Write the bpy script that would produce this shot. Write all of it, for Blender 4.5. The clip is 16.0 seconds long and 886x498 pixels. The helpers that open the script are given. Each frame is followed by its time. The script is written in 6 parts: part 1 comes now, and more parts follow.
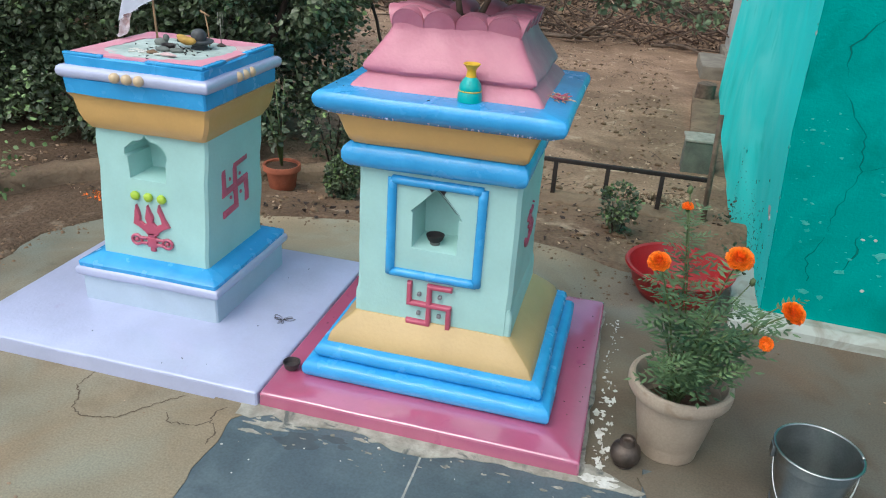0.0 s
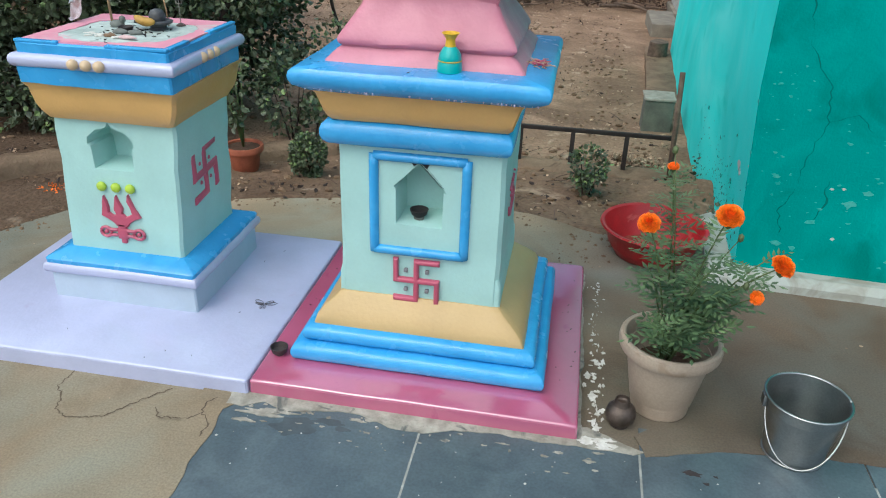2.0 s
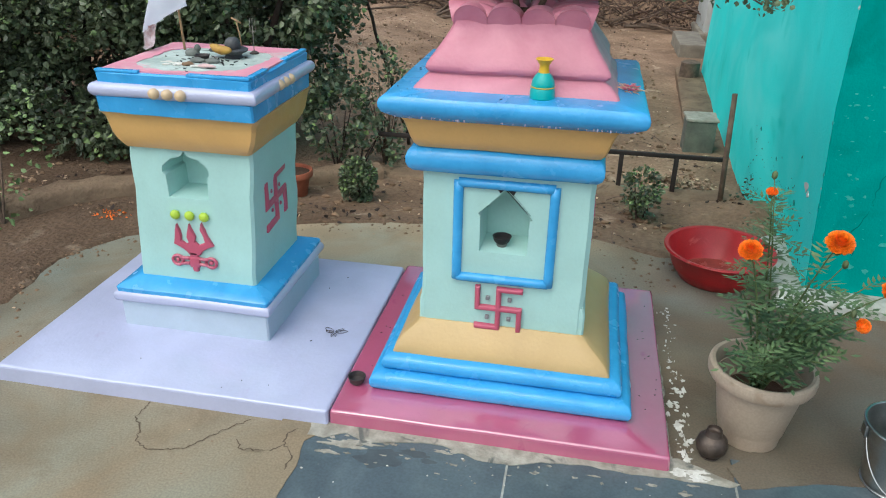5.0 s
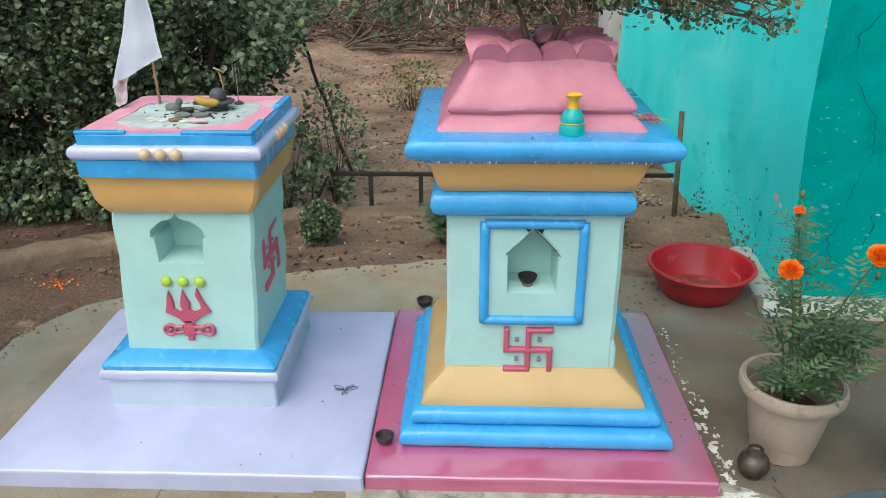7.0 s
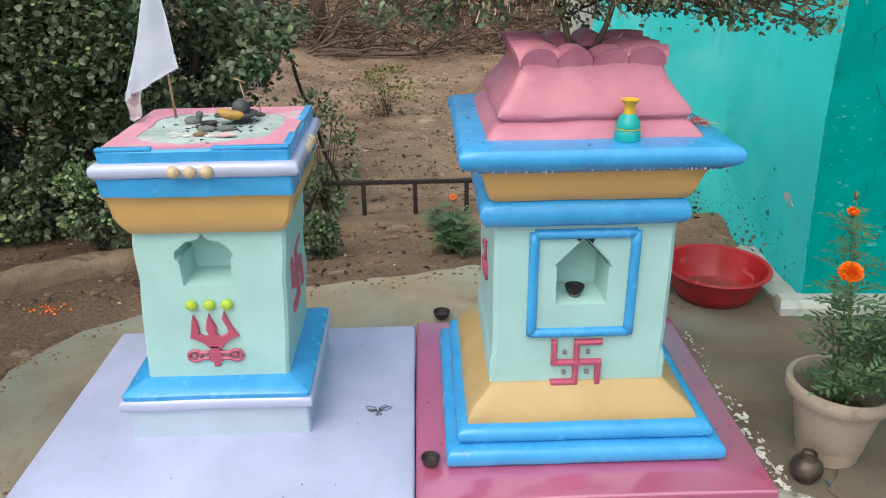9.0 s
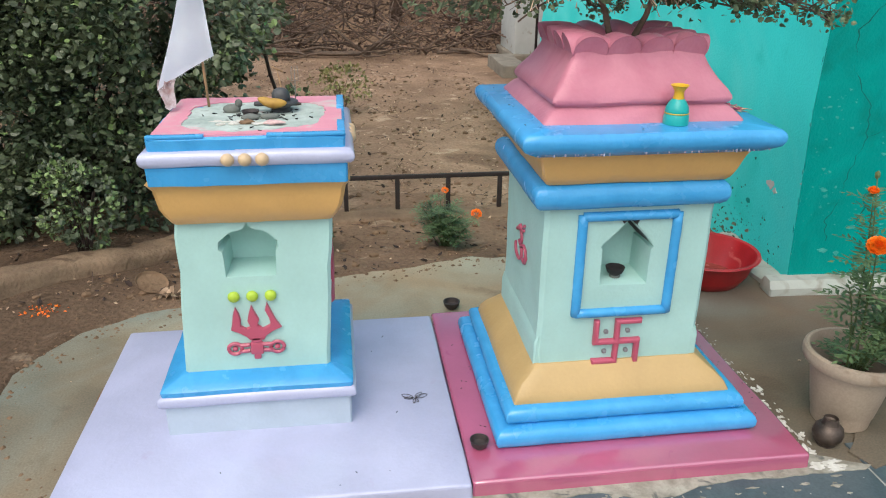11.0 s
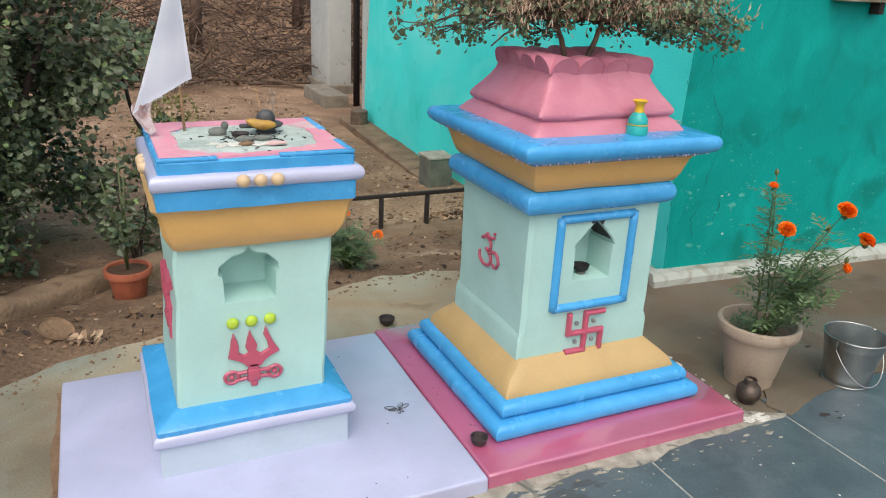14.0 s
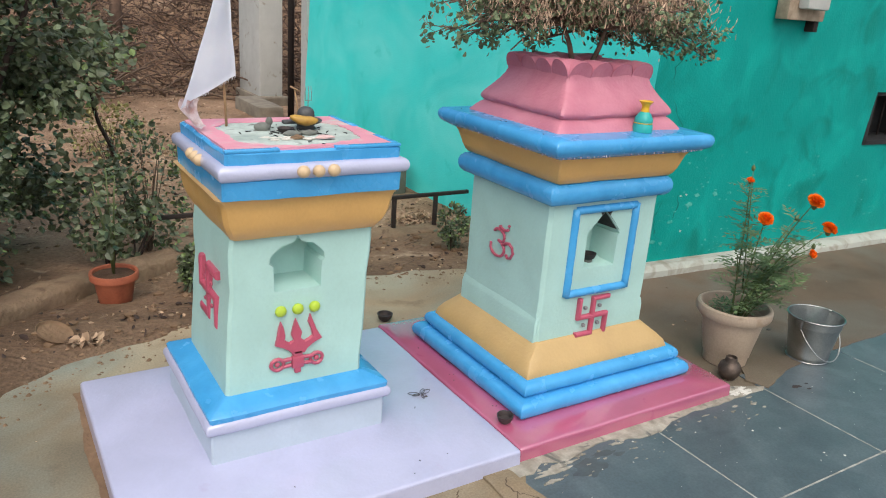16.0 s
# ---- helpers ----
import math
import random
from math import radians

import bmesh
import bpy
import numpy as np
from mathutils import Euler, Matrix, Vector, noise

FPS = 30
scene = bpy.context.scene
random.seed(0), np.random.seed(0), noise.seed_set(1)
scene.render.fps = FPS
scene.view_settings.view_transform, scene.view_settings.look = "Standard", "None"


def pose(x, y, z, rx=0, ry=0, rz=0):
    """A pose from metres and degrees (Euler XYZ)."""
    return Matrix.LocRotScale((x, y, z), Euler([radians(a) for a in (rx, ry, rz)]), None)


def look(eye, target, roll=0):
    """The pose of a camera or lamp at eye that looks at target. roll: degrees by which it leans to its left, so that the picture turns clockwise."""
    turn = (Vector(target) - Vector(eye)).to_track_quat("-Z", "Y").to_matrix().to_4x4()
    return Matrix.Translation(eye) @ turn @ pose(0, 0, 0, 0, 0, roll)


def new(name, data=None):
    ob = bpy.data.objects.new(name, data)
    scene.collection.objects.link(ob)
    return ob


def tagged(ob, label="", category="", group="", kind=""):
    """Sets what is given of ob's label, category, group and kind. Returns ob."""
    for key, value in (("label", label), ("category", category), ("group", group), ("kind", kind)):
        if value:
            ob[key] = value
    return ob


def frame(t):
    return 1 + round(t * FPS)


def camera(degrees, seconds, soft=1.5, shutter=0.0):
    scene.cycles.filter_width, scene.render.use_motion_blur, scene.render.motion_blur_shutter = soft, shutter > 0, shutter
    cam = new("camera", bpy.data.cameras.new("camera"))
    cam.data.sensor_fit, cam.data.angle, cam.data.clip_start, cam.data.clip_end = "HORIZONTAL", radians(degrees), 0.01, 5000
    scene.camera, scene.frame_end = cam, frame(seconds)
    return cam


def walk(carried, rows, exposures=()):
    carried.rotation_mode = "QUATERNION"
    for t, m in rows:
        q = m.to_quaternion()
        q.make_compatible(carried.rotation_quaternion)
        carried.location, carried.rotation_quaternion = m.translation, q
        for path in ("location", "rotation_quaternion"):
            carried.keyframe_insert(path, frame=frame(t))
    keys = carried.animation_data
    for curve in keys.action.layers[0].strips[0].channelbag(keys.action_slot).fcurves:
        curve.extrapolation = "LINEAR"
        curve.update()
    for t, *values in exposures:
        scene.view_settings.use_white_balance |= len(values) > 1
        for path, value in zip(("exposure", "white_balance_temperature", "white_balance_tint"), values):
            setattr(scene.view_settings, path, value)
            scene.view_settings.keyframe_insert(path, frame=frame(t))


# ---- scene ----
cam = camera(61.1, 16.0, soft=1.1)
METRES, EYE, TILT, LEANCAM, TURN = 2.6, 1.6, 0.0, 0.0, 13.4
ROWS = [
    (0.0, 0.0, 0.0, 0.0, 1.6, -25.09, -3.41),
    (0.5, -0.0065, -0.001, -0.001, 1.71, -24.41, -3.51),
    (1.0, -0.018, 0.0042, -0.002, 0.77, -25.05, -3.62),
    (1.5, -0.0276, 0.0056, -0.0022, 0.27, -25.04, -3.61),
    (2.0, -0.0378, 0.011, -0.002, -2.98, -27.15, -1.79),
    (2.5, -0.0503, 0.015, -0.0019, -3.45, -26.53, -2.23),
    (3.0, -0.061, 0.0189, -0.0024, -3.02, -27.59, -2.24),
    (3.5, -0.0699, 0.0201, -0.0017, -2.74, -25.58, -1.75),
    (4.0, -0.0851, 0.0196, -0.0018, -2.21, -24.88, -1.87),
    (4.5, -0.1024, 0.0226, -0.0027, -1.52, -25.85, -1.14),
    (7.0, -0.2674, 0.0885, 0.0052, -11.17, -23.65, 0.36),
    (7.5, -0.3006, 0.0895, 0.0056, -11.86, -23.62, 0.99),
    (8.0, -0.3139, 0.1076, 0.0005, -14.24, -23.8, 0.11),
    (8.5, -0.34, 0.1306, -0.0025, -14.61, -23.42, 0.13),
    (9.0, -0.3634, 0.1476, 0.003, -15.2, -23.41, 0.65),
    (11.5, -0.5484, 0.1818, -0.0119, -23.64, -22.93, -1.7),
    (12.0, -0.585, 0.2038, -0.0073, -27.06, -22.36, -2.53),
    (12.5, -0.6348, 0.2073, -0.0091, -31.4, -22.89, -1.7),
    (13.0, -0.6904, 0.2044, -0.0138, -33.4, -21.69, -2.12),
    (13.5, -0.7212, 0.216, -0.0199, -34.34, -21.53, -3.35),
    (14.0, -0.7524, 0.2486, -0.0231, -37.79, -20.38, -2.58),
    (14.5, -0.7772, 0.2713, -0.0258, -38.4, -21.93, -2.25),
    (15.0, -0.8059, 0.2864, -0.0282, -42.07, -20.31, -2.3),
    (15.5, -0.8679, 0.2951, -0.0432, -43.71, -20.11, -1.61),
    (16.0, -0.9125, 0.3001, -0.0443, -44.72, -18.76, -3.99),
]
EXPO = [(0, 0.15, 5750, 0), (4.5, 0.14, 5850, 0), (8, 0.20, 6050, 2), (12, 0.20, 6300, 5), (16, 0.18, 6450, 7)]
walk(cam, [(t, pose(0, 0, EYE, TILT, LEANCAM, TURN) @ pose(METRES * x, METRES * y, METRES * z, 90 + pitch, roll, yaw)) for t, x, y, z, yaw, pitch, roll in ROWS], EXPO)

# ---- world and light ----
SUN_AZ, SUN_EL = 242.0, 56.0          # compass-like: direction the light comes from (deg from +x), elevation
world = bpy.data.worlds.new("sky")
scene.world = world
world.use_nodes = True
wn = world.node_tree.nodes
sky = wn.new("ShaderNodeTexSky")
sky.sky_type = "NISHITA"
sky.sun_disc = False
sky.sun_elevation = radians(SUN_EL)
sky.sun_rotation = radians(90 - SUN_AZ)
sky.dust_density = 6.0
sky.air_density = 1.0
wn["Background"].inputs["Strength"].default_value = 0.15
world.node_tree.links.new(sky.outputs[0], wn["Background"].inputs[0])
sun_dir = Vector((math.cos(radians(SUN_AZ)) * math.cos(radians(SUN_EL)), math.sin(radians(SUN_AZ)) * math.cos(radians(SUN_EL)), math.sin(radians(SUN_EL))))
sun = new("sun", bpy.data.lights.new("sun", "SUN"))
sun.data.energy, sun.data.angle, sun.data.color = 1.5, radians(150), (1.0, 0.97, 0.93)
sun.matrix_world = look(sun_dir * 20, (0, 0, 0))


# ---- materials ----
def lin(r, g, b, k=1.0):
    return tuple(k * ((c / 255 / 12.92) if c <= 10 else ((c / 255 + 0.055) / 1.055) ** 2.4) for c in (r, g, b))


def surface(name, base, second, rough=0.5, scale=6.0, fine=60.0, bump=0.15, depth=0.004, metal=0.0, coat=0.0, stain=None, stain_scale=2.0, stain_at=0.6, island=0.0, objrand=0.0, spec=0.5, rough_var=0.12, grain_amt=0.12, stain_soft=0.09, stretch=(1, 1, 1), stain2=None, stain2_scale=1.0, stain2_at=0.6, stain2_soft=0.14):
    """A procedural surface: two colours mixed by a broad noise, fine grain, bump, and optional stains."""
    m = bpy.data.materials.new(name)
    m.use_nodes = True
    t = m.node_tree
    n, l = t.nodes, t.links
    b = n["Principled BSDF"]
    geo = n.new("ShaderNodeNewGeometry")
    co = n.new("ShaderNodeTexCoord").outputs["Object"]

    def noise_node(sc, detail, distort=0.0):
        x = n.new("ShaderNodeTexNoise")
        x.inputs["Scale"].default_value, x.inputs["Detail"].default_value, x.inputs["Distortion"].default_value = sc, detail, distort
        l.new(co, x.inputs["Vector"])
        return x.outputs["Fac"]

    def ramp(src, a, c):
        r = n.new("ShaderNodeMapRange")
        r.inputs["From Min"].default_value, r.inputs["From Max"].default_value = a, c
        l.new(src, r.inputs["Value"])
        return r.outputs["Result"]

    def mix(fac, a, c, mode="MIX"):
        x = n.new("ShaderNodeMix")
        x.data_type, x.blend_type = "RGBA", mode
        if isinstance(fac, float):
            x.inputs[0].default_value = fac
        else:
            l.new(fac, x.inputs[0])
        for s, v in ((6, a), (7, c)):
            if isinstance(v, tuple):
                x.inputs[s].default_value = (*v, 1)
            else:
                l.new(v, x.inputs[s])
        return x.outputs[2]

    mapped = n.new("ShaderNodeMapping")
    mapped.inputs["Scale"].default_value = stretch
    l.new(co, mapped.inputs["Vector"])
    broad, grain = noise_node(scale, 5, 0.4), noise_node(fine, 4)
    col = mix(ramp(broad, 0.32, 0.68), base, second)
    if stain:
        fac = noise_node(stain_scale, 7, 1.2)
        l.new(mapped.outputs[0], fac.node.inputs["Vector"])
        col = mix(ramp(fac, stain_at, stain_at + stain_soft), col, stain)
    if stain2:
        col = mix(ramp(noise_node(stain2_scale, 9, 0.6), stain2_at, stain2_at + stain2_soft), col, stain2)
    g = n.new("ShaderNodeMapRange")
    g.inputs["From Min"].default_value, g.inputs["From Max"].default_value = 0.25, 0.75
    g.inputs["To Min"].default_value, g.inputs["To Max"].default_value = 1 - grain_amt, 1 + grain_amt * 0.8
    l.new(grain, g.inputs["Value"])
    vals = [g.outputs["Result"]]
    if island:
        r = n.new("ShaderNodeMapRange")
        r.inputs["To Min"].default_value, r.inputs["To Max"].default_value = 1 - island, 1 + island
        l.new(geo.outputs["Random Per Island"], r.inputs["Value"])
        vals.append(r.outputs["Result"])
    if objrand:
        r = n.new("ShaderNodeMapRange")
        r.inputs["To Min"].default_value, r.inputs["To Max"].default_value = 1 - objrand, 1 + objrand
        l.new(n.new("ShaderNodeObjectInfo").outputs["Random"], r.inputs["Value"])
        vals.append(r.outputs["Result"])
    for v in vals:
        h = n.new("ShaderNodeVectorMath")
        h.operation = "SCALE"
        l.new(col, h.inputs[0])
        l.new(v, h.inputs["Scale"])
        col = h.outputs[0]
    l.new(col, b.inputs["Base Color"])
    rr = n.new("ShaderNodeMapRange")
    rr.inputs["To Min"].default_value, rr.inputs["To Max"].default_value = max(0.03, rough - rough_var), min(1, rough + rough_var)
    l.new(noise_node(scale * 2.3, 4), rr.inputs["Value"])
    l.new(rr.outputs["Result"], b.inputs["Roughness"])
    b.inputs["Metallic"].default_value = metal
    b.inputs["Specular IOR Level"].default_value = spec
    b.inputs["Coat Weight"].default_value = coat
    if bump:
        add = n.new("ShaderNodeMath")
        add.operation = "ADD"
        l.new(grain, add.inputs[0])
        l.new(noise_node(scale * 3, 3), add.inputs[1])
        bp = n.new("ShaderNodeBump")
        bp.inputs["Strength"].default_value, bp.inputs["Distance"].default_value = bump, depth
        l.new(add.outputs[0], bp.inputs["Height"])
        l.new(bp.outputs[0], b.inputs["Normal"])
    return m


def paint(name, r, g, b, rough=0.42, k=0.95, **kw):
    base = lin(r, g, b, k)
    second = tuple(c * 0.88 for c in base)
    return surface(name, base, second, rough=rough, scale=kw.pop("scale", 5), fine=kw.pop("fine", 90), bump=kw.pop("bump", 0.28), depth=0.004, grain_amt=0.025, **kw)


M_MINT = paint("mint_paint", 175, 213, 207, 0.5, stain=lin(150, 190, 182), stain_scale=9, stain_at=0.72)
M_MINT_PALE = paint("pale_mint_paint", 184, 198, 214, 0.5)
M_BLUE = paint("sky_blue_paint", 70, 160, 221, 0.25, stain=lin(52, 132, 194), stain_scale=9, stain_at=0.55, stain_soft=0.3, stain2=lin(82, 168, 225), stain2_scale=9, stain2_at=0.4, stain2_soft=0.4)
M_OCHRE = paint("ochre_paint", 214, 170, 104, 0.4)
M_YELLOW = paint("pale_yellow_paint", 196, 166, 114, 0.42)
M_LAV = paint("lavender_paint", 184, 188, 217, 0.36, stain=lin(170, 166, 196), stain_scale=5, stain_at=0.68)
M_PINK = paint("rose_pink_paint", 192, 118, 138, 0.4, stain=lin(178, 98, 122), stain_scale=9, stain_at=0.55, stain_soft=0.3, stain2=lin(202, 136, 152), stain2_scale=6, stain2_at=0.4, stain2_soft=0.4)
M_SLABPINK = paint("deep_pink_paint", 184, 92, 126, 0.13, bump=0.12, coat=0.5, stain=lin(160, 66, 110), stain_scale=6, stain_at=0.66)
M_TOPPINK = paint("light_pink_paint", 224, 150, 168, 0.5, stain=lin(196, 188, 184), stain_scale=9, stain_at=0.55, stain_soft=0.2)
M_RED = paint("crimson_paint", 186, 86, 110, 0.32)
M_STUD = paint("grey_stud_paint", 128, 128, 132, 0.4)
M_LIME = paint("lime_paint", 178, 206, 62, 0.45)
M_GOLD = paint("gold_bead_paint", 210, 184, 148, 0.35)
M_SOOT = surface("soot", lin(28, 28, 30), lin(45, 42, 42), rough=0.85)
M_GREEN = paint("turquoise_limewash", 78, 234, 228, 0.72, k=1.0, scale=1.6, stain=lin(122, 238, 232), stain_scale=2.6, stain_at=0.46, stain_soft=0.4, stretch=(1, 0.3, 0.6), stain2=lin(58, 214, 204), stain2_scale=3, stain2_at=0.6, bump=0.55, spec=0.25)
# darker than the side wall's colour: eave shade is put into this one
M_TEAL = paint("shaded_teal_limewash", 3, 150, 142, 0.62, k=0.98, scale=2.4, stain=lin(14, 164, 155), stain_scale=3.0, stain_at=0.46, stain_soft=0.35, stretch=(1, 1, 0.75), stain2=lin(2, 126, 117), stain2_scale=3.2, stain2_at=0.54, bump=0.5, spec=0.25)
for plaster in (M_GREEN, M_TEAL):
    for node in plaster.node_tree.nodes:
        if node.type == "BUMP":
            node.inputs["Strength"].default_value, node.inputs["Distance"].default_value = 0.5, 0.006
M_WHITEWASH = paint("old_whitewash", 194, 196, 192, 0.75, stain=lin(150, 142, 128), stain_scale=6, stain_at=0.62)
M_PLINTH = paint("dirty_whitewash", 178, 182, 174, 0.8, stain=lin(128, 122, 106), stain_scale=7, stain_at=0.5, stain_soft=0.25)
M_CONC = surface("tan_concrete", lin(129, 111, 90), lin(106, 92, 74), rough=0.85, scale=2.2, fine=140, bump=0.35, depth=0.004, stain=lin(124, 121, 108), stain_scale=1.4, stain_at=0.4, stain_soft=0.3, stain2=lin(104, 88, 70), stain2_scale=3.5, stain2_at=0.58, grain_amt=0.22)
M_SOIL = surface("dry_soil", lin(164, 136, 112), lin(130, 106, 86), rough=0.95, scale=1.7, fine=40, bump=0.9, depth=0.02, stain=lin(184, 160, 136), stain_scale=4, stain_at=0.6, spec=0.2, grain_amt=0.3, stain2=lin(122, 98, 79), stain2_scale=1.1, stain2_at=0.5)
def bed_tone(m):
    """Darker, dug-over soil in the flower bed in front of the railing; towards the hedge its shade is painted in as
    well.
    """
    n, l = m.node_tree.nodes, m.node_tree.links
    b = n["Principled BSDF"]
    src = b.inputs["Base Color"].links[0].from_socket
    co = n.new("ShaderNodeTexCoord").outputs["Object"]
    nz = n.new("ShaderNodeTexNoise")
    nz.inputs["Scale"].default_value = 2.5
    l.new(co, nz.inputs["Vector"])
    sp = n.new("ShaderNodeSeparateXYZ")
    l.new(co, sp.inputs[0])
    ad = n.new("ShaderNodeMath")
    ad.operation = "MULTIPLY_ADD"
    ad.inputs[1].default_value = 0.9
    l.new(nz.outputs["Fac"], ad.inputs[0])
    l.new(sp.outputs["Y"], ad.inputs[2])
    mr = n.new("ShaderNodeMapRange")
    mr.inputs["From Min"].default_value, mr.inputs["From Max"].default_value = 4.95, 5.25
    # hedge shade put into the soil colour, strongest at the left
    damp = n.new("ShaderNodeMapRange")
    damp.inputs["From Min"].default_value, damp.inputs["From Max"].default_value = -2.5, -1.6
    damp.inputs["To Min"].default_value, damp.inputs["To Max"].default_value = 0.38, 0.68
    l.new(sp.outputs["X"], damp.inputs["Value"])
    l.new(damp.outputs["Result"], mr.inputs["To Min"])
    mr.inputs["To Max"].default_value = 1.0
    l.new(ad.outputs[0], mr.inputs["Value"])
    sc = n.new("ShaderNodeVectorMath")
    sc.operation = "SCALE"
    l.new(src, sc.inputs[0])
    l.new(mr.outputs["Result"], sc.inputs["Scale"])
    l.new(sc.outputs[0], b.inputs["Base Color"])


bed_tone(M_SOIL)


def apron_tone(m):
    """Light balance put into the apron's colour: paler behind the platforms and away from the house, browner beside it.
    """
    n, l = m.node_tree.nodes, m.node_tree.links
    b = n["Principled BSDF"]
    src = b.inputs["Base Color"].links[0].from_socket
    co = n.new("ShaderNodeTexCoord").outputs["Object"]
    nz = n.new("ShaderNodeTexNoise")
    nz.inputs["Scale"].default_value = 1.7
    l.new(co, nz.inputs["Vector"])
    sp = n.new("ShaderNodeSeparateXYZ")
    l.new(co, sp.inputs[0])
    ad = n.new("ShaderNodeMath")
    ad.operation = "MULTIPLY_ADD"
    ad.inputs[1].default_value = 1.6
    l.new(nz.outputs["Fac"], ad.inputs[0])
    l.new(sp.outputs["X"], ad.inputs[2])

    def span(src, a, c, lo=0.0, hi=1.0):
        r = n.new("ShaderNodeMapRange")
        for key, val in (("From Min", a), ("From Max", c), ("To Min", lo), ("To Max", hi)):
            r.inputs[key].default_value = val
        l.new(src, r.inputs["Value"])
        return r.outputs["Result"]

    def tint(col, fac, near, far):
        tone = n.new("ShaderNodeMix")
        tone.data_type = "RGBA"
        tone.inputs[6].default_value, tone.inputs[7].default_value = (*near, 1), (*far, 1)
        l.new(fac, tone.inputs[0])
        mx = n.new("ShaderNodeMix")
        mx.data_type, mx.blend_type = "RGBA", "MULTIPLY"
        mx.inputs[0].default_value = 1.0
        l.new(col, mx.inputs[6])
        l.new(tone.outputs[2], mx.inputs[7])
        return mx.outputs[2]

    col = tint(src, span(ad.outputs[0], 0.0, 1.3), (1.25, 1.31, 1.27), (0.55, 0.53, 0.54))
    # strip behind the platforms brightened to offset the shrines' shade
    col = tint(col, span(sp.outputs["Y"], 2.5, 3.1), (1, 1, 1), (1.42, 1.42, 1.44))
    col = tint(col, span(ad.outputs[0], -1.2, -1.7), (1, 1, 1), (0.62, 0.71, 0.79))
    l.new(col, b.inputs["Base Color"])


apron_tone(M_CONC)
M_POTSOIL = surface("potting_soil", lin(92, 72, 58), lin(70, 54, 44), rough=0.95, scale=12, fine=60, bump=0.8, depth=0.01, spec=0.2)
M_MUD = surface("mud_kerb", lin(134, 110, 88), lin(104, 84, 66), rough=0.95, scale=5, fine=50, bump=0.8, depth=0.012, spec=0.2)
M_KERB = surface("dusty_kerb_plaster", lin(138, 117, 96), lin(108, 90, 74), rough=0.95, scale=5, fine=50, bump=0.8, depth=0.012, spec=0.2, stain=lin(104, 86, 70), stain_scale=6, stain_at=0.58)
M_SLATE = surface("slate_tile", lin(84, 96, 102), lin(66, 77, 84), rough=0.36, scale=3, fine=120, bump=0.15, depth=0.002, stain=lin(94, 106, 111), stain_scale=6, stain_at=0.42, stain_soft=0.4, grain_amt=0.2, objrand=0.08)
M_MORTAR = surface("cement_smear", lin(172, 168, 156), lin(122, 118, 106), rough=0.9, scale=14, fine=90, bump=0.6, depth=0.006, stain=lin(96, 98, 94), stain_scale=11, stain_at=0.57)
M_DAMP = surface("damp_slate", lin(76, 85, 89), lin(64, 72, 76), rough=0.45, scale=14, fine=90, bump=0.1)
M_GROUT = surface("pale_grout", lin(166, 167, 160), lin(124, 126, 120), rough=0.9, scale=20, fine=90, bump=0.2)
M_PEEL = surface("peeling_limewash", lin(34, 152, 142), lin(84, 172, 162), rough=0.85, scale=20, fine=90, bump=0.3)
M_SPLASH = surface("lime_splash", lin(222, 220, 214), lin(186, 182, 172), rough=0.9, scale=22, fine=120, bump=0.3)
M_CRACK = surface("crack_dark", lin(80, 68, 54), lin(92, 78, 62), rough=0.95, bump=0)
M_WCRACK = surface("wall_crack", lin(4, 98, 90), lin(6, 110, 101), rough=0.95, bump=0)
M_WMOSS = surface("wall_moss", lin(24, 118, 104), lin(52, 104, 84), rough=0.95, bump=0, island=0.4)
M_POT = surface("beige_plastic", lin(168, 152, 134), lin(150, 133, 116), rough=0.62, scale=4, fine=120, bump=0.08, stain=lin(140, 120, 100), stain_scale=7, stain_at=0.64)
M_TERRA = surface("terracotta", lin(168, 94, 66), lin(138, 74, 52), rough=0.75, scale=10, fine=90, bump=0.2)
M_REDTUB = surface("red_plastic", lin(176, 32, 38), lin(150, 26, 32), rough=0.38, scale=6, fine=150, bump=0.05, stain=lin(190, 90, 84), stain_scale=9, stain_at=0.66)
M_STEEL = surface("dull_steel", lin(184, 186, 184), lin(150, 152, 150), rough=0.34, scale=7, fine=160, bump=0.06, metal=1.0)
M_LOTA = surface("tarnished_metal", lin(98, 86, 78), lin(62, 55, 50), rough=0.52, scale=16, fine=100, bump=0.25, metal=0.6)
M_IRON = surface("rusty_iron", lin(42, 31, 28), lin(29, 23, 21), rough=0.75, scale=22, fine=140, bump=0.4)
M_BLACKCLAY = surface("black_clay", lin(44, 40, 42), lin(62, 52, 50), rough=0.6, scale=30, fine=120, bump=0.3)
M_BARK = surface("grey_bark", lin(112, 94, 80), lin(80, 66, 56), rough=0.9, scale=20, fine=90, bump=0.6, island=0.25)
M_DARKBARK = surface("dark_bark", lin(62, 48, 42), lin(46, 36, 32), rough=0.9, scale=20, fine=90, bump=0.6)
M_TWIG = surface("tulsi_twig", lin(122, 102, 88), lin(84, 70, 60), rough=0.9, scale=20, fine=90, bump=0.3)
M_BRUSH = surface("dry_brushwood", lin(112, 91, 77), lin(72, 56, 48), rough=0.95, scale=9, fine=70, bump=0.3, island=0.4)
M_LEAF = surface("hedge_leaf", lin(97, 107, 79), lin(60, 72, 52), rough=0.42, scale=1.3, fine=40, bump=0, island=0.45)
M_LEAF_LT = surface("light_leaf", lin(122, 142, 86), lin(92, 116, 70), rough=0.5, scale=2, fine=40, bump=0, island=0.4)
M_LEAF_DRY = surface("dry_yellow_leaf", lin(146, 140, 88), lin(112, 106, 66), rough=0.6, scale=2, fine=40, bump=0, island=0.4)
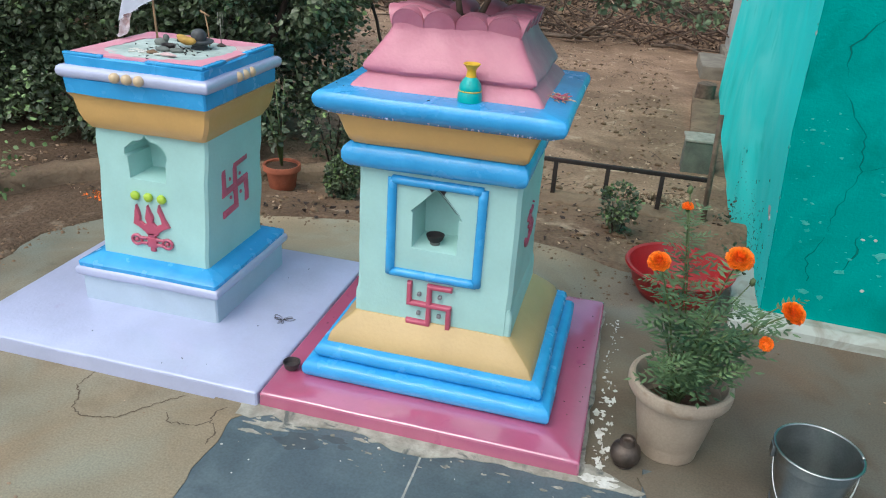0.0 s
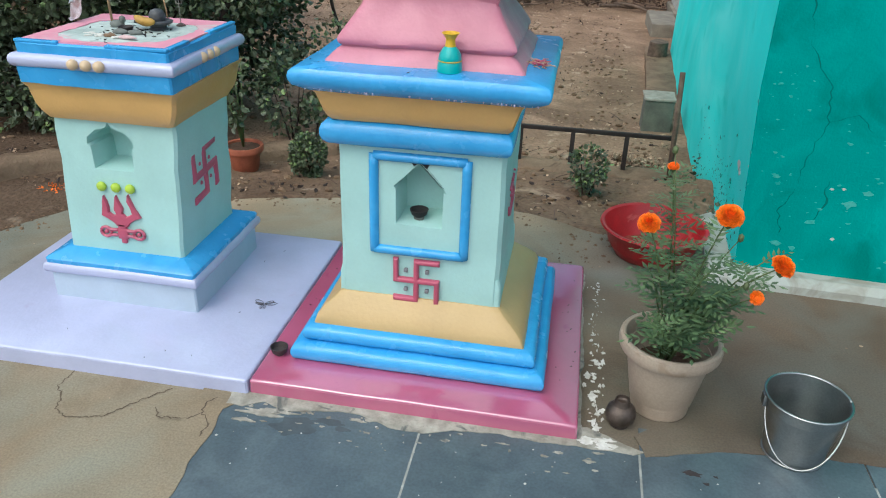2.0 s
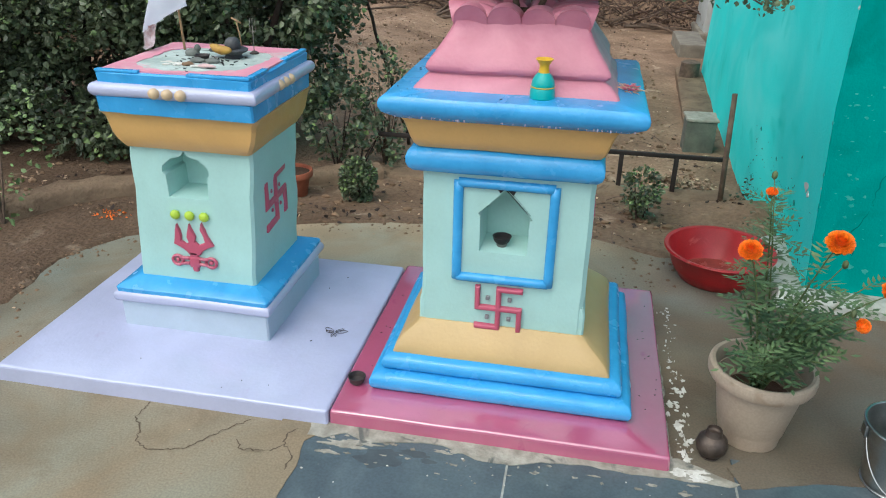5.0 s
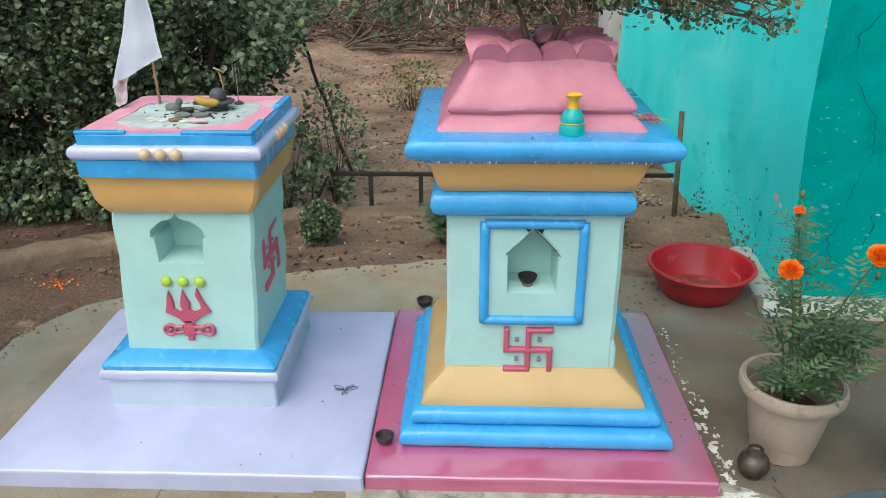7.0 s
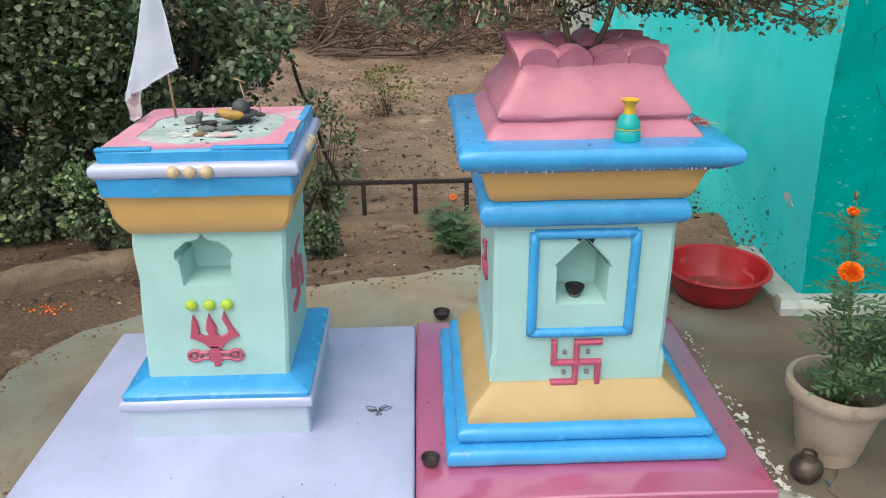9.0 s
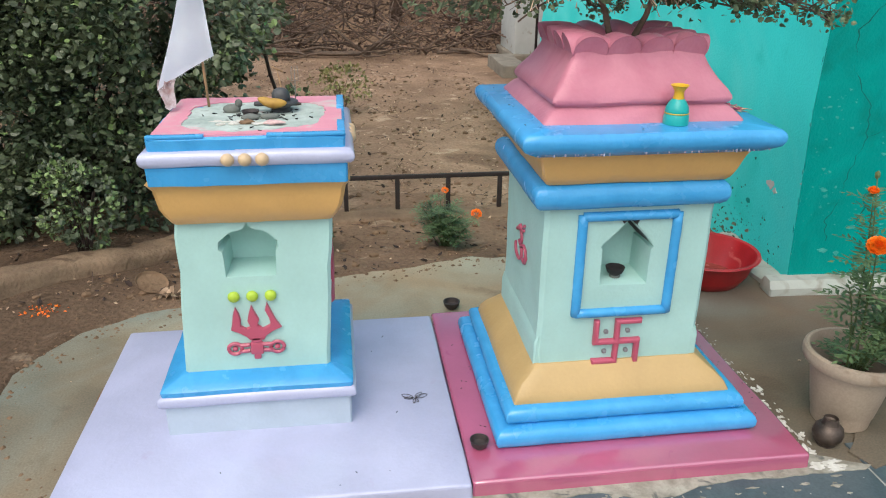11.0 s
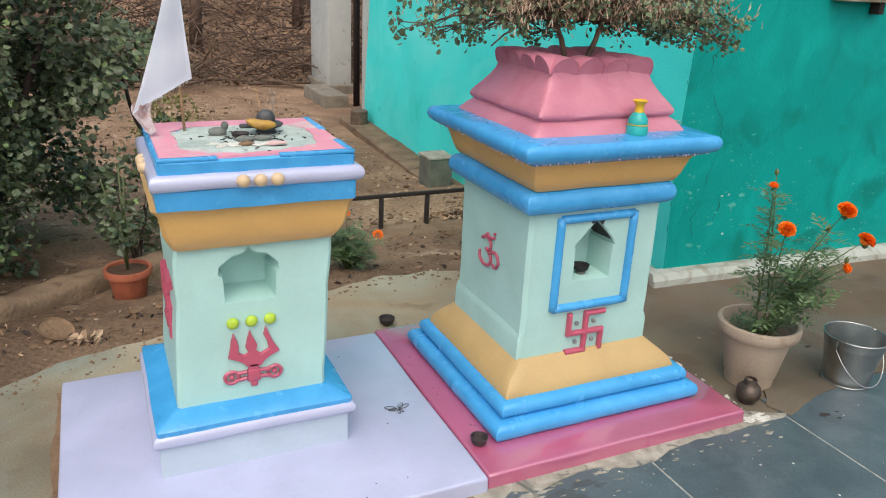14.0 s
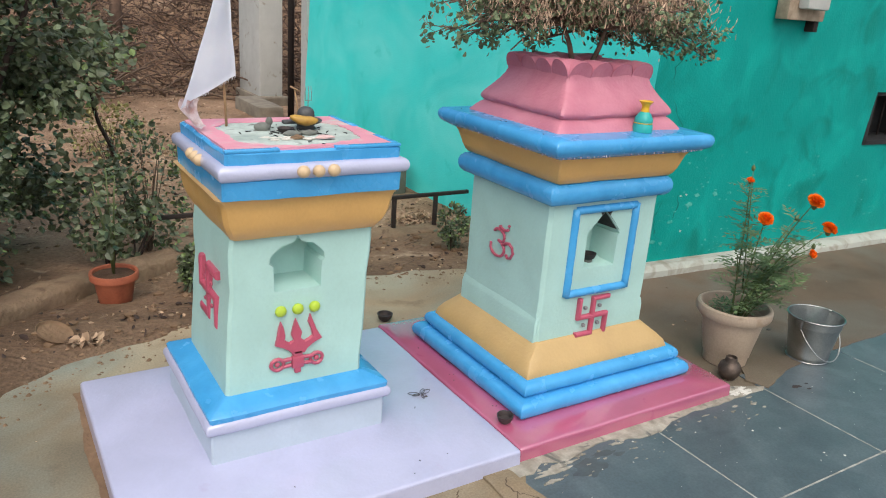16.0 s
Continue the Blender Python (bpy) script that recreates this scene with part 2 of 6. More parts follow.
M_LEAF_TULSI = surface("tulsi_leaf", lin(118, 132, 96), lin(80, 96, 68), rough=0.6, scale=6, fine=40, bump=0, island=0.4)
M_SEED = surface("dry_seed_spike", lin(198, 172, 148), lin(150, 126, 106), rough=0.95, scale=12, fine=60, bump=0, island=0.4)
M_MARI = surface("marigold_leaf", lin(98, 120, 78), lin(68, 90, 60), rough=0.55, scale=8, fine=60, bump=0, island=0.35)
M_STEM = surface("green_stem", lin(96, 112, 66), lin(78, 88, 54), rough=0.6, scale=14, fine=60, bump=0.1)
M_ORANGE = surface("marigold_petal", lin(246, 134, 14), lin(236, 104, 8), rough=0.6, scale=30, fine=60, bump=0, island=0.18)
M_LITTER = surface("dry_leaf_litter", lin(184, 160, 134), lin(120, 96, 76), rough=0.95, scale=9, fine=60, bump=0, island=0.5)
M_STONE = surface("grey_stone", lin(120, 124, 118), lin(82, 86, 82), rough=0.8, scale=12, fine=80, bump=0.5)
M_DARKSTONE = surface("dark_stone", lin(72, 74, 76), lin(52, 54, 58), rough=0.55, scale=16, fine=90, bump=0.3)
M_BANANA = surface("yellow_fruit_skin", lin(182, 146, 62), lin(140, 104, 44), rough=0.55, scale=18, fine=80, bump=0.1, stain=lin(74, 54, 34), stain_scale=30, stain_at=0.66)
M_CLOTH = surface("white_cotton", lin(246, 248, 255), lin(240, 242, 252), rough=0.9, scale=12, fine=300, bump=0.04, grain_amt=0.02)
def sheer(m, amount):
    """Thin cloth: part of the light comes through it."""
    n, l = m.node_tree.nodes, m.node_tree.links
    b, out = n["Principled BSDF"], n["Material Output"]
    tr = n.new("ShaderNodeBsdfTranslucent")
    tr.inputs["Color"].default_value = (0.86, 0.87, 0.93, 1)
    mx = n.new("ShaderNodeMixShader")
    mx.inputs[0].default_value = amount
    l.new(b.outputs[0], mx.inputs[1])
    l.new(tr.outputs[0], mx.inputs[2])
    l.new(mx.outputs[0], out.inputs["Surface"])


sheer(M_CLOTH, 0.3)
for glossy, w, ior in ((M_SLABPINK, 1.0, 2.1), (M_LAV, 0.6, 1.7)):
    glossy.node_tree.nodes["Principled BSDF"].inputs["Coat Weight"].default_value = w
    glossy.node_tree.nodes["Principled BSDF"].inputs["Coat IOR"].default_value = ior
    glossy.node_tree.nodes["Principled BSDF"].inputs["Coat Roughness"].default_value = 0.12
M_CLOTH_TAIL = surface("faded_striped_cloth", lin(222, 214, 218), lin(184, 150, 148), rough=0.9, scale=40, fine=300, bump=0.2)
M_BAMBOO = surface("bamboo_stick", lin(172, 140, 104), lin(142, 112, 82), rough=0.6, scale=18, fine=90, bump=0.2)
M_DULLTIN = surface("dull_tin", lin(150, 146, 138), lin(110, 104, 98), rough=0.55, scale=30, fine=120, bump=0.1, metal=0.3)
M_TURQ = paint("turquoise_pot_paint", 40, 172, 168, 0.35)
M_POTYEL = paint("yellow_pot_paint", 222, 178, 40, 0.4)
M_PLASTERBLOCK = surface("mossy_cement_block", lin(108, 112, 100), lin(84, 88, 80), rough=0.9, scale=9, fine=80, bump=0.4)
M_GREYCONC = surface("grey_concrete", lin(142, 134, 120), lin(116, 108, 96), rough=0.9, scale=6, fine=90, bump=0.4)
M_PALECEM = surface("pale_cement", lin(172, 168, 156), lin(136, 132, 120), rough=0.9, scale=12, fine=80, bump=0.4)
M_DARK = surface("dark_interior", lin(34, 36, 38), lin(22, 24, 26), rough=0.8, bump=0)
M_WOODBOX = surface("weathered_board", lin(176, 160, 140), lin(140, 124, 106), rough=0.8, scale=14, fine=80, bump=0.3)
M_PINKPULP = surface("pale_pink_shell", lin(206, 178, 176), lin(186, 152, 152), rough=0.5, scale=20, fine=80, bump=0.1)


# ---- mesh helpers ----
def finish(bm, smooth=True, angle=38):
    bmesh.ops.recalc_face_normals(bm, faces=bm.faces[:])
    if smooth:
        for f in bm.faces:
            f.smooth = True
        lim = radians(angle)
        for e in bm.edges:
            if len(e.link_faces) == 2 and e.calc_face_angle(0) > lim:
                e.smooth = False


def thing(name, at, label, category, group="", kind=""):
    ob = new(name)
    ob.location = at
    ob.empty_display_size = 0.1
    return tagged(ob, label, category, group, kind)


def part(name, bm, material, parent=None, label="", smooth=True, angle=38):
    finish(bm, smooth, angle)
    me = bpy.data.meshes.new(name)
    bm.to_mesh(me)
    bm.free()
    me.materials.append(material)
    ob = new(name, me)
    if parent:
        ob.parent = parent
    if label:
        ob["label"] = label
    return ob


def raw(name, verts, faces, material, parent=None, label="", smooth=False):
    me = bpy.data.meshes.new(name)
    me.from_pydata([tuple(v) for v in verts], [], [tuple(f) for f in faces])
    if smooth:
        me.polygons.foreach_set("use_smooth", [True] * len(me.polygons))
    me.materials.append(material)
    me.update()
    ob = new(name, me)
    if parent:
        ob.parent = parent
    if label:
        ob["label"] = label
    return ob


def wob(v, amp, freq=7.0):
    return noise.noise_vector(Vector(v) * freq) * amp


def rect_loft(levels, seg=10, chamfer=0.006, amp=0.0025, freq=6.0, cap=True):
    """A stack of rounded rectangles (cx, cy, hx, hy, z) skinned into one solid, a little uneven as plaster is."""
    bm = bmesh.new()
    rings = []
    for cx, cy, hx, hy, z in levels:
        c = min(chamfer, hx * 0.4, hy * 0.4)
        corners = [(-hx, -hy), (hx, -hy), (hx, hy), (-hx, hy)]
        ring = []
        for i in range(4):
            (x0, y0), (x1, y1) = corners[i], corners[(i + 1) % 4]
            L = math.hypot(x1 - x0, y1 - y0)
            ux, uy = (x1 - x0) / L, (y1 - y0) / L
            for k in range(seg + 1):
                d = c + (L - 2 * c) * k / seg
                p = Vector((cx + x0 + ux * d, cy + y0 + uy * d, z))
                ring.append(bm.verts.new(p + wob(p, amp, freq)))
        rings.append(ring)
    n = len(rings[0])
    for a, b in zip(rings, rings[1:]):
        for i in range(n):
            bm.faces.new((a[i], a[(i + 1) % n], b[(i + 1) % n], b[i]))
    if cap:
        for ring in (rings[0], rings[-1]):
            bm.faces.new(ring)
    return bm


def bullnose(cx, cy, hx, hy, z0, z1, bulge, n=7):
    """Levels of a half-round moulding between z0 and z1 whose middle stands out by bulge."""
    out = []
    for i in range(n + 1):
        a = math.pi * i / n
        k = math.sin(a) ** 0.75
        z = (z0 + z1) / 2 - math.cos(a) * (z1 - z0) / 2
        out.append((cx, cy, hx + bulge * k, hy + bulge * k, z))
    return out


def lathe(profile, n=28, close_top=False, close_bottom=True, amp=0.0):
    bm = bmesh.new()
    rings = []
    for r, z in profile:
        ring = []
        for i in range(n):
            a = 2 * math.pi * i / n
            p = Vector((r * math.cos(a), r * math.sin(a), z))
            ring.append(bm.verts.new(p + (wob(p, amp, 12) if amp else Vector())))
        rings.append(ring)
    for a, b in zip(rings, rings[1:]):
        for i in range(n):
            bm.faces.new((a[i], a[(i + 1) % n], b[(i + 1) % n], b[i]))
    if close_bottom:
        bm.faces.new(rings[0])
    if close_top:
        bm.faces.new(rings[-1])
    return bm


def tube_into(verts, faces, pts, r0, r1, n=5):
    """Adds a tapered tube along pts to lists of verts and faces."""
    base = len(verts)
    m = len(pts)
    for i, p in enumerate(pts):
        p = Vector(p)
        d = (Vector(pts[min(i + 1, m - 1)]) - Vector(pts[max(i - 1, 0)]))
        d = d.normalized() if d.length > 1e-9 else Vector((0, 0, 1))
        s = d.cross(Vector((0.31, 0.17, 0.93))).normalized()
        if s.length < 0.1:
            s = d.cross(Vector((1, 0, 0))).normalized()
        u = s.cross(d)
        r = r0 + (r1 - r0) * i / max(1, m - 1)
        for k in range(n):
            a = 2 * math.pi * k / n
            verts.append(p + (s * math.cos(a) + u * math.sin(a)) * r)
    for i in range(m - 1):
        for k in range(n):
            a, b = base + i * n + k, base + i * n + (k + 1) % n
            faces.append((a, b, b + n, a + n))
    faces.append(tuple(base + k for k in range(n))[::-1])
    faces.append(tuple(base + (m - 1) * n + k for k in range(n)))


def tube(name, pts, r0, r1, material, parent=None, n=8, label=""):
    v, f = [], []
    tube_into(v, f, pts, r0, r1, n)
    return raw(name, v, f, material, parent, label, smooth=True)


def plate(outline, y0, y1, axis="y", bevel=0.0):
    """A flat shape given by (a, z) points, as thick as from y0 (front) to y1 (back)."""
    bm = bmesh.new()
    mk = (lambda a, z, d: (a, d, z)) if axis == "y" else (lambda a, z, d: (d, a, z))
    f = [bm.verts.new(mk(a, z, y0)) for a, z in outline]
    b = [bm.verts.new(mk(a, z, y1)) for a, z in outline]
    n = len(f)
    bm.faces.new(f)
    bm.faces.new(b[::-1])
    for i in range(n):
        bm.faces.new((f[i], b[i], b[(i + 1) % n], f[(i + 1) % n]))
    return bm


def box(x0, x1, y0, y1, z0, z1, bevel=0.0, seg=2, amp=0.0):
    bm = bmesh.new()
    bmesh.ops.create_cube(bm, size=1)
    for v in bm.verts:
        v.co = Vector(((x0 + x1) / 2 + v.co.x * (x1 - x0), (y0 + y1) / 2 + v.co.y * (y1 - y0), (z0 + z1) / 2 + v.co.z * (z1 - z0)))
    if bevel:
        bmesh.ops.bevel(bm, geom=bm.edges[:], offset=bevel, segments=seg, affect="EDGES", profile=0.5)
    if amp:
        bmesh.ops.subdivide_edges(bm, edges=[e for e in bm.edges if e.calc_length() > 0.04], cuts=4, use_grid_fill=True)
        for v in bm.verts:
            v.co += wob(v.co, amp, 9)
    return bm


def ball(r, squash=(1, 1, 1), at=(0, 0, 0), amp=0.0, sub=2, freq=14):
    bm = bmesh.new()
    bmesh.ops.create_icosphere(bm, subdivisions=sub, radius=r)
    for v in bm.verts:
        p = Vector((v.co.x * squash[0], v.co.y * squash[1], v.co.z * squash[2]))
        v.co = p + Vector(at) + (wob(p + Vector(at), amp, freq) if amp else Vector())
    return bm


def merge(bm, other):
    me = bpy.data.meshes.new("join")
    other.to_mesh(me)
    other.free()
    bm.from_mesh(me)
    bpy.data.meshes.remove(me)
    return bm


rng = random.Random(7)

# ---- ground and setting ----
APRON = [(0.62, 3.46), (0.1, 3.42), (-0.2, 3.55), (-0.52, 3.64), (-0.8, 3.64), (-1.3, 3.5), (-1.6, 3.45), (-1.95, 3.29), (-2.3, 3.2), (-2.52, 3.05), (-2.66, 2.75),
         (-2.62, 2.35), (-3.0, 1.8), (-3.8, 1.2), (-4.5, -4.0), (6.0, -4.0), (6.0, 3.2), (0.62, 3.2)]


def inside(x, y, poly):
    hit = False
    for (x0, y0), (x1, y1) in zip(poly, poly[1:] + poly[:1]):
        if (y0 > y) != (y1 > y) and x < x0 + (y - y0) * (x1 - x0) / (y1 - y0):
            hit = not hit
    return hit


def smooth(a, b, t):
    t = min(1, max(0, (t - a) / (b - a)))
    return t * t * (3 - 2 * t)


def ground_z(x, y):
    z = -float(np.interp(y, [3.5, 4.0, 4.7, 5.8, 8.5, 12.5], [0, 0.075, 0.13, 0.21, 0.29, 0.33])) * (1 - 0.6 * smooth(-2.2, -3.2, x))
    z += 1.5 * smooth(12.8, 17.0, y + 0.25 * noise.noise((x * 0.7, y * 0.3, 3)))
    z += 0.5 * smooth(-5.5, -9, x)
    z += 0.10 * math.exp(-((x - 0.72) / 0.26) ** 2 - ((y - 4.28) / 0.24) ** 2)
    n1 = noise.noise((x * 1.3, y * 1.3, 0)) * 0.02 + noise.noise((x * 5, y * 5, 4)) * 0.010 + noise.noise((x * 14, y * 14, 9)) * 0.005
    near = smooth(0, 0.5, y - 3.3) if x > -2.4 else 1.0
    z += n1 * (0.35 + 0.65 * near)
    if inside(x, y, APRON):
        z = min(z, 0) - 0.035
    return z


def build_ground():
    xs = list(np.concatenate([np.linspace(-80, -9, 18)[:-1], np.linspace(-9, -4, 36)[:-1], np.linspace(-4, 1.2, 150)[:-1], np.linspace(1.2, 6, 24)[:-1], np.linspace(6, 80, 18)]))
    ys = list(np.concatenate([np.linspace(-60, -5, 10)[:-1], np.linspace(-5, 2.4, 20)[:-1], np.linspace(2.4, 5.2, 110)[:-1], np.linspace(5.2, 13.5, 120)[:-1], np.linspace(13.5, 18, 20)[:-1], np.linspace(18, 120, 14)]))
    verts = [(x, y, ground_z(x, y)) for y in ys for x in xs]
    w = len(xs)
    faces = [(j * w + i, j * w + i + 1, (j + 1) * w + i + 1, (j + 1) * w + i) for j in range(len(ys) - 1) for i in range(w - 1)]
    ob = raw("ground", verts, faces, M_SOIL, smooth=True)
    tagged(ob, "dry brown bare soil with pebbles and scattered litter", "ground", kind="structure")


def ragged(poly, step=0.06, amp=0.02, seed=0):
    out = []
    for (x0, y0), (x1, y1) in zip(poly, poly[1:] + poly[:1]):
        n = max(1, int(math.hypot(x1 - x0, y1 - y0) / step))
        n = min(n, 60)
        for k in range(n):
            x, y = x0 + (x1 - x0) * k / n, y0 + (y1 - y0) * k / n
            d = noise.noise_vector((x * 6, y * 6, seed)) * amp + noise.noise_vector((x * 19, y * 19, seed + 5)) * amp * 0.5
            out.append((x + d.x, y + d.y))
    return out


def sheet(name, poly, z, thick, material, parent=None, label="", bow=0.0):
    """A flat piece with a ragged outline, thick downwards."""
    bm = bmesh.new()
    top = [bm.verts.new((x, y, z)) for x, y in poly]
    bot = [bm.verts.new((x, y, z - thick)) for x, y in poly]
    n = len(top)
    es = [bm.edges.new((top[i], top[(i + 1) % n])) for i in range(n)]
    bmesh.ops.triangle_fill(bm, edges=es, use_beauty=True)
    for i in range(n):
        bm.faces.new((top[i], bot[i], bot[(i + 1) % n], top[(i + 1) % n]))
    return part(name, bm, material, parent, label, smooth=False)


build_ground()
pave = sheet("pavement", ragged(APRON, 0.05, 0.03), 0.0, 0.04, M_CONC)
tagged(pave, "worn tan cement apron with cracks and stains", "pavement", kind="structure")


def crack_line(name, pts, width, z, material, parent, jitter=0.012, seed=0):
    """A thin jagged crack lying on the ground, built as a narrow uneven ribbon."""
    r = random.Random(seed)
    fine = []
    for (x0, y0), (x1, y1) in zip(pts, pts[1:]):
        n = max(2, int(math.hypot(x1 - x0, y1 - y0) / 0.009))
        for k in range(n):
            t = k / n
            fine.append((x0 + (x1 - x0) * t + r.uniform(-jitter, jitter), y0 + (y1 - y0) * t + r.uniform(-jitter, jitter)))
    fine.append(pts[-1])
    v, f = [], []
    for i, (x, y) in enumerate(fine):
        w = width * r.uniform(0.4, 1.2) * (0.3 if i in (0, len(fine) - 1) else 1)
        a, b = fine[max(0, i - 1)], fine[min(len(fine) - 1, i + 1)]
        dx, dy = b[0] - a[0], b[1] - a[1]
        L = math.hypot(dx, dy) or 1
        v += [(x - dy / L * w, y + dx / L * w, z), (x + dy / L * w, y - dx / L * w, z)]
        if i:
            k = 2 * i
            f.append((k - 2, k - 1, k + 1, k))
    return raw(name, v, f, material, parent)


for i, pts in enumerate([[(-1.685, 1.87), (-1.69, 1.773), (-1.642, 1.726), (-1.622, 1.667), (-1.569, 1.639), (-1.461, 1.665), (-1.406, 1.738), (-1.355, 1.803), (-1.312, 1.846)], [(-1.311, 1.733), (-1.28, 1.695), (-1.184, 1.709), (-1.158, 1.747), (-1.169, 1.789), (-1.141, 1.826)],
                        [(-1.158, 1.747), (-1.115, 1.701), (-1.112, 1.635)]]):
    crack_line("crack", pts, 0.0027, 0.0012 if i == 0 else 0.0086, M_CRACK, pave, jitter=0.005, seed=i)

# slate tiles, each a piece of its own
tiles = thing("tile_floor", (0, 0, 0), "dark grey slate floor tiles with pale joints and paint specks", "tile floor", kind="structure")
TX = [-1.12, -0.458, 0.22, 0.90, 1.58, 2.26, 2.94, 3.62, 4.30]
TY = [-2.61, -1.82, -1.03, -0.24, 0.55, 1.34, 1.86]
for j in range(len(TY) - 1):
    for i in range(len(TX) - 1):
        x0, x1, y0, y1 = TX[i] + 0.0024, TX[i + 1] - 0.0024, TY[j] + 0.0024, TY[j + 1] - 0.0024
        if j == len(TY) - 2 and i > 1:
            y1 += 0.12
        part("tile", box(x0, x1, y0, y1, -0.02, 0.006, bevel=0.0015, seg=1), M_SLATE, tiles, smooth=False)
part("joint_grout", box(TX[0] + 0.01, TX[-1] - 0.01, TY[0] + 0.01, TY[-1] - 0.004, -0.03, 0.0055), M_GROUT, tiles, "pale cement grout", smooth=False)


def blob_poly(cx, cy, rx, ry, seed, n=26, rough=0.45):
    return [(cx + rx * math.cos(a) * (1 + rough * noise.noise((math.cos(a) * 1.7, math.sin(a) * 1.7, seed))) * (1 + 0.15 * noise.noise((math.cos(a) * 6, math.sin(a) * 6, seed + 3))),
             cy + ry * math.sin(a) * (1 + rough * noise.noise((math.cos(a) * 1.7, math.sin(a) * 1.7, seed + 7)))) for a in (2 * math.pi * k / n for k in range(n))]


smear = thing("cement_smear", (0, 0, 0), "rough pale cement smeared along the platform edge", "cement", kind="structure")
strip = [(-1.10, 1.80), (-1.04, 1.80), (-0.98, 1.838), (-0.90, 1.812), (-0.82, 1.828), (-0.74, 1.846), (-0.66, 1.842), (-0.56, 1.806), (-0.45, 1.79), (-0.36, 1.824), (-0.2, 1.842), (0.02, 1.85), (0.1, 1.845), (0.21, 1.842), (0.24, 1.862), (0.07, 1.93), (-1.06, 1.93), (-1.12, 1.87)]
sheet("mortar_strip", ragged(strip, 0.012, 0.016, 3), 0.0095, 0.012, M_MORTAR, smear)
sheet("cement_edge", ragged([(-1.20, 0.5), (-1.098, 0.5), (-1.085, 1.0), (-1.082, 1.44), (-1.091, 1.55), (-1.081, 1.66), (-1.103, 1.77), (-1.07, 1.82), (-1.07, 1.90), (-1.2, 1.90)], 0.015, 0.014, 9), 0.0082, 0.012, M_CONC, smear)
for i in range(60):
    x = rng.uniform(-1.05, 0.12)
    near = rng.random() ** 1.6
    sheet("mortar_patch", blob_poly(x, 1.83 - 0.16 * near, rng.uniform(0.003, 0.022) * (1.0 - near), rng.uniform(0.002, 0.007) * (1.1 - near), i, rough=1.2), 0.0066 + 0.00004 * i, 0.004, M_MORTAR, smear)
for i, (x, y, rx, ry) in enumerate([(-0.985, 1.785, 0.065, 0.014), (-0.93, 1.80, 0.045, 0.010), (-1.02, 1.74, 0.03, 0.008)]):
    sheet("mortar_patch", blob_poly(x, y, rx, ry, i + 31, rough=1.3), 0.0087 + 0.0002 * i, 0.004, M_MORTAR, smear)
for i, (x, y, rx, ry) in enumerate([(-0.85, 1.752, 0.062, 0.036), (-0.76, 1.79, 0.05, 0.014), (-0.70, 1.765, 0.03, 0.010)]):
    tagged(sheet("damp_patch", blob_poly(x, y, rx, ry, i + 61, rough=0.8), 0.0064 + 0.0001 * i, 0.003, M_DAMP), "dark damp patch on the slate tile", "stain")
sheet("cement_edge", ragged([(0.24, 1.845), (0.31, 1.862), (0.45, 1.908), (0.6, 1.942), (0.9, 1.957), (1.5, 1.962), (4.3, 1.965), (4.3, 2.02), (0.3, 2.02), (0.2, 1.93)], 0.02, 0.012, 14), 0.0083, 0.012, M_CONC, smear)
dirt = thing("edge_dirt", (0, 0, 0), "caked dirt along the foot of the platforms", "dirt", kind="stuff")
for i, ring in enumerate([[(-2.30, 1.85), (-2.24, 1.9), (-2.24, 2.9), (-2.295, 2.95)], [(-2.29, 2.90), (-1.1, 2.90), (-1.1, 2.945), (-2.29, 2.95)], [(0.0, 1.90), (0.04, 1.90), (0.038, 2.97), (-1.0, 2.975), (-1.0, 2.93), (0.0, 2.93)]]):
    sheet("dirt_line", ragged(ring, 0.018, 0.014, 40 + i), 0.0034 + 0.0006 * i, 0.006, M_MUD if i < 2 else M_MORTAR, dirt)
spl = thing("lime_splashes", (0, 0, 0), "white lime splashes dried on the cement beside the platform", "paint splash", kind="stuff")
for i in range(120):
    yy = 1.88 + 1.05 * rng.random() ** 1.6
    near = (0.5 if yy < 2.35 else 0.25) * rng.uniform(0.3, 1.0)
    sheet("splash", blob_poly(0.075 + rng.gauss(0.012, 0.016), yy, rng.uniform(0.006, 0.03) * near, rng.uniform(0.008, 0.045) * near, i + 50, rough=1.0), 0.0012 + 0.00003 * i, 0.0012, M_SPLASH, spl)
for i in range(10):
    a, r = rng.uniform(0, 6.28), rng.uniform(0, 0.05)
    sheet("splash", blob_poly(0.1 + r * math.cos(a), 1.87 + r * math.sin(a) * 0.6, rng.uniform(0.006, 0.03), rng.uniform(0.005, 0.015), i + 90, rough=1.0), 0.0102 + 0.00005 * i, 0.002, M_SPLASH, spl)
specks = thing("paint_specks", (0, 0, 0), "tiny dried white paint drops on the slate tiles", "paint specks", kind="stuff")
v, f = [], []
for i in range(170):
    x, y, r = rng.uniform(-1.1, 1.5), rng.uniform(0.7, 1.82), rng.choice((0.0015, 0.002, 0.003, 0.0045))
    k = len(v)
    for q in range(6):
        v.append((x + r * math.cos(q * 1.047), y + r * math.sin(q * 1.047), 0.0065))
    v.append((x, y, 0.0075))
    f += [(k + q, k + (q + 1) % 6, k + 6) for q in range(6)]
raw("specks", v, f, M_SPLASH, specks)

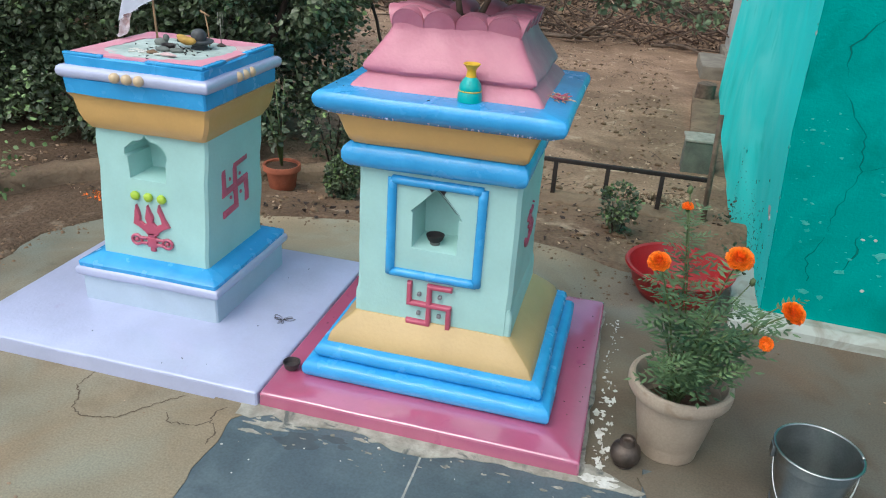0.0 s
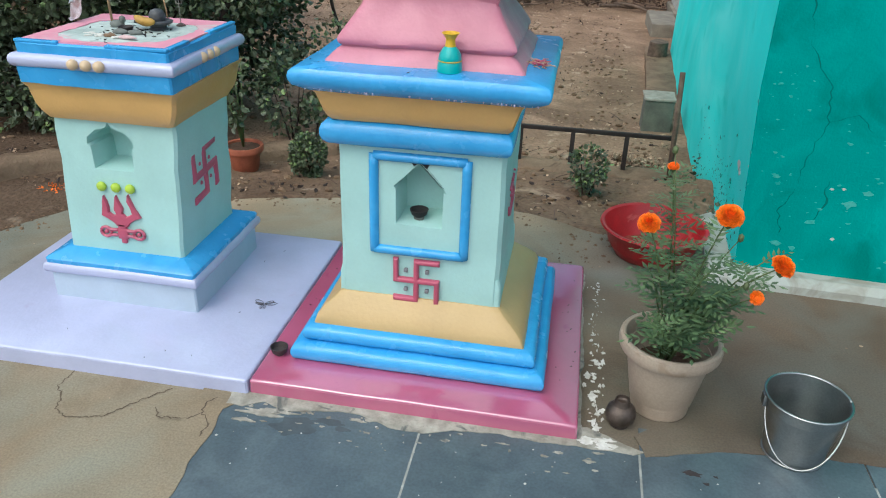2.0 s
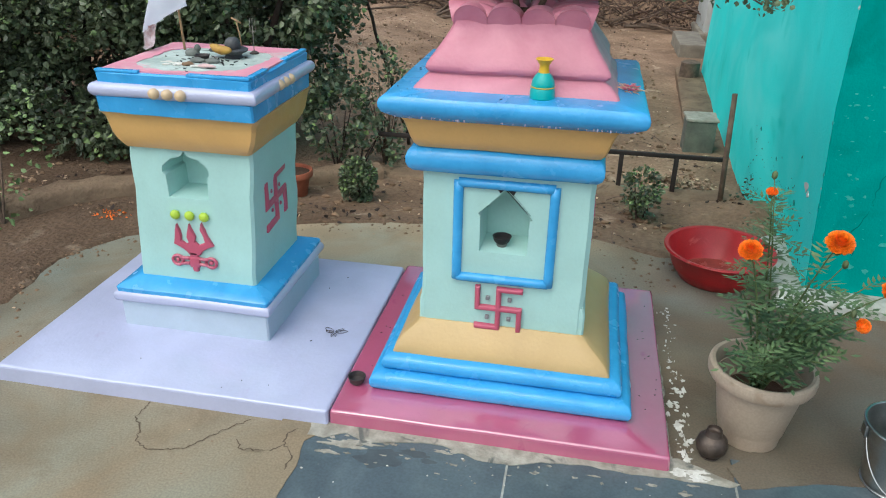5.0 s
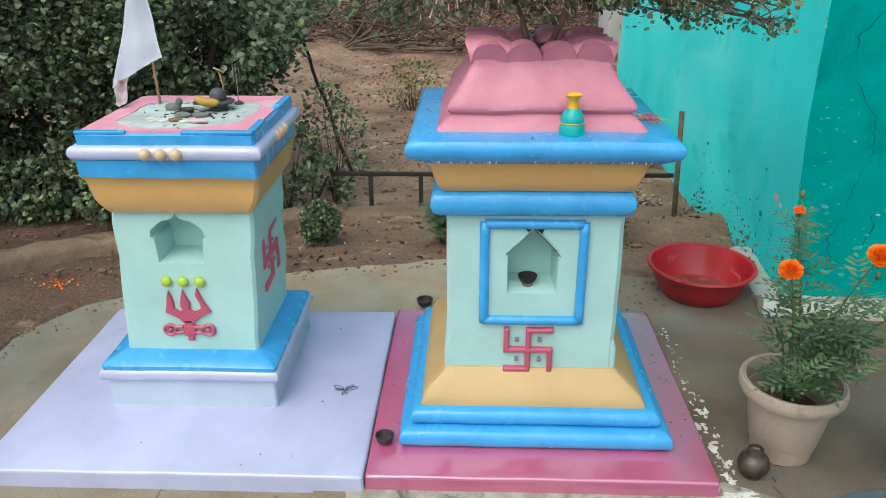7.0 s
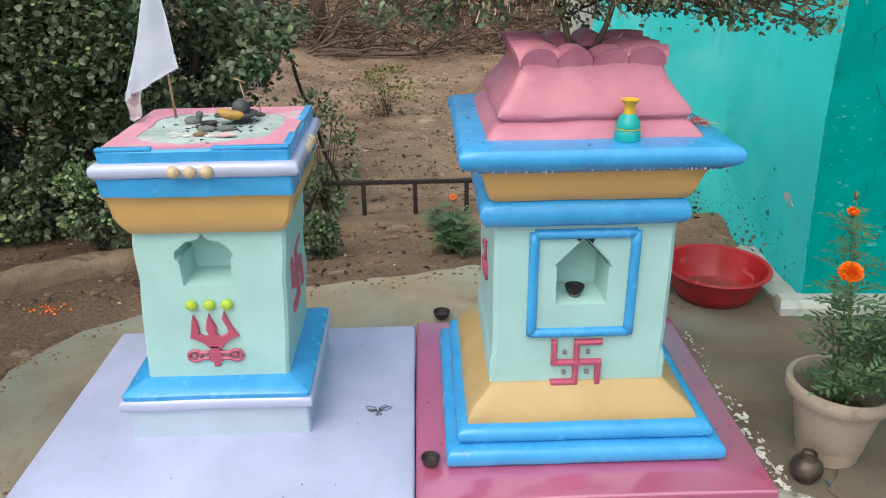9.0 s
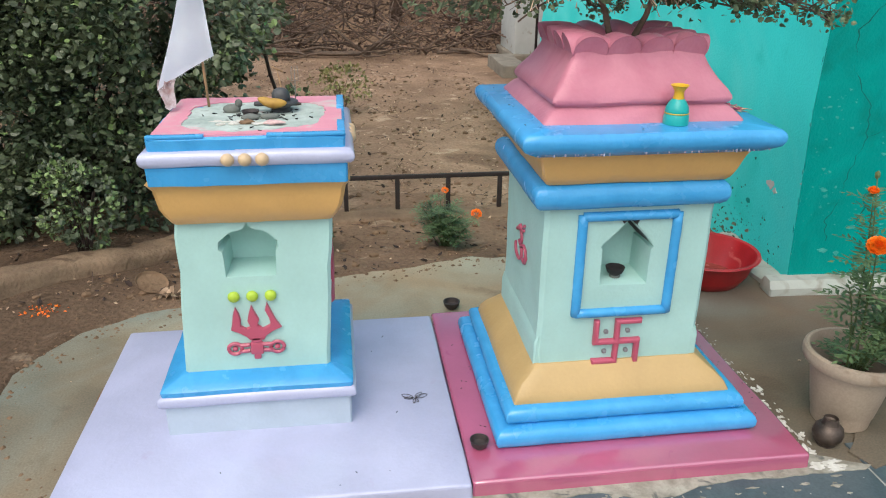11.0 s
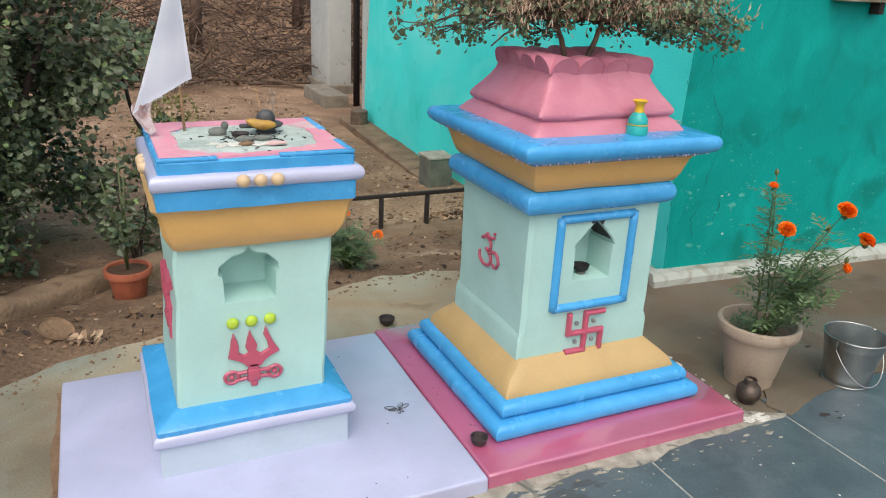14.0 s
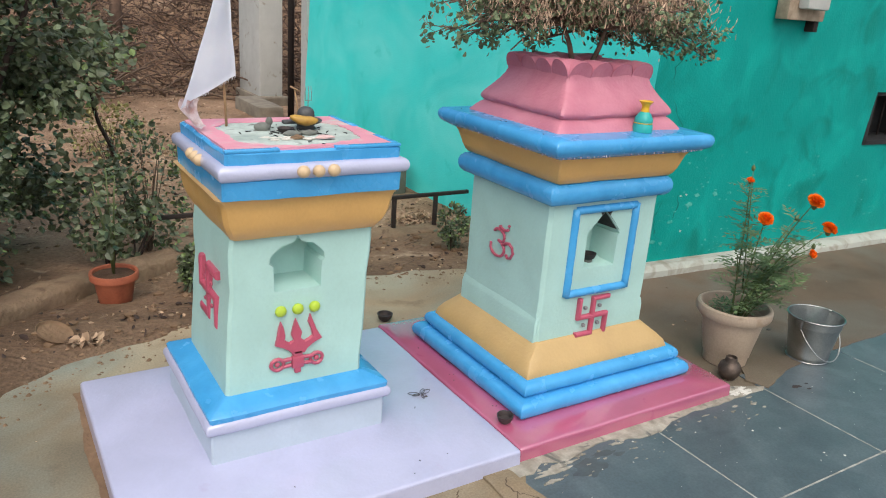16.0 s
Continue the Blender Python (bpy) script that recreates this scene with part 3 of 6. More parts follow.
drift = thing("soil_crumbs", (0, 0, 0), "loose soil crumbs strewn over the border of the cement", "soil crumbs", kind="stuff")
edge = ragged(APRON[:13], 0.05, 0.03)[:170]
v, f = [], []
for i in range(1500):
    x, y = edge[int(rng.random() * len(edge))]
    x, y = x + rng.gauss(0, 0.07), y + rng.gauss(-0.03, 0.07)
    if -2.31 < x < 0.06 and y < 3.0 or x > 0.5:
        continue
    k, r = len(v), 0.0025 + 0.011 * rng.random() ** 3
    z = 0.0 if inside(x, y, APRON) else ground_z(x, y)
    for q in range(6):
        a = 6.283 * q / 6 + i
        w = r * rng.uniform(0.6, 1.3)
        v.append((x + w * math.cos(a), y + w * math.sin(a), z - 0.001))
    v.append((x + 0.2 * r, y, z + r * rng.uniform(0.4, 0.9)))
    f += [(k + q, k + (q + 1) % 6, k + 6) for q in range(6)]
raw("crumbs", v, f, M_MUD, drift)

# kerbs
def kerb(name, path, w, h, label):
    bm = bmesh.new()
    rings = []
    prof = [(-w * 1.05, -0.12), (-w, h * 0.6), (-w * 0.82, h * 0.94), (-w * 0.4, h), (w * 0.4, h * 1.02), (w * 0.82, h * 0.93), (w, h * 0.55), (w * 1.05, -0.12)]
    fine = []
    for (x0, y0), (x1, y1) in zip(path, path[1:]):
        for k in range(10):
            fine.append((x0 + (x1 - x0) * k / 10, y0 + (y1 - y0) * k / 10))
    fine.append(path[-1])
    for i, (x, y) in enumerate(fine):
        a, b = fine[max(0, i - 3)], fine[min(len(fine) - 1, i + 3)]
        d = Vector((b[0] - a[0], b[1] - a[1])).normalized()
        ring = []
        for o, z in prof:
            p = Vector((x - d.y * o, y + d.x * o, ground_z(x, y) + z))
            ring.append(bm.verts.new(p + wob(p, 0.016, 7) + wob(p, 0.008, 23)))
        rings.append(ring)
    for a, b in zip(rings, rings[1:]):
        for i in range(len(prof) - 1):
            bm.faces.new((a[i], a[i + 1], b[i + 1], b[i]))
    bm.faces.new(rings[0])
    bm.faces.new(rings[-1])
    ob = part(name, bm, M_KERB, angle=70)
    return tagged(ob, label, "kerb", kind="structure")


kerb("kerb_garden", [(-3.75, 2.3), (-3.4, 2.95), (-3.05, 3.42), (-2.78, 3.66), (-2.52, 3.84), (-2.15, 4.2), (-1.6, 4.5)], 0.085, 0.092, "curved low mud kerb edging the flower bed")
kerb("kerb_fence", [(-1.7, 4.58), (-0.9, 4.6), (-0.2, 4.61), (0.62, 4.62)], 0.10, 0.025, "low straight mud kerb below the iron railing")

# ---- house ----
HX, HY = 0.69, 3.13
house = thing("house", (HX, HY, 0), "single-storey house with turquoise and teal limewashed walls", "house")


def wall_grid(u0, u1, z0, z1, du, place, hole=None):
    bm = bmesh.new()
    us = sorted(set([u0 + (u1 - u0) * k / max(1, int((u1 - u0) / du)) for k in range(max(1, int((u1 - u0) / du)) + 1)] + ([hole[0], hole[1]] if hole else [])))
    zs = sorted(set([z0 + (z1 - z0) * k / int((z1 - z0) / du) for k in range(int((z1 - z0) / du) + 1)] + ([hole[2], hole[3]] if hole else [])))
    g = [[bm.verts.new(place(u, z)) for u in us] for z in zs]
    for j in range(len(zs) - 1):
        for i in range(len(us) - 1):
            um, zm = (us[i] + us[i + 1]) / 2, (zs[j] + zs[j + 1]) / 2
            if hole and hole[0] < um < hole[1] and hole[2] < zm < hole[3]:
                continue
            bm.faces.new((g[j][i], g[j][i + 1], g[j + 1][i + 1], g[j + 1][i]))
    return bm


house.rotation_euler = (0, 0, radians(-2.9))
LEANX, LEANY = -0.08, -0.05     # the corner leans a little with height
WIN = (1.895, 2.5, 0.725, 1.075)
def lean_z(z):
    return z if z < 0.85 else 0.85 + 0.25 * (z - 0.85)


def front_at(u, z, back=0.0):
    p = Vector((u + LEANX * lean_z(z) * max(0, 1 - u / 1.5), back + LEANY * z, z))
    w = noise.noise((u * 2.2, z * 2.2, 1)) * 0.008 + noise.noise((u * 9, z * 9, 2)) * 0.003
    return p + Vector((0, w, 0))


def side_at(u, z, back=0.0):
    p = Vector((LEANX * lean_z(z) * max(0, 1 - u / 4) + back, u + LEANY * z * max(0, 1 - u / 3), z))
    w = noise.noise((u * 2.2, z * 2.2, 11)) * 0.010 + noise.noise((u * 9, z * 9, 12)) * 0.003
    bow = -0.05 * smooth(1.15, 1.5, u) * (1 - smooth(0.1, 1.4, z))
    return p + Vector((w * min(1, u * 3) + bow, 0, 0))


part("front_wall", wall_grid(0, 5.0, -0.05, 3.0, 0.1, front_at, WIN), M_TEAL, house, "teal limewashed front wall, eave shade in its colour", angle=70)
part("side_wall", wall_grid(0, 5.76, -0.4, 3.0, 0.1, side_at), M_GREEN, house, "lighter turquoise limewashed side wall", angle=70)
# near-black panel whose colour stands in for the unlit room
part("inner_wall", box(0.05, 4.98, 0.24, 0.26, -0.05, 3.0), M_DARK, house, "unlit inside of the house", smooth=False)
part("rear_wall", box(0.0, 5.0, 5.77, 5.96, -0.4, 3.0), M_WHITEWASH, house, smooth=False)
part("far_wall", box(5.0, 5.2, 0.0, 5.96, -0.4, 3.0), M_TEAL, house, smooth=False)
part("roof", box(-0.42, 5.3, -0.12, 6.1, 3.0, 3.14, bevel=0.01), M_GREYCONC, house, "grey flat concrete roof slab", smooth=False)
# window with a deep reveal, its shade put into the dark colour
WY = LEANY * 0.9
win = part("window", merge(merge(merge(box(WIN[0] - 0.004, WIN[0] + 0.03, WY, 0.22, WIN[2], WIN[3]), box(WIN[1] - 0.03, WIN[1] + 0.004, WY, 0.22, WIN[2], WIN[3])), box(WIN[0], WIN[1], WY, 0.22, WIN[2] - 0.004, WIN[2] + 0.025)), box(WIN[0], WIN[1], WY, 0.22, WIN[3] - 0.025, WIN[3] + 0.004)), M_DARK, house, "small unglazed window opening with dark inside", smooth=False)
for k in range(5):
    tube("window_bar", [(WIN[0] + 0.1 + 0.1 * k, 0.12, WIN[2]), (WIN[0] + 0.1 + 0.1 * k, 0.12, WIN[3])], 0.006, 0.006, M_IRON, win, 6)
# white plinth round the foot
bm = rect_loft([(2.42, -0.045, 2.55, 0.06, -0.03), (2.42, -0.045, 2.548, 0.055, 0.034), (2.42, -0.03, 2.535, 0.035, 0.062)], seg=40, amp=0.006, freq=8)
part("plinth", bm, M_PLINTH, house, "chipped white plinth at the wall foot")
bm = rect_loft([(-0.05, 0.32, 0.07, 0.3, -0.05), (-0.05, 0.32, 0.06, 0.29, 0.018), (-0.03, 0.32, 0.03, 0.28, 0.038)], seg=14, amp=0.012, freq=9)
part("plinth_return", bm, M_PLINTH, house)
# cracks on the front wall
def wall_crack(pts, width, seed, mat):
    r = random.Random(seed)
    fine = []
    for (x0, z0), (x1, z1) in zip(pts, pts[1:]):
        n = max(2, int(math.hypot(x1 - x0, z1 - z0) / 0.02))
        for k in range(n):
            fine.append((x0 + (x1 - x0) * k / n + r.uniform(-0.008, 0.008), z0 + (z1 - z0) * k / n))
    v, f = [], []
    for i, (x, z) in enumerate(fine):
        w = width * r.uniform(0.5, 1.3) * min(2.2, max(0.08, 1.0 + 2.2 * noise.noise((x * 7, z * 7, 4))))
        y = front_at(x, z).y - 0.0015
        xx = front_at(x, z).x
        v += [(xx - w, y, z), (xx + w, y, z)]
        if i:
            f.append((2 * i - 2, 2 * i - 1, 2 * i + 1, 2 * i))
    raw("wall_crack", v, f, mat, house)


for i, (pts, w) in enumerate([([(0.27, 1.4), (0.12, 1.2), (0.13, 1.05), (0.24, 0.88), (0.26, 0.74), (0.2, 0.55), (0.19, 0.45)], 0.0016), ([(0.26, 0.74), (0.36, 0.78), (0.44, 0.7)], 0.0012), ([(0.3, 0.5), (0.31, 0.4), (0.27, 0.3)], 0.003),
                               ([(0.19, 0.45), (0.14, 0.34), (0.16, 0.22)], 0.002)]):
    wall_crack(pts, w, i, M_WCRACK)
for i in range(22):
    x, z = rng.uniform(0.08, 0.7), rng.uniform(0.12, 0.5)
    w = rng.choice((0.004, 0.006, 0.009, 0.016)) * rng.uniform(0.5, 1)
    pts = blob_poly(x, z, w * 1.5, w, i + 200, 14, 1.0)
    bm = plate([(front_at(a, b).x, b) for a, b in pts], front_at(x, z).y - 0.002, front_at(x, z).y + 0.006)
    part("paint_chip", bm, M_WHITEWASH if i % 9 == 0 else M_PEEL, house, smooth=False)
# worn, lumpy plaster arris at the house corner
v, f = [], []
tube_into(v, f, [front_at(0, 0.05 + 0.022 * k) + Vector((0.0075 + 0.005 * noise.noise((k * 0.31, 1, 2)), 0.0055 + 0.005 * noise.noise((k * 0.37, 5, 2)), 0)) for k in range(132)], 0.0062, 0.0062, 6)
raw("corner_arris", v, f, M_TEAL, house, "worn lumpy wall corner", smooth=True)
for i in range(12):
    z = rng.uniform(0.1, 1.5)
    p = front_at(0, z)
    part("paint_chip", ball(rng.uniform(0.003, 0.006), (1, 1, rng.uniform(1, 2.4)), at=(p.x + rng.uniform(-0.001, 0.008), p.y + rng.uniform(0.0, 0.004), z), amp=0.003, sub=1), M_PEEL if i % 3 else M_WHITEWASH, house)
# wall chip at the corner and small dark marks on the side wall
for i, (y, z, w) in enumerate([(0.25, 0.44, 0.036), (0.2, 0.415, 0.016), (0.33, 0.47, 0.012), (0.37, 0.485, 0.009), (0.28, 0.49, 0.008), (0.21, 0.57, 0.007)]):
    pts = blob_poly(y, z, w, w * 0.8, i + 300, 22, 1.1)
    part("paint_chip", plate([(a, b) for a, b in pts], -0.035, -0.01, "x"), M_WHITEWASH, house, smooth=False)
# flaking limewash and bare patches low on the side wall
for i in range(22):
    u, z = rng.uniform(0.25, 1.5), -0.02 + 0.42 * rng.random() ** 1.6
    w = rng.choice((0.003, 0.005, 0.008, 0.014)) * rng.uniform(0.6, 1.2)
    x = side_at(u, z).x
    part("paint_flake", plate([(a, b) for a, b in blob_poly(side_at(u, z).y, z, w * 1.4, w, i + 800, 10, 1.0)], x - 0.0025, x + 0.006, "x"), M_TEAL if i % 3 else M_PEEL, house, smooth=False)
# pale flecks where the limewash of the front wall has flaked
v, f = [], []
while len(f) < 2600:
    u, z = 0.03 + 2.3 * rng.random() ** 1.3, 0.06 + 1.0 * rng.random() ** 1.5
    if noise.noise((u * 3.1, z * 3.1, 6)) < -0.05 + 0.25 * z:
        continue
    p, w = front_at(u, z), rng.choice((0.0015, 0.002, 0.003, 0.005)) * rng.uniform(0.7, 1.5)
    k, m = len(v), 8
    for q in range(m):
        a, r = 6.283 * q / m, w * rng.uniform(0.4, 1.4)
        v.append((p.x + 1.6 * r * math.cos(a), p.y - 0.0016, p.z + r * math.sin(a)))
    v.append((p.x, p.y - 0.0018 - 0.2 * w, p.z))
    f += [(k + q, k + (q + 1) % m, k + m) for q in range(m)]
raw("limewash_flecks", v, f, M_PEEL, house, "pale flaked limewash spots")["kind"] = "stuff"
# damp moss dots climbing the foot of the side wall
v, f = [], []
for i in range(330):
    u = 0.10 + 1.5 * rng.random()
    z = -0.06 + (0.10 + 0.32 * rng.random()) * rng.random() ** 1.3 + (0.2 if i % 9 == 0 else 0)
    p, w = side_at(u, z), rng.choice((0.002, 0.003, 0.004, 0.006)) * rng.uniform(0.7, 1.4)
    k, m = len(v), 7
    for q in range(m):
        a, r = 6.283 * q / m, w * rng.uniform(0.5, 1.3)
        v.append((p.x - 0.0012, p.y + 1.3 * r * math.cos(a), p.z + r * math.sin(a)))
    v.append((p.x - 0.0012 - 0.5 * w, p.y, p.z))
    f += [(k + q, k + (q + 1) % m, k + m) for q in range(m)]
raw("moss_dots", v, f, M_WMOSS, house, "dark green moss dots")["kind"] = "stuff"
# far end of the house: whitewashed pillar, dark post and white edge strip
pillar = thing("porch_pillar", (1.24, 11.5, -0.3), "whitewashed square masonry pillar at the house end", "pillar")
part("shaft", box(0.0, 0.36, 0.0, 1.0, -0.1, 3.3, bevel=0.012, amp=0.003), M_WHITEWASH, pillar)
part("base", box(-0.06, 0.42, -0.1, 1.05, -0.1, 0.12, bevel=0.02, amp=0.008), M_GREYCONC, pillar, "rough cement base")
part("edge_strip", box(-0.03, -0.002, 5.765, 5.97, -0.4, 3.0), M_WHITEWASH, house, "white painted wall end", smooth=False)
tagged(tube("iron_post", [(1.29, 10.3, -0.4), (1.285, 10.3, 1.5), (1.29, 10.3, 2.99)], 0.045, 0.045, M_IRON), "dark brown iron post beside the whitewashed pillar", "post")
# low cement ledge along the side wall
bm = rect_loft([(-0.16, 4.2, 0.17, 1.75, -0.5), (-0.16, 4.2, 0.165, 1.74, -0.215), (-0.155, 4.2, 0.14, 1.72, -0.20)], seg=24, amp=0.012, freq=5)
ledge = part("wall_ledge", bm, M_KERB)
ledge.location, ledge.rotation_euler = house.location, house.rotation_euler
tagged(ledge, "rough dusty tan cement ledge along the side wall", "ledge", kind="structure")
step = part("doorstep", box(0.80, 1.15, 10.2, 11.3, -0.5, -0.14, bevel=0.02, amp=0.01), M_GREYCONC)
tagged(step, "worn grey cement step near the pillar", "step")
# meter board high on the front wall
mb = thing("meter_board", (1.57, 2.978, 1.485), "pale wooden meter board fixed high on the wall", "meter board")
part("board", box(-0.17, 0.17, -0.05, 0.03, 0.0, 0.4, bevel=0.006), M_WOODBOX, mb)
part("meter", box(-0.1, 0.1, -0.12, -0.05, 0.06, 0.34, bevel=0.015), M_WHITEWASH, mb)
part("bracket", box(0.12, 0.16, -0.03, 0.03, -0.06, 0.0, bevel=0.004), M_IRON, mb)

# ---- platforms ----
def slab(name, x0, x1, y0, y1, h, material, label):
    cx, cy, hx, hy = (x0 + x1) / 2, (y0 + y1) / 2, (x1 - x0) / 2, (y1 - y0) / 2
    ob = thing(name, (cx, cy, 0), label, "platform")
    part("base", rect_loft([(0, 0, hx + 0.004, hy + 0.004, -0.03), (0, 0, hx, hy, h - 0.010), (0, 0, hx - 0.02, hy - 0.02, h - 0.009)], seg=26, amp=0.003, freq=4), material, ob)
    part("top_coat", rect_loft([(0, 0, hx - 0.001, hy - 0.001, h - 0.0105), (0, 0, hx - 0.001, hy - 0.001, h - 0.006), (0, 0, hx - 0.004, hy - 0.004, h - 0.002), (0, 0, hx - 0.010, hy - 0.010, h)], seg=26, amp=0.003, freq=4), material, ob)
    return ob


slab("lavender_platform", -2.272, -1.055, 1.865, 2.925, 0.062, M_LAV, "low square lavender-painted cement platform under the small shrine")
slab("pink_platform", -1.05, 0.028, 1.875, 2.955, 0.060, M_SLABPINK, "low square pink-painted cement platform under the large shrine")


def bars_mesh(size, place, d):
    """The sign as one raised piece with sloped sides: its outline stepped inwards as it rises to d."""
    s, w = size
    h = w / 2
    out = []
    for k in range(4):
        for a, z in [(h, h), (h, s - w), (s, s - w), (s, s), (-h, s)]:
            for _ in range(k):
                a, z = -z, a
            out.append((a, z))
    n = len(out)
    area = sum(out[i][0] * out[(i + 1) % n][1] - out[(i + 1) % n][0] * out[i][1] for i in range(n))
    sign = 1 if area > 0 else -1
    bm = bmesh.new()
    rings = []
    for inset, depth in ((0.0, 0.008), (0.0, -d * 0.35), (w * 0.12, -d * 0.75), (w * 0.32, -d)):
        ring = []
        for i in range(n):
            (px, pz), (x, z), (qx, qz) = out[i - 1], out[i], out[(i + 1) % n]
            ox = oz = 0.0
            for ex, ez in ((x - px, z - pz), (qx - x, qz - z)):
                L = math.hypot(ex, ez)
                ox, oz = ox - sign * ez / L * inset, oz + sign * ex / L * inset
            p = Vector((x + ox, depth, z + oz))
            ring.append(bm.verts.new(p + wob(p, 0.0012, 40)))
        rings.append(ring)
    for p, q in zip(rings, rings[1:]):
        for i in range(n):
            bm.faces.new((p[i], p[(i + 1) % n], q[(i + 1) % n], q[i]))
    bm.faces.new(rings[-1])
    for v in bm.verts:
        v.co = place(v.co)
    return bm


def om_strokes():
    three_top = [(0.30 + 0.24 * math.cos(a), 0.64 + 0.19 * math.sin(a)) for a in [math.radians(150 - 15 * k) for k in range(16)]]
    three_bot = [(0.27 + 0.30 * math.cos(a), 0.26 + 0.24 * math.sin(a)) for a in [math.radians(85 - 15 * k) for k in range(20)]]
    tail = [(0.50, 0.42), (0.62, 0.50), (0.76, 0.54), (0.90, 0.46), (0.94, 0.30), (0.86, 0.14), (0.74, 0.10), (0.66, 0.18)]
    moon = [(0.50 + 0.20 * math.cos(a), 0.98 + 0.12 * math.sin(a)) for a in [math.radians(200 + 14 * k) for k in range(11)]]
    return [three_top, three_bot, tail, moon, [(0.68, 1.02), (0.70, 1.06)]]


def niche_body(levels_xy, z0, z1, niche, depth, corner=0.01, wav=0.004, seed=0, nz=9):
    """A plastered pillar body whose front has a niche cut into it. levels_xy: (x0, x1, y0, y1) at bottom and at top."""
    bm = bmesh.new()
    (bx0, bx1, by0, by1), (tx0, tx1, ty0, ty1) = levels_xy

    def at(sx, sy, k):
        t = k / nz
        x = (bx1 + (tx1 - bx1) * t) if sx else (bx0 + (tx0 - bx0) * t)
        y = (by1 + (ty1 - by1) * t) if sy else (by0 + (ty0 - by0) * t)
        p = Vector((x, y, z0 + (z1 - z0) * t))
        return p + Vector((noise.noise((sx * 3 + seed, sy * 5, t * 4)) * wav, 0, 0))

    c = corner
    cols = []
    for sx, sy, dx, dy in [(0, 0, 0, c), (0, 0, c, 0), (1, 0, -c, 0), (1, 0, 0, c), (1, 1, 0, -c), (1, 1, -c, 0), (0, 1, c, 0), (0, 1, 0, -c)]:
        cols.append([bm.verts.new(at(sx, sy, k) + Vector((dx, dy, 0))) for k in range(nz + 1)])
    n = len(cols)
    for i in range(n):
        a, b = cols[i], cols[(i + 1) % n]
        if i == 1:
            continue
        for k in range(nz):
            bm.faces.new((a[k], b[k], b[k + 1], a[k + 1]))
    L, R = cols[1], cols[2]
    loop = L + R[::-1]
    edges = []
    for i in range(len(loop)):
        a, b = loop[i], loop[(i + 1) % len(loop)]
        e = bm.edges.get((a, b)) or bm.edges.new((a, b))
        edges.append(e)

    def front_y(z):
        return by0 + (ty0 - by0) * (z - z0) / (z1 - z0)

    ring = [bm.verts.new((x, front_y(z), z)) for x, z in niche]
    m = len(ring)
    for i in range(m):
        edges.append(bm.edges.new((ring[i], ring[(i + 1) % m])))
    bmesh.ops.triangle_fill(bm, edges=edges, use_beauty=True)
    cx, cz = sum(p[0] for p in niche) / m, sum(p[1] for p in niche) / m
    mid = [bm.verts.new((x, front_y(z) + 0.006, z)) for x, z in [(cx + (x - cx) * 0.985, cz + (z - cz) * 0.985) for x, z in niche]]
    back = [bm.verts.new((cx + (x - cx) * 0.9, front_y(z) + depth, cz + (z - cz) * 0.92)) for x, z in niche]
    for a, b in ((ring, mid), (mid, back)):
        for i in range(m):
            bm.faces.new((a[i], a[(i + 1) % m], b[(i + 1) % m], b[i]))
    bm.faces.new(back)
    for k in (0, nz):
        bm.faces.new([cols[i][k] for i in range(n)])
    return bm


# ---- the small shrine ----
SX, SY = -1.69, 2.485
s1 = thing("small_shrine", (SX, SY, 0.06), "small painted cement shrine pillar, mint body, ochre cornice, blue cap", "shrine")
Z0 = 0.06
LEAN = 0.042


def sh(z):
    return LEAN * max(0, z - 0.25)


def lev(x0, x1, y0, y1, z):
    return ((x0 + x1) / 2 - SX, (y0 + y1) / 2 - SY, (x1 - x0) / 2, (y1 - y0) / 2, z - Z0)


part("plinth_block", rect_loft([lev(-1.985, -1.40, 2.215, 2.775, 0.055), lev(-1.985, -1.40, 2.215, 2.775, 0.175)], amp=0.004), M_MINT_PALE, s1, "pale mint plinth block")
cx, cy, hx, hy, _ = lev(-1.985, -1.40, 2.215, 2.775, 0.17)
part("plinth_moulding", rect_loft(bullnose(cx, cy, hx, hy, 0.168 - Z0, 0.212 - Z0, 0.019), amp=0.003, chamfer=0.003), M_LAV, s1, "rounded lavender moulding")
part("plinth_slab", rect_loft([lev(-1.990, -1.393, 2.205, 2.785, 0.208), lev(-1.992, -1.391, 2.203, 2.787, 0.226), lev(-1.988, -1.395, 2.207, 2.783, 0.231), lev(-1.93, -1.455, 2.265, 2.73, 0.256)], amp=0.003), M_BLUE, s1, "blue sloping plinth slab")
npts = []
for dx, z in [(-0.076, 0.580), (0.076, 0.580), (0.078, 0.640), (0.080, 0.664), (0.089, 0.672), (0.086, 0.695), (0.070, 0.712), (0.050, 0.728), (0.026, 0.732), (0.010, 0.740), (0.0, 0.756), (-0.010, 0.740), (-0.026, 0.732), (-0.050, 0.728), (-0.070, 0.712), (-0.088, 0.697), (-0.092, 0.672), (-0.080, 0.664), (-0.078, 0.640)]:
    npts.append((-1.687 + dx - SX, z - Z0))
part("body", niche_body([(-1.922 - SX, -1.462 - SX, 2.275 - SY, 2.71 - SY), (-1.893 - SX, -1.433 - SX, 2.285 - SY, 2.71 - SY)], 0.25 - Z0, 0.775 - Z0, npts, 0.13, wav=0.012, seed=3), M_MINT, s1, "mint plastered body with a cusped niche")
ox = sh(0.83)
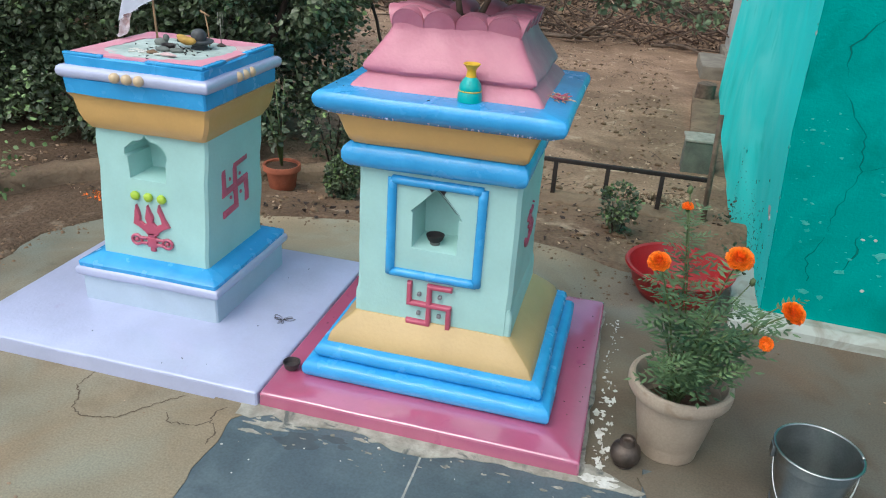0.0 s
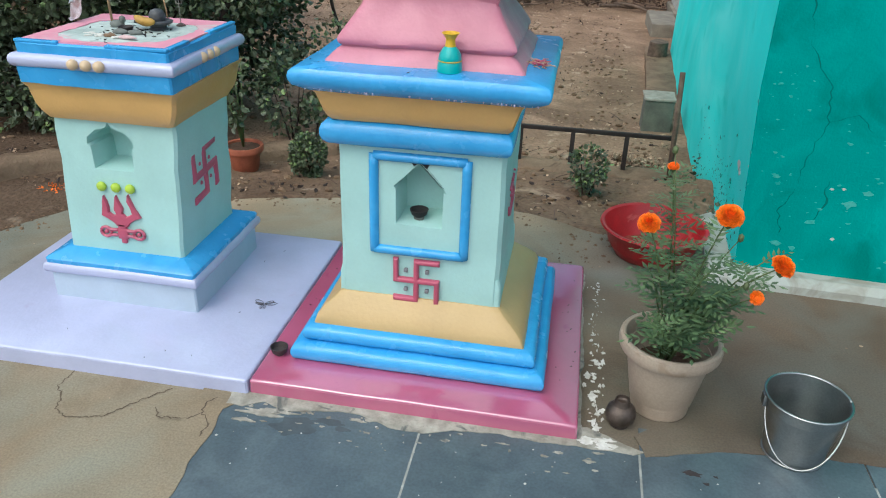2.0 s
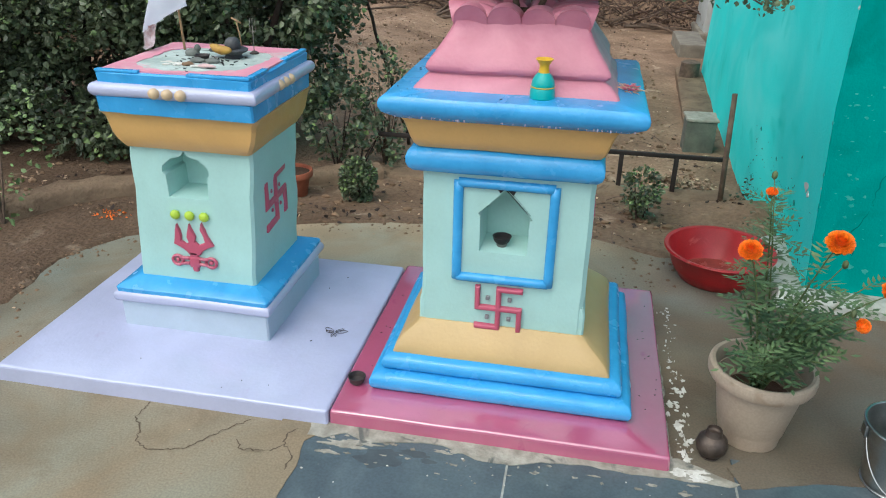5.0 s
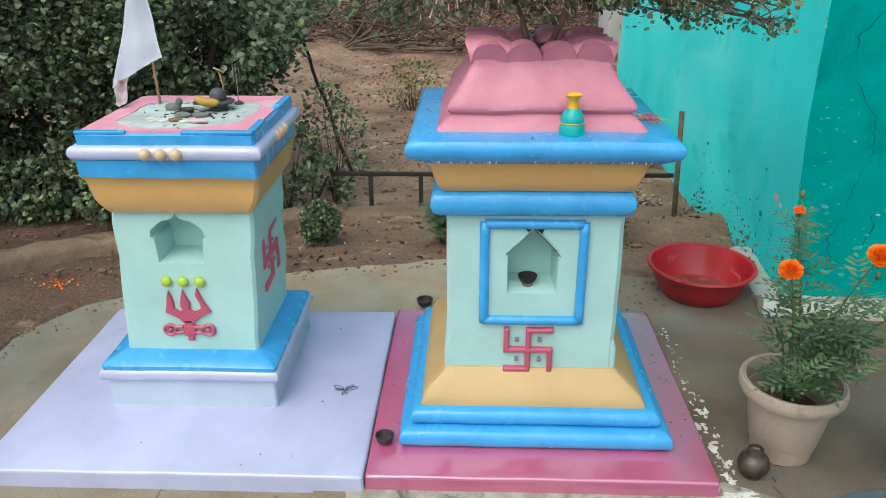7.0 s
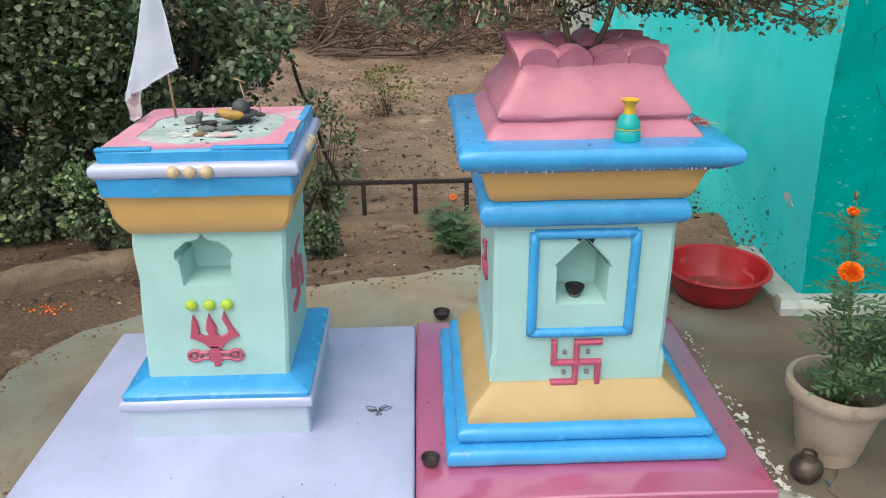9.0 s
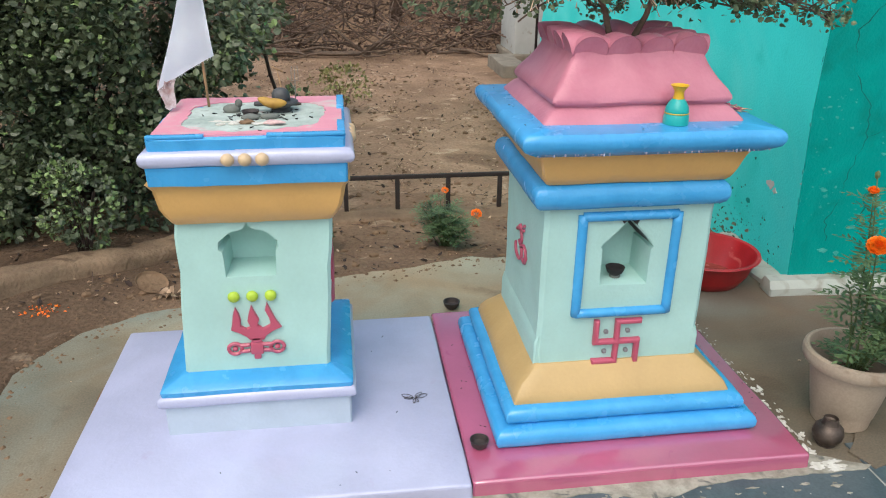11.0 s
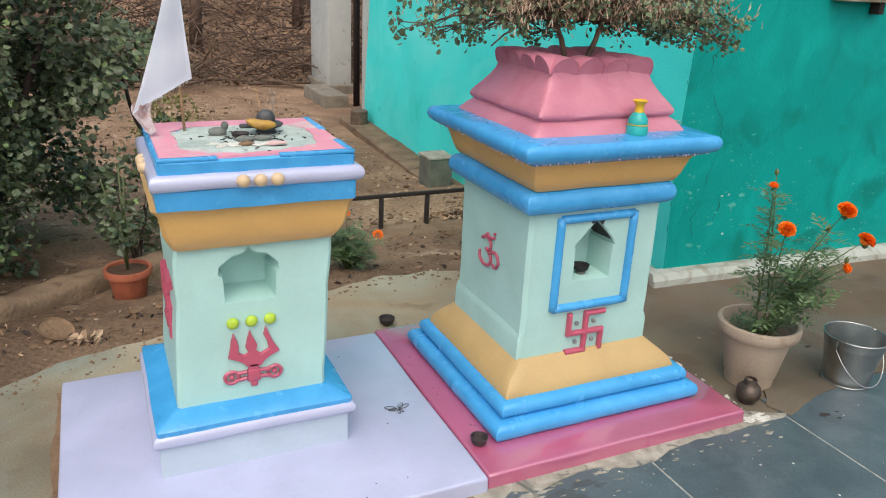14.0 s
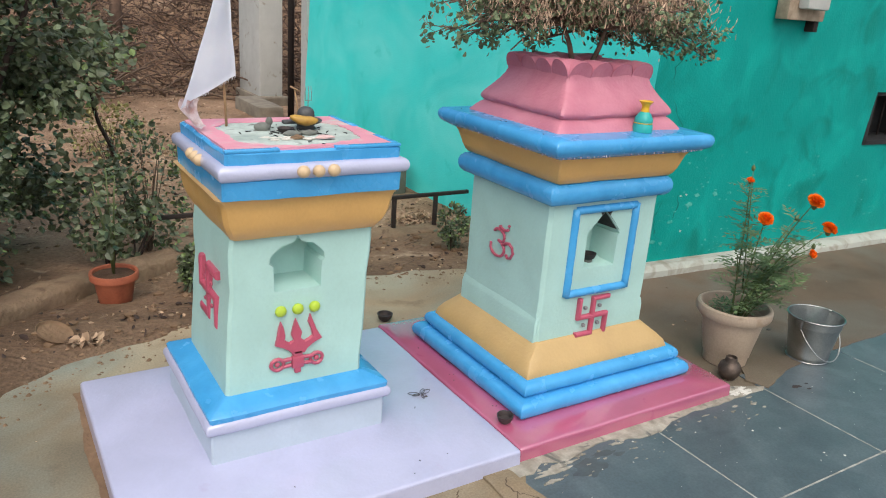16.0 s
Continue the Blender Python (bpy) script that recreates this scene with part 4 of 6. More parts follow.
part("cornice", rect_loft([lev(-1.92 + ox, -1.455 + ox, 2.265, 2.72, 0.765), lev(-1.925 + ox, -1.45 + ox, 2.258, 2.725, 0.775), lev(-1.935 + ox, -1.437 + ox, 2.247, 2.735, 0.795), lev(-1.945 + ox, -1.425 + ox, 2.24, 2.74, 0.82), lev(-1.95 + ox, -1.418 + ox, 2.236, 2.745, 0.85), lev(-1.955 + ox, -1.412 + ox, 2.232, 2.75, 0.88), lev(-1.972 + ox, -1.398 + ox, 2.222, 2.755, 0.9)], amp=0.0035, chamfer=0.012, freq=8), M_OCHRE, s1, "rounded ochre cornice")
ox = sh(0.98)
part("cap_lower", rect_loft([lev(-1.965 + ox, -1.412 + ox, 2.212, 2.73, 0.899), lev(-1.968 + ox, -1.410 + ox, 2.208, 2.735, 0.955), lev(-1.95 + ox, -1.425 + ox, 2.22, 2.72, 0.96)], amp=0.0035, freq=11, seg=22), M_BLUE, s1, "blue lower cap band")
cx, cy, hx, hy, _ = lev(-1.958 + ox, -1.412 + ox, 2.215, 2.73, 0.97)
part("cap_moulding", rect_loft(bullnose(cx, cy, hx, hy, 0.954 - Z0, 1.000 - Z0, 0.022), amp=0.003, chamfer=0.003), M_LAV, s1, "rounded lavender moulding")
part("cap_upper", rect_loft([lev(-1.955 + ox, -1.415 + ox, 2.215, 2.73, 0.996), lev(-1.957 + ox, -1.413 + ox, 2.213, 2.732, 1.030), lev(-1.950 + ox, -1.42 + ox, 2.22, 2.725, 1.036)], amp=0.0035, freq=11, seg=22), M_BLUE, s1, "blue upper cap band")
# top edge strips, broken in places, and the pink rim round a mint basin
for a0, a1 in ((-1.955, -1.80), (-1.63, -1.415)):
    part("rim_strip", box(a0 + ox - SX, a1 + ox - SX, 2.2135 - SY, 2.236 - SY, 1.034 - Z0, 1.0432 - Z0, bevel=0.002, amp=0.0015), M_BLUE, s1)
for a0, a1 in ((2.24, 2.37), (2.52, 2.73)):
    part("rim_strip", box(-1.436 + ox - SX, -1.4135 + ox - SX, a0 - SY, a1 - SY, 1.034 - Z0, 1.0432 - Z0, bevel=0.002, amp=0.0015), M_BLUE, s1)
bm = bmesh.new()
ccx, ccy = -1.683 + ox - SX, 2.472 - SY
no = 96
outer, inner, pit = [], [], []
for k in range(no):
    a = 2 * math.pi * k / no
    c, s = math.cos(a), math.sin(a)
    q = 1 / max(abs(c) / 0.262, abs(s) / 0.246)
    outer.append(bm.verts.new((ccx + c * q, ccy + s * q, 1.0415 - Z0 + 0.001 * rng.random())))
    w = 1 + 0.03 * math.sin(3 * a + 1)
    q2 = 1 / (abs(c / 0.205) ** 3.2 + abs(s / (0.178 if s > 0 else 0.205)) ** 3.2) ** (1 / 3.2) * (w + 0.09 * noise.noise((c * 3, s * 3, 2)) + 0.05 * noise.noise((c * 9, s * 9, 5)))
    inner.append(bm.verts.new((ccx + c * q2, ccy + s * q2, 1.0405 - Z0 + 0.0015 * rng.random())))
for k in range(no):
    bm.faces.new((outer[k], outer[(k + 1) % no], inner[(k + 1) % no], inner[k]))
low = [bm.verts.new((v.co.x, v.co.y, 1.02 - Z0)) for v in inner]
lowo = [bm.verts.new((v.co.x, v.co.y, 1.02 - Z0)) for v in outer]
for k in range(no):
    bm.faces.new((inner[k], inner[(k + 1) % no], low[(k + 1) % no], low[k]))
    bm.faces.new((outer[k], lowo[k], lowo[(k + 1) % no], outer[(k + 1) % no]))
part("top_rim", bm, M_TOPPINK, s1, "pink painted top with worn edges", angle=50)
M_BASIN = surface("worn_basin_paint", lin(186, 198, 192), lin(152, 166, 160), rough=0.8, scale=14, fine=70, bump=0.5, stain=lin(112, 118, 110), stain_scale=18, stain_at=0.58, stain2=lin(214, 160, 170), stain2_scale=11, stain2_at=0.62)
part("basin", rect_loft([(ccx, ccy - 0.01, 0.24, 0.222, 0.99 - Z0), (ccx, ccy - 0.01, 0.24, 0.222, 1.038 - Z0), (ccx, ccy, 0.12, 0.1, 1.040 - Z0)], seg=8, amp=0.003), M_BASIN, s1, "worn pale green sunken top")
# beads on the cap moulding, three to each seen side
for side in range(3):
    for k in range(3):
        d = (k - 1) * 0.047
        pos = [(-1.672 + d + ox - 0.02, 2.19, 0.978), (-1.398 + ox, 2.462 + d, 0.978), (-1.976 + ox, 2.45 + d, 0.978)][side]
        part("bead", ball(0.0195, at=(pos[0] - SX, pos[1] - SY, pos[2] - Z0), amp=0.001), M_GOLD, s1, "round gilt bead")
# lime balls and trident relief on the front
for k in range(3):
    part("boss", ball(0.019, (1, 0.7, 1), at=(-1.69 + (k - 1) * 0.056 - SX, 2.273 - SY, 0.516 - Z0)), M_LIME, s1, "lime green round boss")
tri = bmesh.new()
TRI = [(-46, -35), (-36, -59), (-32, -82), (-34, -101), (-17, -112), (-4, -106), (-12, -85), (-6, -59), (3, -31), (13, -56), (24, -81), (19, -101), (33, -113), (49, -106), (59, -99),
       (55, -76), (44, -50), (52, -23), (62, -50), (73, -79), (92, -112), (66, -124), (45, -138), (34, -154), (-8, -154), (-20, -140), (-40, -127), (-65, -115), (-58, -85), (-54, -59)]
up = plate([(-1.690 + 0.001 * a - 0.010 - SX, 0.516 + 0.001 * c - Z0) for a, c in TRI], 2.270 - SY, 2.29 - SY)
bmesh.ops.recalc_face_normals(up, faces=up.faces[:])
front = [f for f in up.faces if all(abs(v.co.y - (2.270 - SY)) < 1e-6 for v in f.verts)]
bmesh.ops.inset_region(up, faces=front, thickness=0.0028, depth=0.0)
for f in front:
    for v in f.verts:
        v.co.y -= 0.004
merge(tri, up)
for x0, x1, z0, z1, d in ((-0.016, 0.016, 0.352, 0.374, 0.0), (-0.020, 0.020, 0.312, 0.354, 0.002), (-0.011, 0.011, 0.293, 0.314, 0.0)):
    merge(tri, box(-1.690 + x0 - SX, -1.690 + x1 - SX, 2.266 - d - SY, 2.29 - SY, z0 - Z0, z1 - Z0, bevel=0.004, seg=2))
for sx in (-1, 1):
    merge(tri, ball(0.009, (1, 0.8, 1), at=(-1.692 + sx * 0.066 - SX, 2.272 - SY, 0.334 - Z0), sub=2))
for sx in (-1, 1):
    vv, ff = [], []
    ring = [(-1.692 + sx * (0.066 + 0.021 * math.cos(a)) - SX, 2.271 - SY, 0.334 + 0.019 * math.sin(a) - Z0) for a in [2 * math.pi * k / 14 for k in range(15)]]
    tube_into(vv, ff, ring, 0.0062, 0.0062, 6)
    tube_into(vv, ff, [(-1.692 + sx * 0.02 - SX, 2.271 - SY, 0.346 - Z0), (-1.692 + sx * 0.055 - SX, 2.271 - SY, 0.345 - Z0)], 0.007, 0.006, 6)
    tube_into(vv, ff, [(-1.692 + sx * 0.02 - SX, 2.271 - SY, 0.325 - Z0), (-1.692 + sx * 0.055 - SX, 2.271 - SY, 0.322 - Z0)], 0.007, 0.006, 6)
    idx = [tri.verts.new(p) for p in vv]
    for q in ff:
        try:
            tri.faces.new([idx[i] for i in q])
        except ValueError:
            pass
part("trident_relief", tri, M_RED, s1, "crimson trident relief", angle=30)
part("swastika_relief", bars_mesh((0.098, 0.028), lambda v: Vector((-1.452 - SX - v.y, 2.487 - SY + v.x, 0.53 - Z0 + v.z + 0.10 * v.x)), 0.013), M_RED, s1, "crimson swastika relief with raised bars")
part("swastika_relief", bars_mesh((0.098, 0.028), lambda v: Vector((-1.905 - SX + v.y, 2.487 - SY - v.x, 0.53 - Z0 + v.z)), 0.013), M_RED, s1, "crimson swastika relief with raised bars")
for sx, px in ((1, -1.447), (-1, -1.912)):
    for a in (-1, 1):
        for b in (-1, 1):
            part("stud", ball(0.009, (0.6, 1, 1), at=(px - SX, 2.487 + a * 0.038 - SY, 0.53 + b * 0.038 - Z0), sub=1), M_RED, s1)

# ---- the large shrine ----
LX, LY = -0.535, 2.405
s2 = thing("large_shrine", (LX, LY, 0.06), "large painted cement tulsi shrine, mint body, blue mouldings, pink planter top", "shrine")


def lv(hx, hy, z, dx=0.0, dy=0.0):
    return (dx, dy, hx, hy, z - Z0)


part("base_roll", rect_loft(bullnose(0.012, 0.0, 0.398, 0.364, -0.002, 0.066, 0.036), amp=0.0035, chamfer=0.003), M_BLUE, s2, "thick rounded blue base moulding")
part("upper_roll", rect_loft(bullnose(0.012, 0.0, 0.363, 0.331, 0.063, 0.122, 0.034), amp=0.0035, chamfer=0.003), M_BLUE, s2, "rounded blue moulding")
part("base_slope", rect_loft([lv(0.362, 0.330, 0.166, 0.008), lv(0.360, 0.330, 0.184, 0.008), lv(0.35, 0.322, 0.21, 0.005), lv(0.325, 0.302, 0.238), lv(0.295, 0.282, 0.262), lv(0.270, 0.262, 0.285, -0.003)], seg=12, amp=0.003, chamfer=0.004), M_YELLOW, s2, "pale yellow sloping base")
part("body_foot", rect_loft([lv(0.2745, 0.2535, 0.262, -0.004), lv(0.274, 0.2535, 0.352, -0.004), lv(0.272, 0.2533, 0.362, -0.004), lv(0.266, 0.2525, 0.382, -0.004)], amp=0.002), M_MINT, s2, "mint lower block")
nch = [(-0.080, 0.553), (0.072, 0.551), (0.074, 0.672), (0.084, 0.674), (0.070, 0.692), (0.040, 0.725), (0.014, 0.752), (-0.004, 0.770), (-0.022, 0.752), (-0.050, 0.722), (-0.078, 0.694), (-0.088, 0.684), (-0.081, 0.676)]
part("body", niche_body([(-0.270, 0.262, -0.256, 0.25), (-0.272, 0.262, -0.256, 0.25)], 0.268 - Z0, 0.83 - Z0, [(x - 0.004, z - Z0) for x, z in nch], 0.13, corner=0.014, wav=0.006, seed=8), M_MINT, s2, "mint body with a pointed lamp niche")
# soot at the niche's peak
part("soot_mark", plate([(x - 0.006, z - Z0) for x, z in [(-0.020, 0.757), (-0.030, 0.772), (-0.028, 0.779), (0.026, 0.779), (0.03, 0.770), (0.022, 0.752), (0.050, 0.722), (0.078, 0.690), (0.036, 0.738), (-0.003, 0.773)]], -0.2585, -0.2545), M_SOOT, s2, "black soot mark", smooth=False)
v, f = [], []
for x, z in ((-0.0075, 0.7675), (0.022, 0.738), (0.064, 0.6935)):
    for d, k in ((0.002, 0.998), (0.05, 0.955), (0.10, 0.92)):
        v += [(-0.004 + (x + 0.004) * k - 0.0015, -0.256 + d, 0.66 + (z - 0.66) * k - 0.0015 - Z0), (-0.004 + (x + 0.004) * k, -0.256 + d, 0.66 + (z - 0.66) * k + 0.002 - Z0)]
f = [(i + j, i + j + 2, i + j + 8, i + j + 6) for i in (0, 6) for j in (0, 2, 1, 3)]
raw("soot_film", v, f, M_SOOT, s2, "black soot on the niche roof")
fr = part("niche_frame", bmesh.new(), M_BLUE, s2, "blue moulded frame round the niche")
for x0, z0, x1, z1 in [(-0.155, 0.459, 0.142, 0.459), (-0.155, 0.784, 0.142, 0.784), (-0.155, 0.452, -0.155, 0.790), (0.142, 0.452, 0.142, 0.790)]:
    pts = [(x0 + (x1 - x0) * k / 10, -0.259 + 0.001 * math.sin(k * 2.1), z0 - Z0 + (z1 - z0) * k / 10) for k in range(11)]
    tube("frame_rail", pts, 0.0155, 0.0155, M_BLUE, fr, 10)
part("swastika_relief", bars_mesh((0.080, 0.0175), lambda v: Vector((-0.012 + v.x * 0.98, -0.265 + v.y, 0.354 - Z0 + v.z)), 0.009), M_RED, s2, "crimson swastika relief")
for a in (-1, 1):
    for b in (-1, 1):
        part("stud", box(-0.012 + a * 0.036 - 0.0065, -0.012 + a * 0.036 + 0.0065, -0.268, -0.25, 0.3475 - Z0 + b * 0.036, 0.3605 - Z0 + b * 0.036, bevel=0.002, seg=1), M_STUD, s2, "small square grey stud")
for sx in (-1, 1):
    vv, ff = [], []
    for st in om_strokes():
        pts = [((-0.2745 if sx < 0 else 0.2645), (-0.002 + (0.5 - a) * 0.15 * (1 if sx < 0 else -1)), 0.53 - Z0 + b * 0.135) for a, b in st]
        tube_into(vv, ff, pts, 0.0068, 0.0055, 6)
    raw("om_relief", vv, ff, M_RED, s2, "crimson om sign relief", smooth=True)
part("neck_roll", rect_loft(bullnose(-0.018, 0.0, 0.258, 0.260, 0.815 - Z0, 0.897 - Z0, 0.040), amp=0.003, chamfer=0.003), M_BLUE, s2, "thick rounded blue moulding")
part("cornice", rect_loft([lv(0.272, 0.285, 0.897, -0.008), lv(0.282, 0.295, 0.908, -0.008), lv(0.290, 0.306, 0.93, -0.008), lv(0.297, 0.314, 0.955, -0.008), lv(0.305, 0.322, 0.98, -0.008), lv(0.318, 0.332, 0.998, -0.008)], amp=0.003, chamfer=0.006), M_OCHRE, s2, "rounded ochre cornice")
part("cap", rect_loft([lv(0.33, 0.335, 0.994), lv(0.355, 0.352, 1.006), lv(0.372, 0.366, 1.016), lv(0.379, 0.372, 1.030), lv(0.380, 0.373, 1.042), lv(0.376, 0.370, 1.054), lv(0.366, 0.362, 1.063), lv(0.30, 0.30, 1.068)], seg=14, amp=0.003, chamfer=0.004), M_BLUE, s2, "wide blue cap slab with rounded edge")
bm = bmesh.new()
for side in range(4):
    for k in range(38):
        d = rng.uniform(-0.34, 0.34)
        x, y = [(d, -0.353), (0.352, d), (d, 0.353), (-0.352, d)][side]
        merge(bm, ball(rng.uniform(0.0014, 0.0032), (1, 1, rng.uniform(0.8, 2.2)), at=(x + rng.uniform(-.006, .006), y + rng.uniform(-.006, .006), 1.003 - Z0), sub=1))
part("paint_drips", bm, M_LAV, s2, "row of hardened pale paint drips")["kind"] = "stuff"
planter = part("planter", rect_loft([lv(0.298, 0.277, 1.064, -0.002), lv(0.294, 0.273, 1.072, -0.002), lv(0.280, 0.260, 1.088, -0.002), lv(0.268, 0.249, 1.100, -0.002), lv(0.258, 0.239, 1.107, -0.002), lv(0.256, 0.237, 1.111, -0.002), lv(0.264, 0.245, 1.116, -0.002), lv(0.268, 0.249, 1.124, -0.002), lv(0.266, 0.247, 1.134, -0.002), lv(0.255, 0.236, 1.152, -0.002), lv(0.236, 0.217, 1.176, -0.002), lv(0.219, 0.200, 1.200, -0.002), lv(0.206, 0.186, 1.222, -0.002), lv(0.198, 0.179, 1.240, -0.002), lv(0.197, 0.178, 1.252, -0.002), lv(0.184, 0.165, 1.256, -0.002), lv(0.157, 0.138, 1.258, -0.002)], seg=16, amp=0.0035, chamfer=0.008, freq=9), M_PINK, s2, "rose pink curved planter")


def petal(w, h, length, bm, origin, ux, uy):
    """A half-barrel petal: a rounded lip w wide and h high that flares a little, then runs inwards (uy)."""
    rows = []
    for d, k, drop in [(0.004, 1.0, -0.012), (-0.002, 1.0, 0.0), (-0.004, 0.99, 0.0), (0.004, 1.03, 0.0), (0.02, 1.03, 0.0), (0.05, 1.05, 0.0), (0.09, 0.98, 0.0), (length, 0.72, 0.0)]:
        row = []
        for i in range(13):
            a = math.pi * (1 - i / 12)
            x, z = w / 2 * math.cos(a), h * k * math.sin(a) ** 0.8
            if drop:
                z = drop
            lean = -0.32 * z if len(rows) < 3 else -0.22 * z
            p = Vector(origin) + Vector(ux) * x + Vector(uy) * (d + (lean if z > 0 else 0)) + Vector((0, 0, z))
            row.append(bm.verts.new(p + wob(p, 0.0035, 17)))
        rows.append(row)
    for a, b in zip(rows, rows[1:]):
        for i in range(12):
            bm.faces.new((a[i], a[i + 1], b[i + 1], b[i]))
    bm.faces.new(rows[-1])
    return bm


for side, (ux, uy, half, dist, n) in enumerate([((1, 0, 0), (0, 1, 0), 0.197, -0.178, 4), ((0, 1, 0), (-1, 0, 0), 0.178, 0.197, 4), ((-1, 0, 0), (0, -1, 0), 0.197, 0.178, 4), ((0, -1, 0), (1, 0, 0), 0.178, -0.197, 4)]):
    for k in range(n):
        a = -half + (k + 0.5) * 2 * half / n
        o = Vector(ux) * a - Vector(uy) * (abs(dist)) + Vector((-0.002, 0, 1.248 - Z0))
        part("petal", petal(2 * half / n * 1.01, 0.049 + rng.uniform(-0.004, 0.004), 0.125, bmesh.new(), o, ux, uy), M_PINK, planter, angle=62)
part("planter_soil", rect_loft([lv(0.14, 0.12, 1.25), lv(0.13, 0.11, 1.259), lv(0.05, 0.05, 1.266)], amp=0.01, freq=14), M_POTSOIL, planter, "dry planter soil")

# ---- small things on the shrines ----
def shift(ob, at):
    ob.location = at
    return ob


# white pennant on a bamboo stick
flag = thing("pennant", (-1.815, 2.600, 1.042), "white cotton pennant tied to a thin bamboo stick", "flag")
tube("stick", [(0.006, 0, -0.004), (0.0, 0, 0.16), (-0.004, 0, 0.40), (-0.006, 0.0, 0.62)], 0.0045, 0.0035, M_BAMBOO, flag, 8)
bm = bmesh.new()
grid = []
for j in range(19):
    t = j / 18
    row = []
    xr, zr = 0.010 + 0.028 * t, 0.50 - 0.345 * t
    xl, zl = -0.006 - 0.135 * t ** 1.25, 0.50 - 0.445 * t
    for i in range(11):
        s = i / 10
        x, z = xr + (xl - xr) * s, zr + (zl - zr) * s ** 1.15
        y = 0.010 * math.sin(s * 7 + t * 2) * t + 0.012 * math.sin(s * 3.0 + 1) * t + 0.004 * math.sin(t * 13)
        row.append(bm.verts.new((x, y - 0.024, z)))
    grid.append(row)
for a, b in zip(grid, grid[1:]):
    for i in range(10):
        bm.faces.new((a[i], a[i + 1], b[i + 1], b[i]))
bmesh.ops.solidify(bm, geom=bm.faces[:], thickness=0.0012)
part("cloth", bm, M_CLOTH, flag, angle=70)
bm = bmesh.new()
prev = None
for j in range(13):
    t = j / 12
    c = Vector((-0.110 + 0.006 * t - 0.008 * math.sin(t * 5), -0.022 - 0.06 * t * t + 0.01 * math.sin(t * 4), 0.085 - 0.085 * t))
    if t > 0.8:
        c.z = max(c.z, 0.011)
    w = 0.026 + 0.003 * math.sin(t * 6) - 0.008 * t
    ring = [bm.verts.new(c + Vector((w * (k / 4 - 0.5) * 2, 0.007 * math.sin(k * 2.2 + j * 0.6), 0.004 * math.cos(k * 1.7)))) for k in range(5)]
    if prev:
        for k in range(4):
            bm.faces.new((prev[k], prev[k + 1], ring[k + 1], ring[k]))
    prev = ring
bmesh.ops.solidify(bm, geom=bm.faces[:], thickness=0.0012)
part("tail", bm, M_CLOTH_TAIL, flag, "frayed striped cloth tail", angle=70)
vv, ff = [], []
for k in range(40):
    s = rng.random()
    p = Vector((0.034 - 0.17 * s, -0.022, 0.157 - 0.102 * s ** 1.15))
    tube_into(vv, ff, [p, p + Vector((rng.uniform(-0.004, 0.002), rng.uniform(-0.003, 0.003), -rng.uniform(0.003, 0.009)))], 0.0006, 0.0004, 3)
raw("fringe", vv, ff, M_CLOTH, flag, "loose frayed threads")["kind"] = "stuff"

# stone lingam on its base with a fruit beside it
lg = thing("lingam", (-1.575, 2.515, 1.038), "small dark stone lingam on a round spouted base", "lingam")
lg.scale = (0.98, 0.98, 0.92)
part("base", lathe([(0.030, 0.0), (0.034, 0.004), (0.028, 0.012), (0.030, 0.018), (0.050, 0.026), (0.054, 0.034), (0.048, 0.038), (0.02, 0.036)], 24, close_top=True), M_DARKSTONE, lg)
part("spout", box(-0.085, -0.03, -0.022, 0.002, 0.022, 0.036, bevel=0.006), M_DARKSTONE, lg)
part("dome", lathe([(0.0265, 0.034), (0.029, 0.048), (0.028, 0.06), (0.023, 0.071), (0.013, 0.078), (0.003, 0.080)], 24, close_top=True), M_DARKSTONE, lg)
fruit = part("fruit", ball(0.046, (1.0, 0.40, 0.36), sub=3, amp=0.004, freq=30), M_BANANA)
for v in fruit.data.vertices:
    v.co.z += v.co.x ** 2 * 3.0
fruit.location, fruit.rotation_euler = (-1.600, 2.470, 1.074), (0.1, 0.10, radians(-14))
tagged(fruit, "spotted yellow fruit lying against the dark stone base", "fruit")
# little metal trident and a bent stick behind
td = thing("trident_stick", (-1.535, 2.60, 1.04), "thin brownish metal trident standing upright", "trident")
td.scale = (0.85, 0.85, 0.85)
tube("shaft", [(0, 0, -0.003), (0.002, 0, 0.12)], 0.002, 0.0016, M_DULLTIN, td, 6)
for sx in (-1, 0, 1):
    tube("prong", [(0.002, 0, 0.082 + 0.01 * abs(sx)), (0.002 + sx * 0.012, 0, 0.09), (0.002 + sx * 0.013, 0, 0.12), (0.002 + sx * 0.010, 0, 0.145)], 0.0018, 0.001, M_DULLTIN, td, 6)
part("foot", lathe([(0.02, 0), (0.02, 0.004), (0.006, 0.012)], 14, close_top=True), M_LOTA, td)
bs = thing("bent_stick", (-1.575, 2.585, 1.04), "thin bent dry stick with a crossed tip", "stick")
tube("stalk", [(0, 0, -0.003), (-0.002, 0, 0.06), (-0.012, 0, 0.115)], 0.003, 0.0024, M_BAMBOO, bs, 6)
tube("tip", [(0.006, 0, 0.108), (-0.028, -0.004, 0.126)], 0.004, 0.003, M_BAMBOO, bs, 6)


def stone(name, at, size, material, label, seed, category="stone"):
    bm = ball(1.0, (size[0], size[1], size[2]), at=(seed * 3.1, 0, 0), amp=0.55 * min(size), sub=2, freq=9 + 0.2 / min(size) * 2)
    for v in bm.verts:
        v.co.x -= seed * 3.1
        v.co.z = max(v.co.z, -size[2] * 0.6)
    ob = part(name, bm, material, angle=50)
    ob.location = at
    return tagged(ob, label, category)


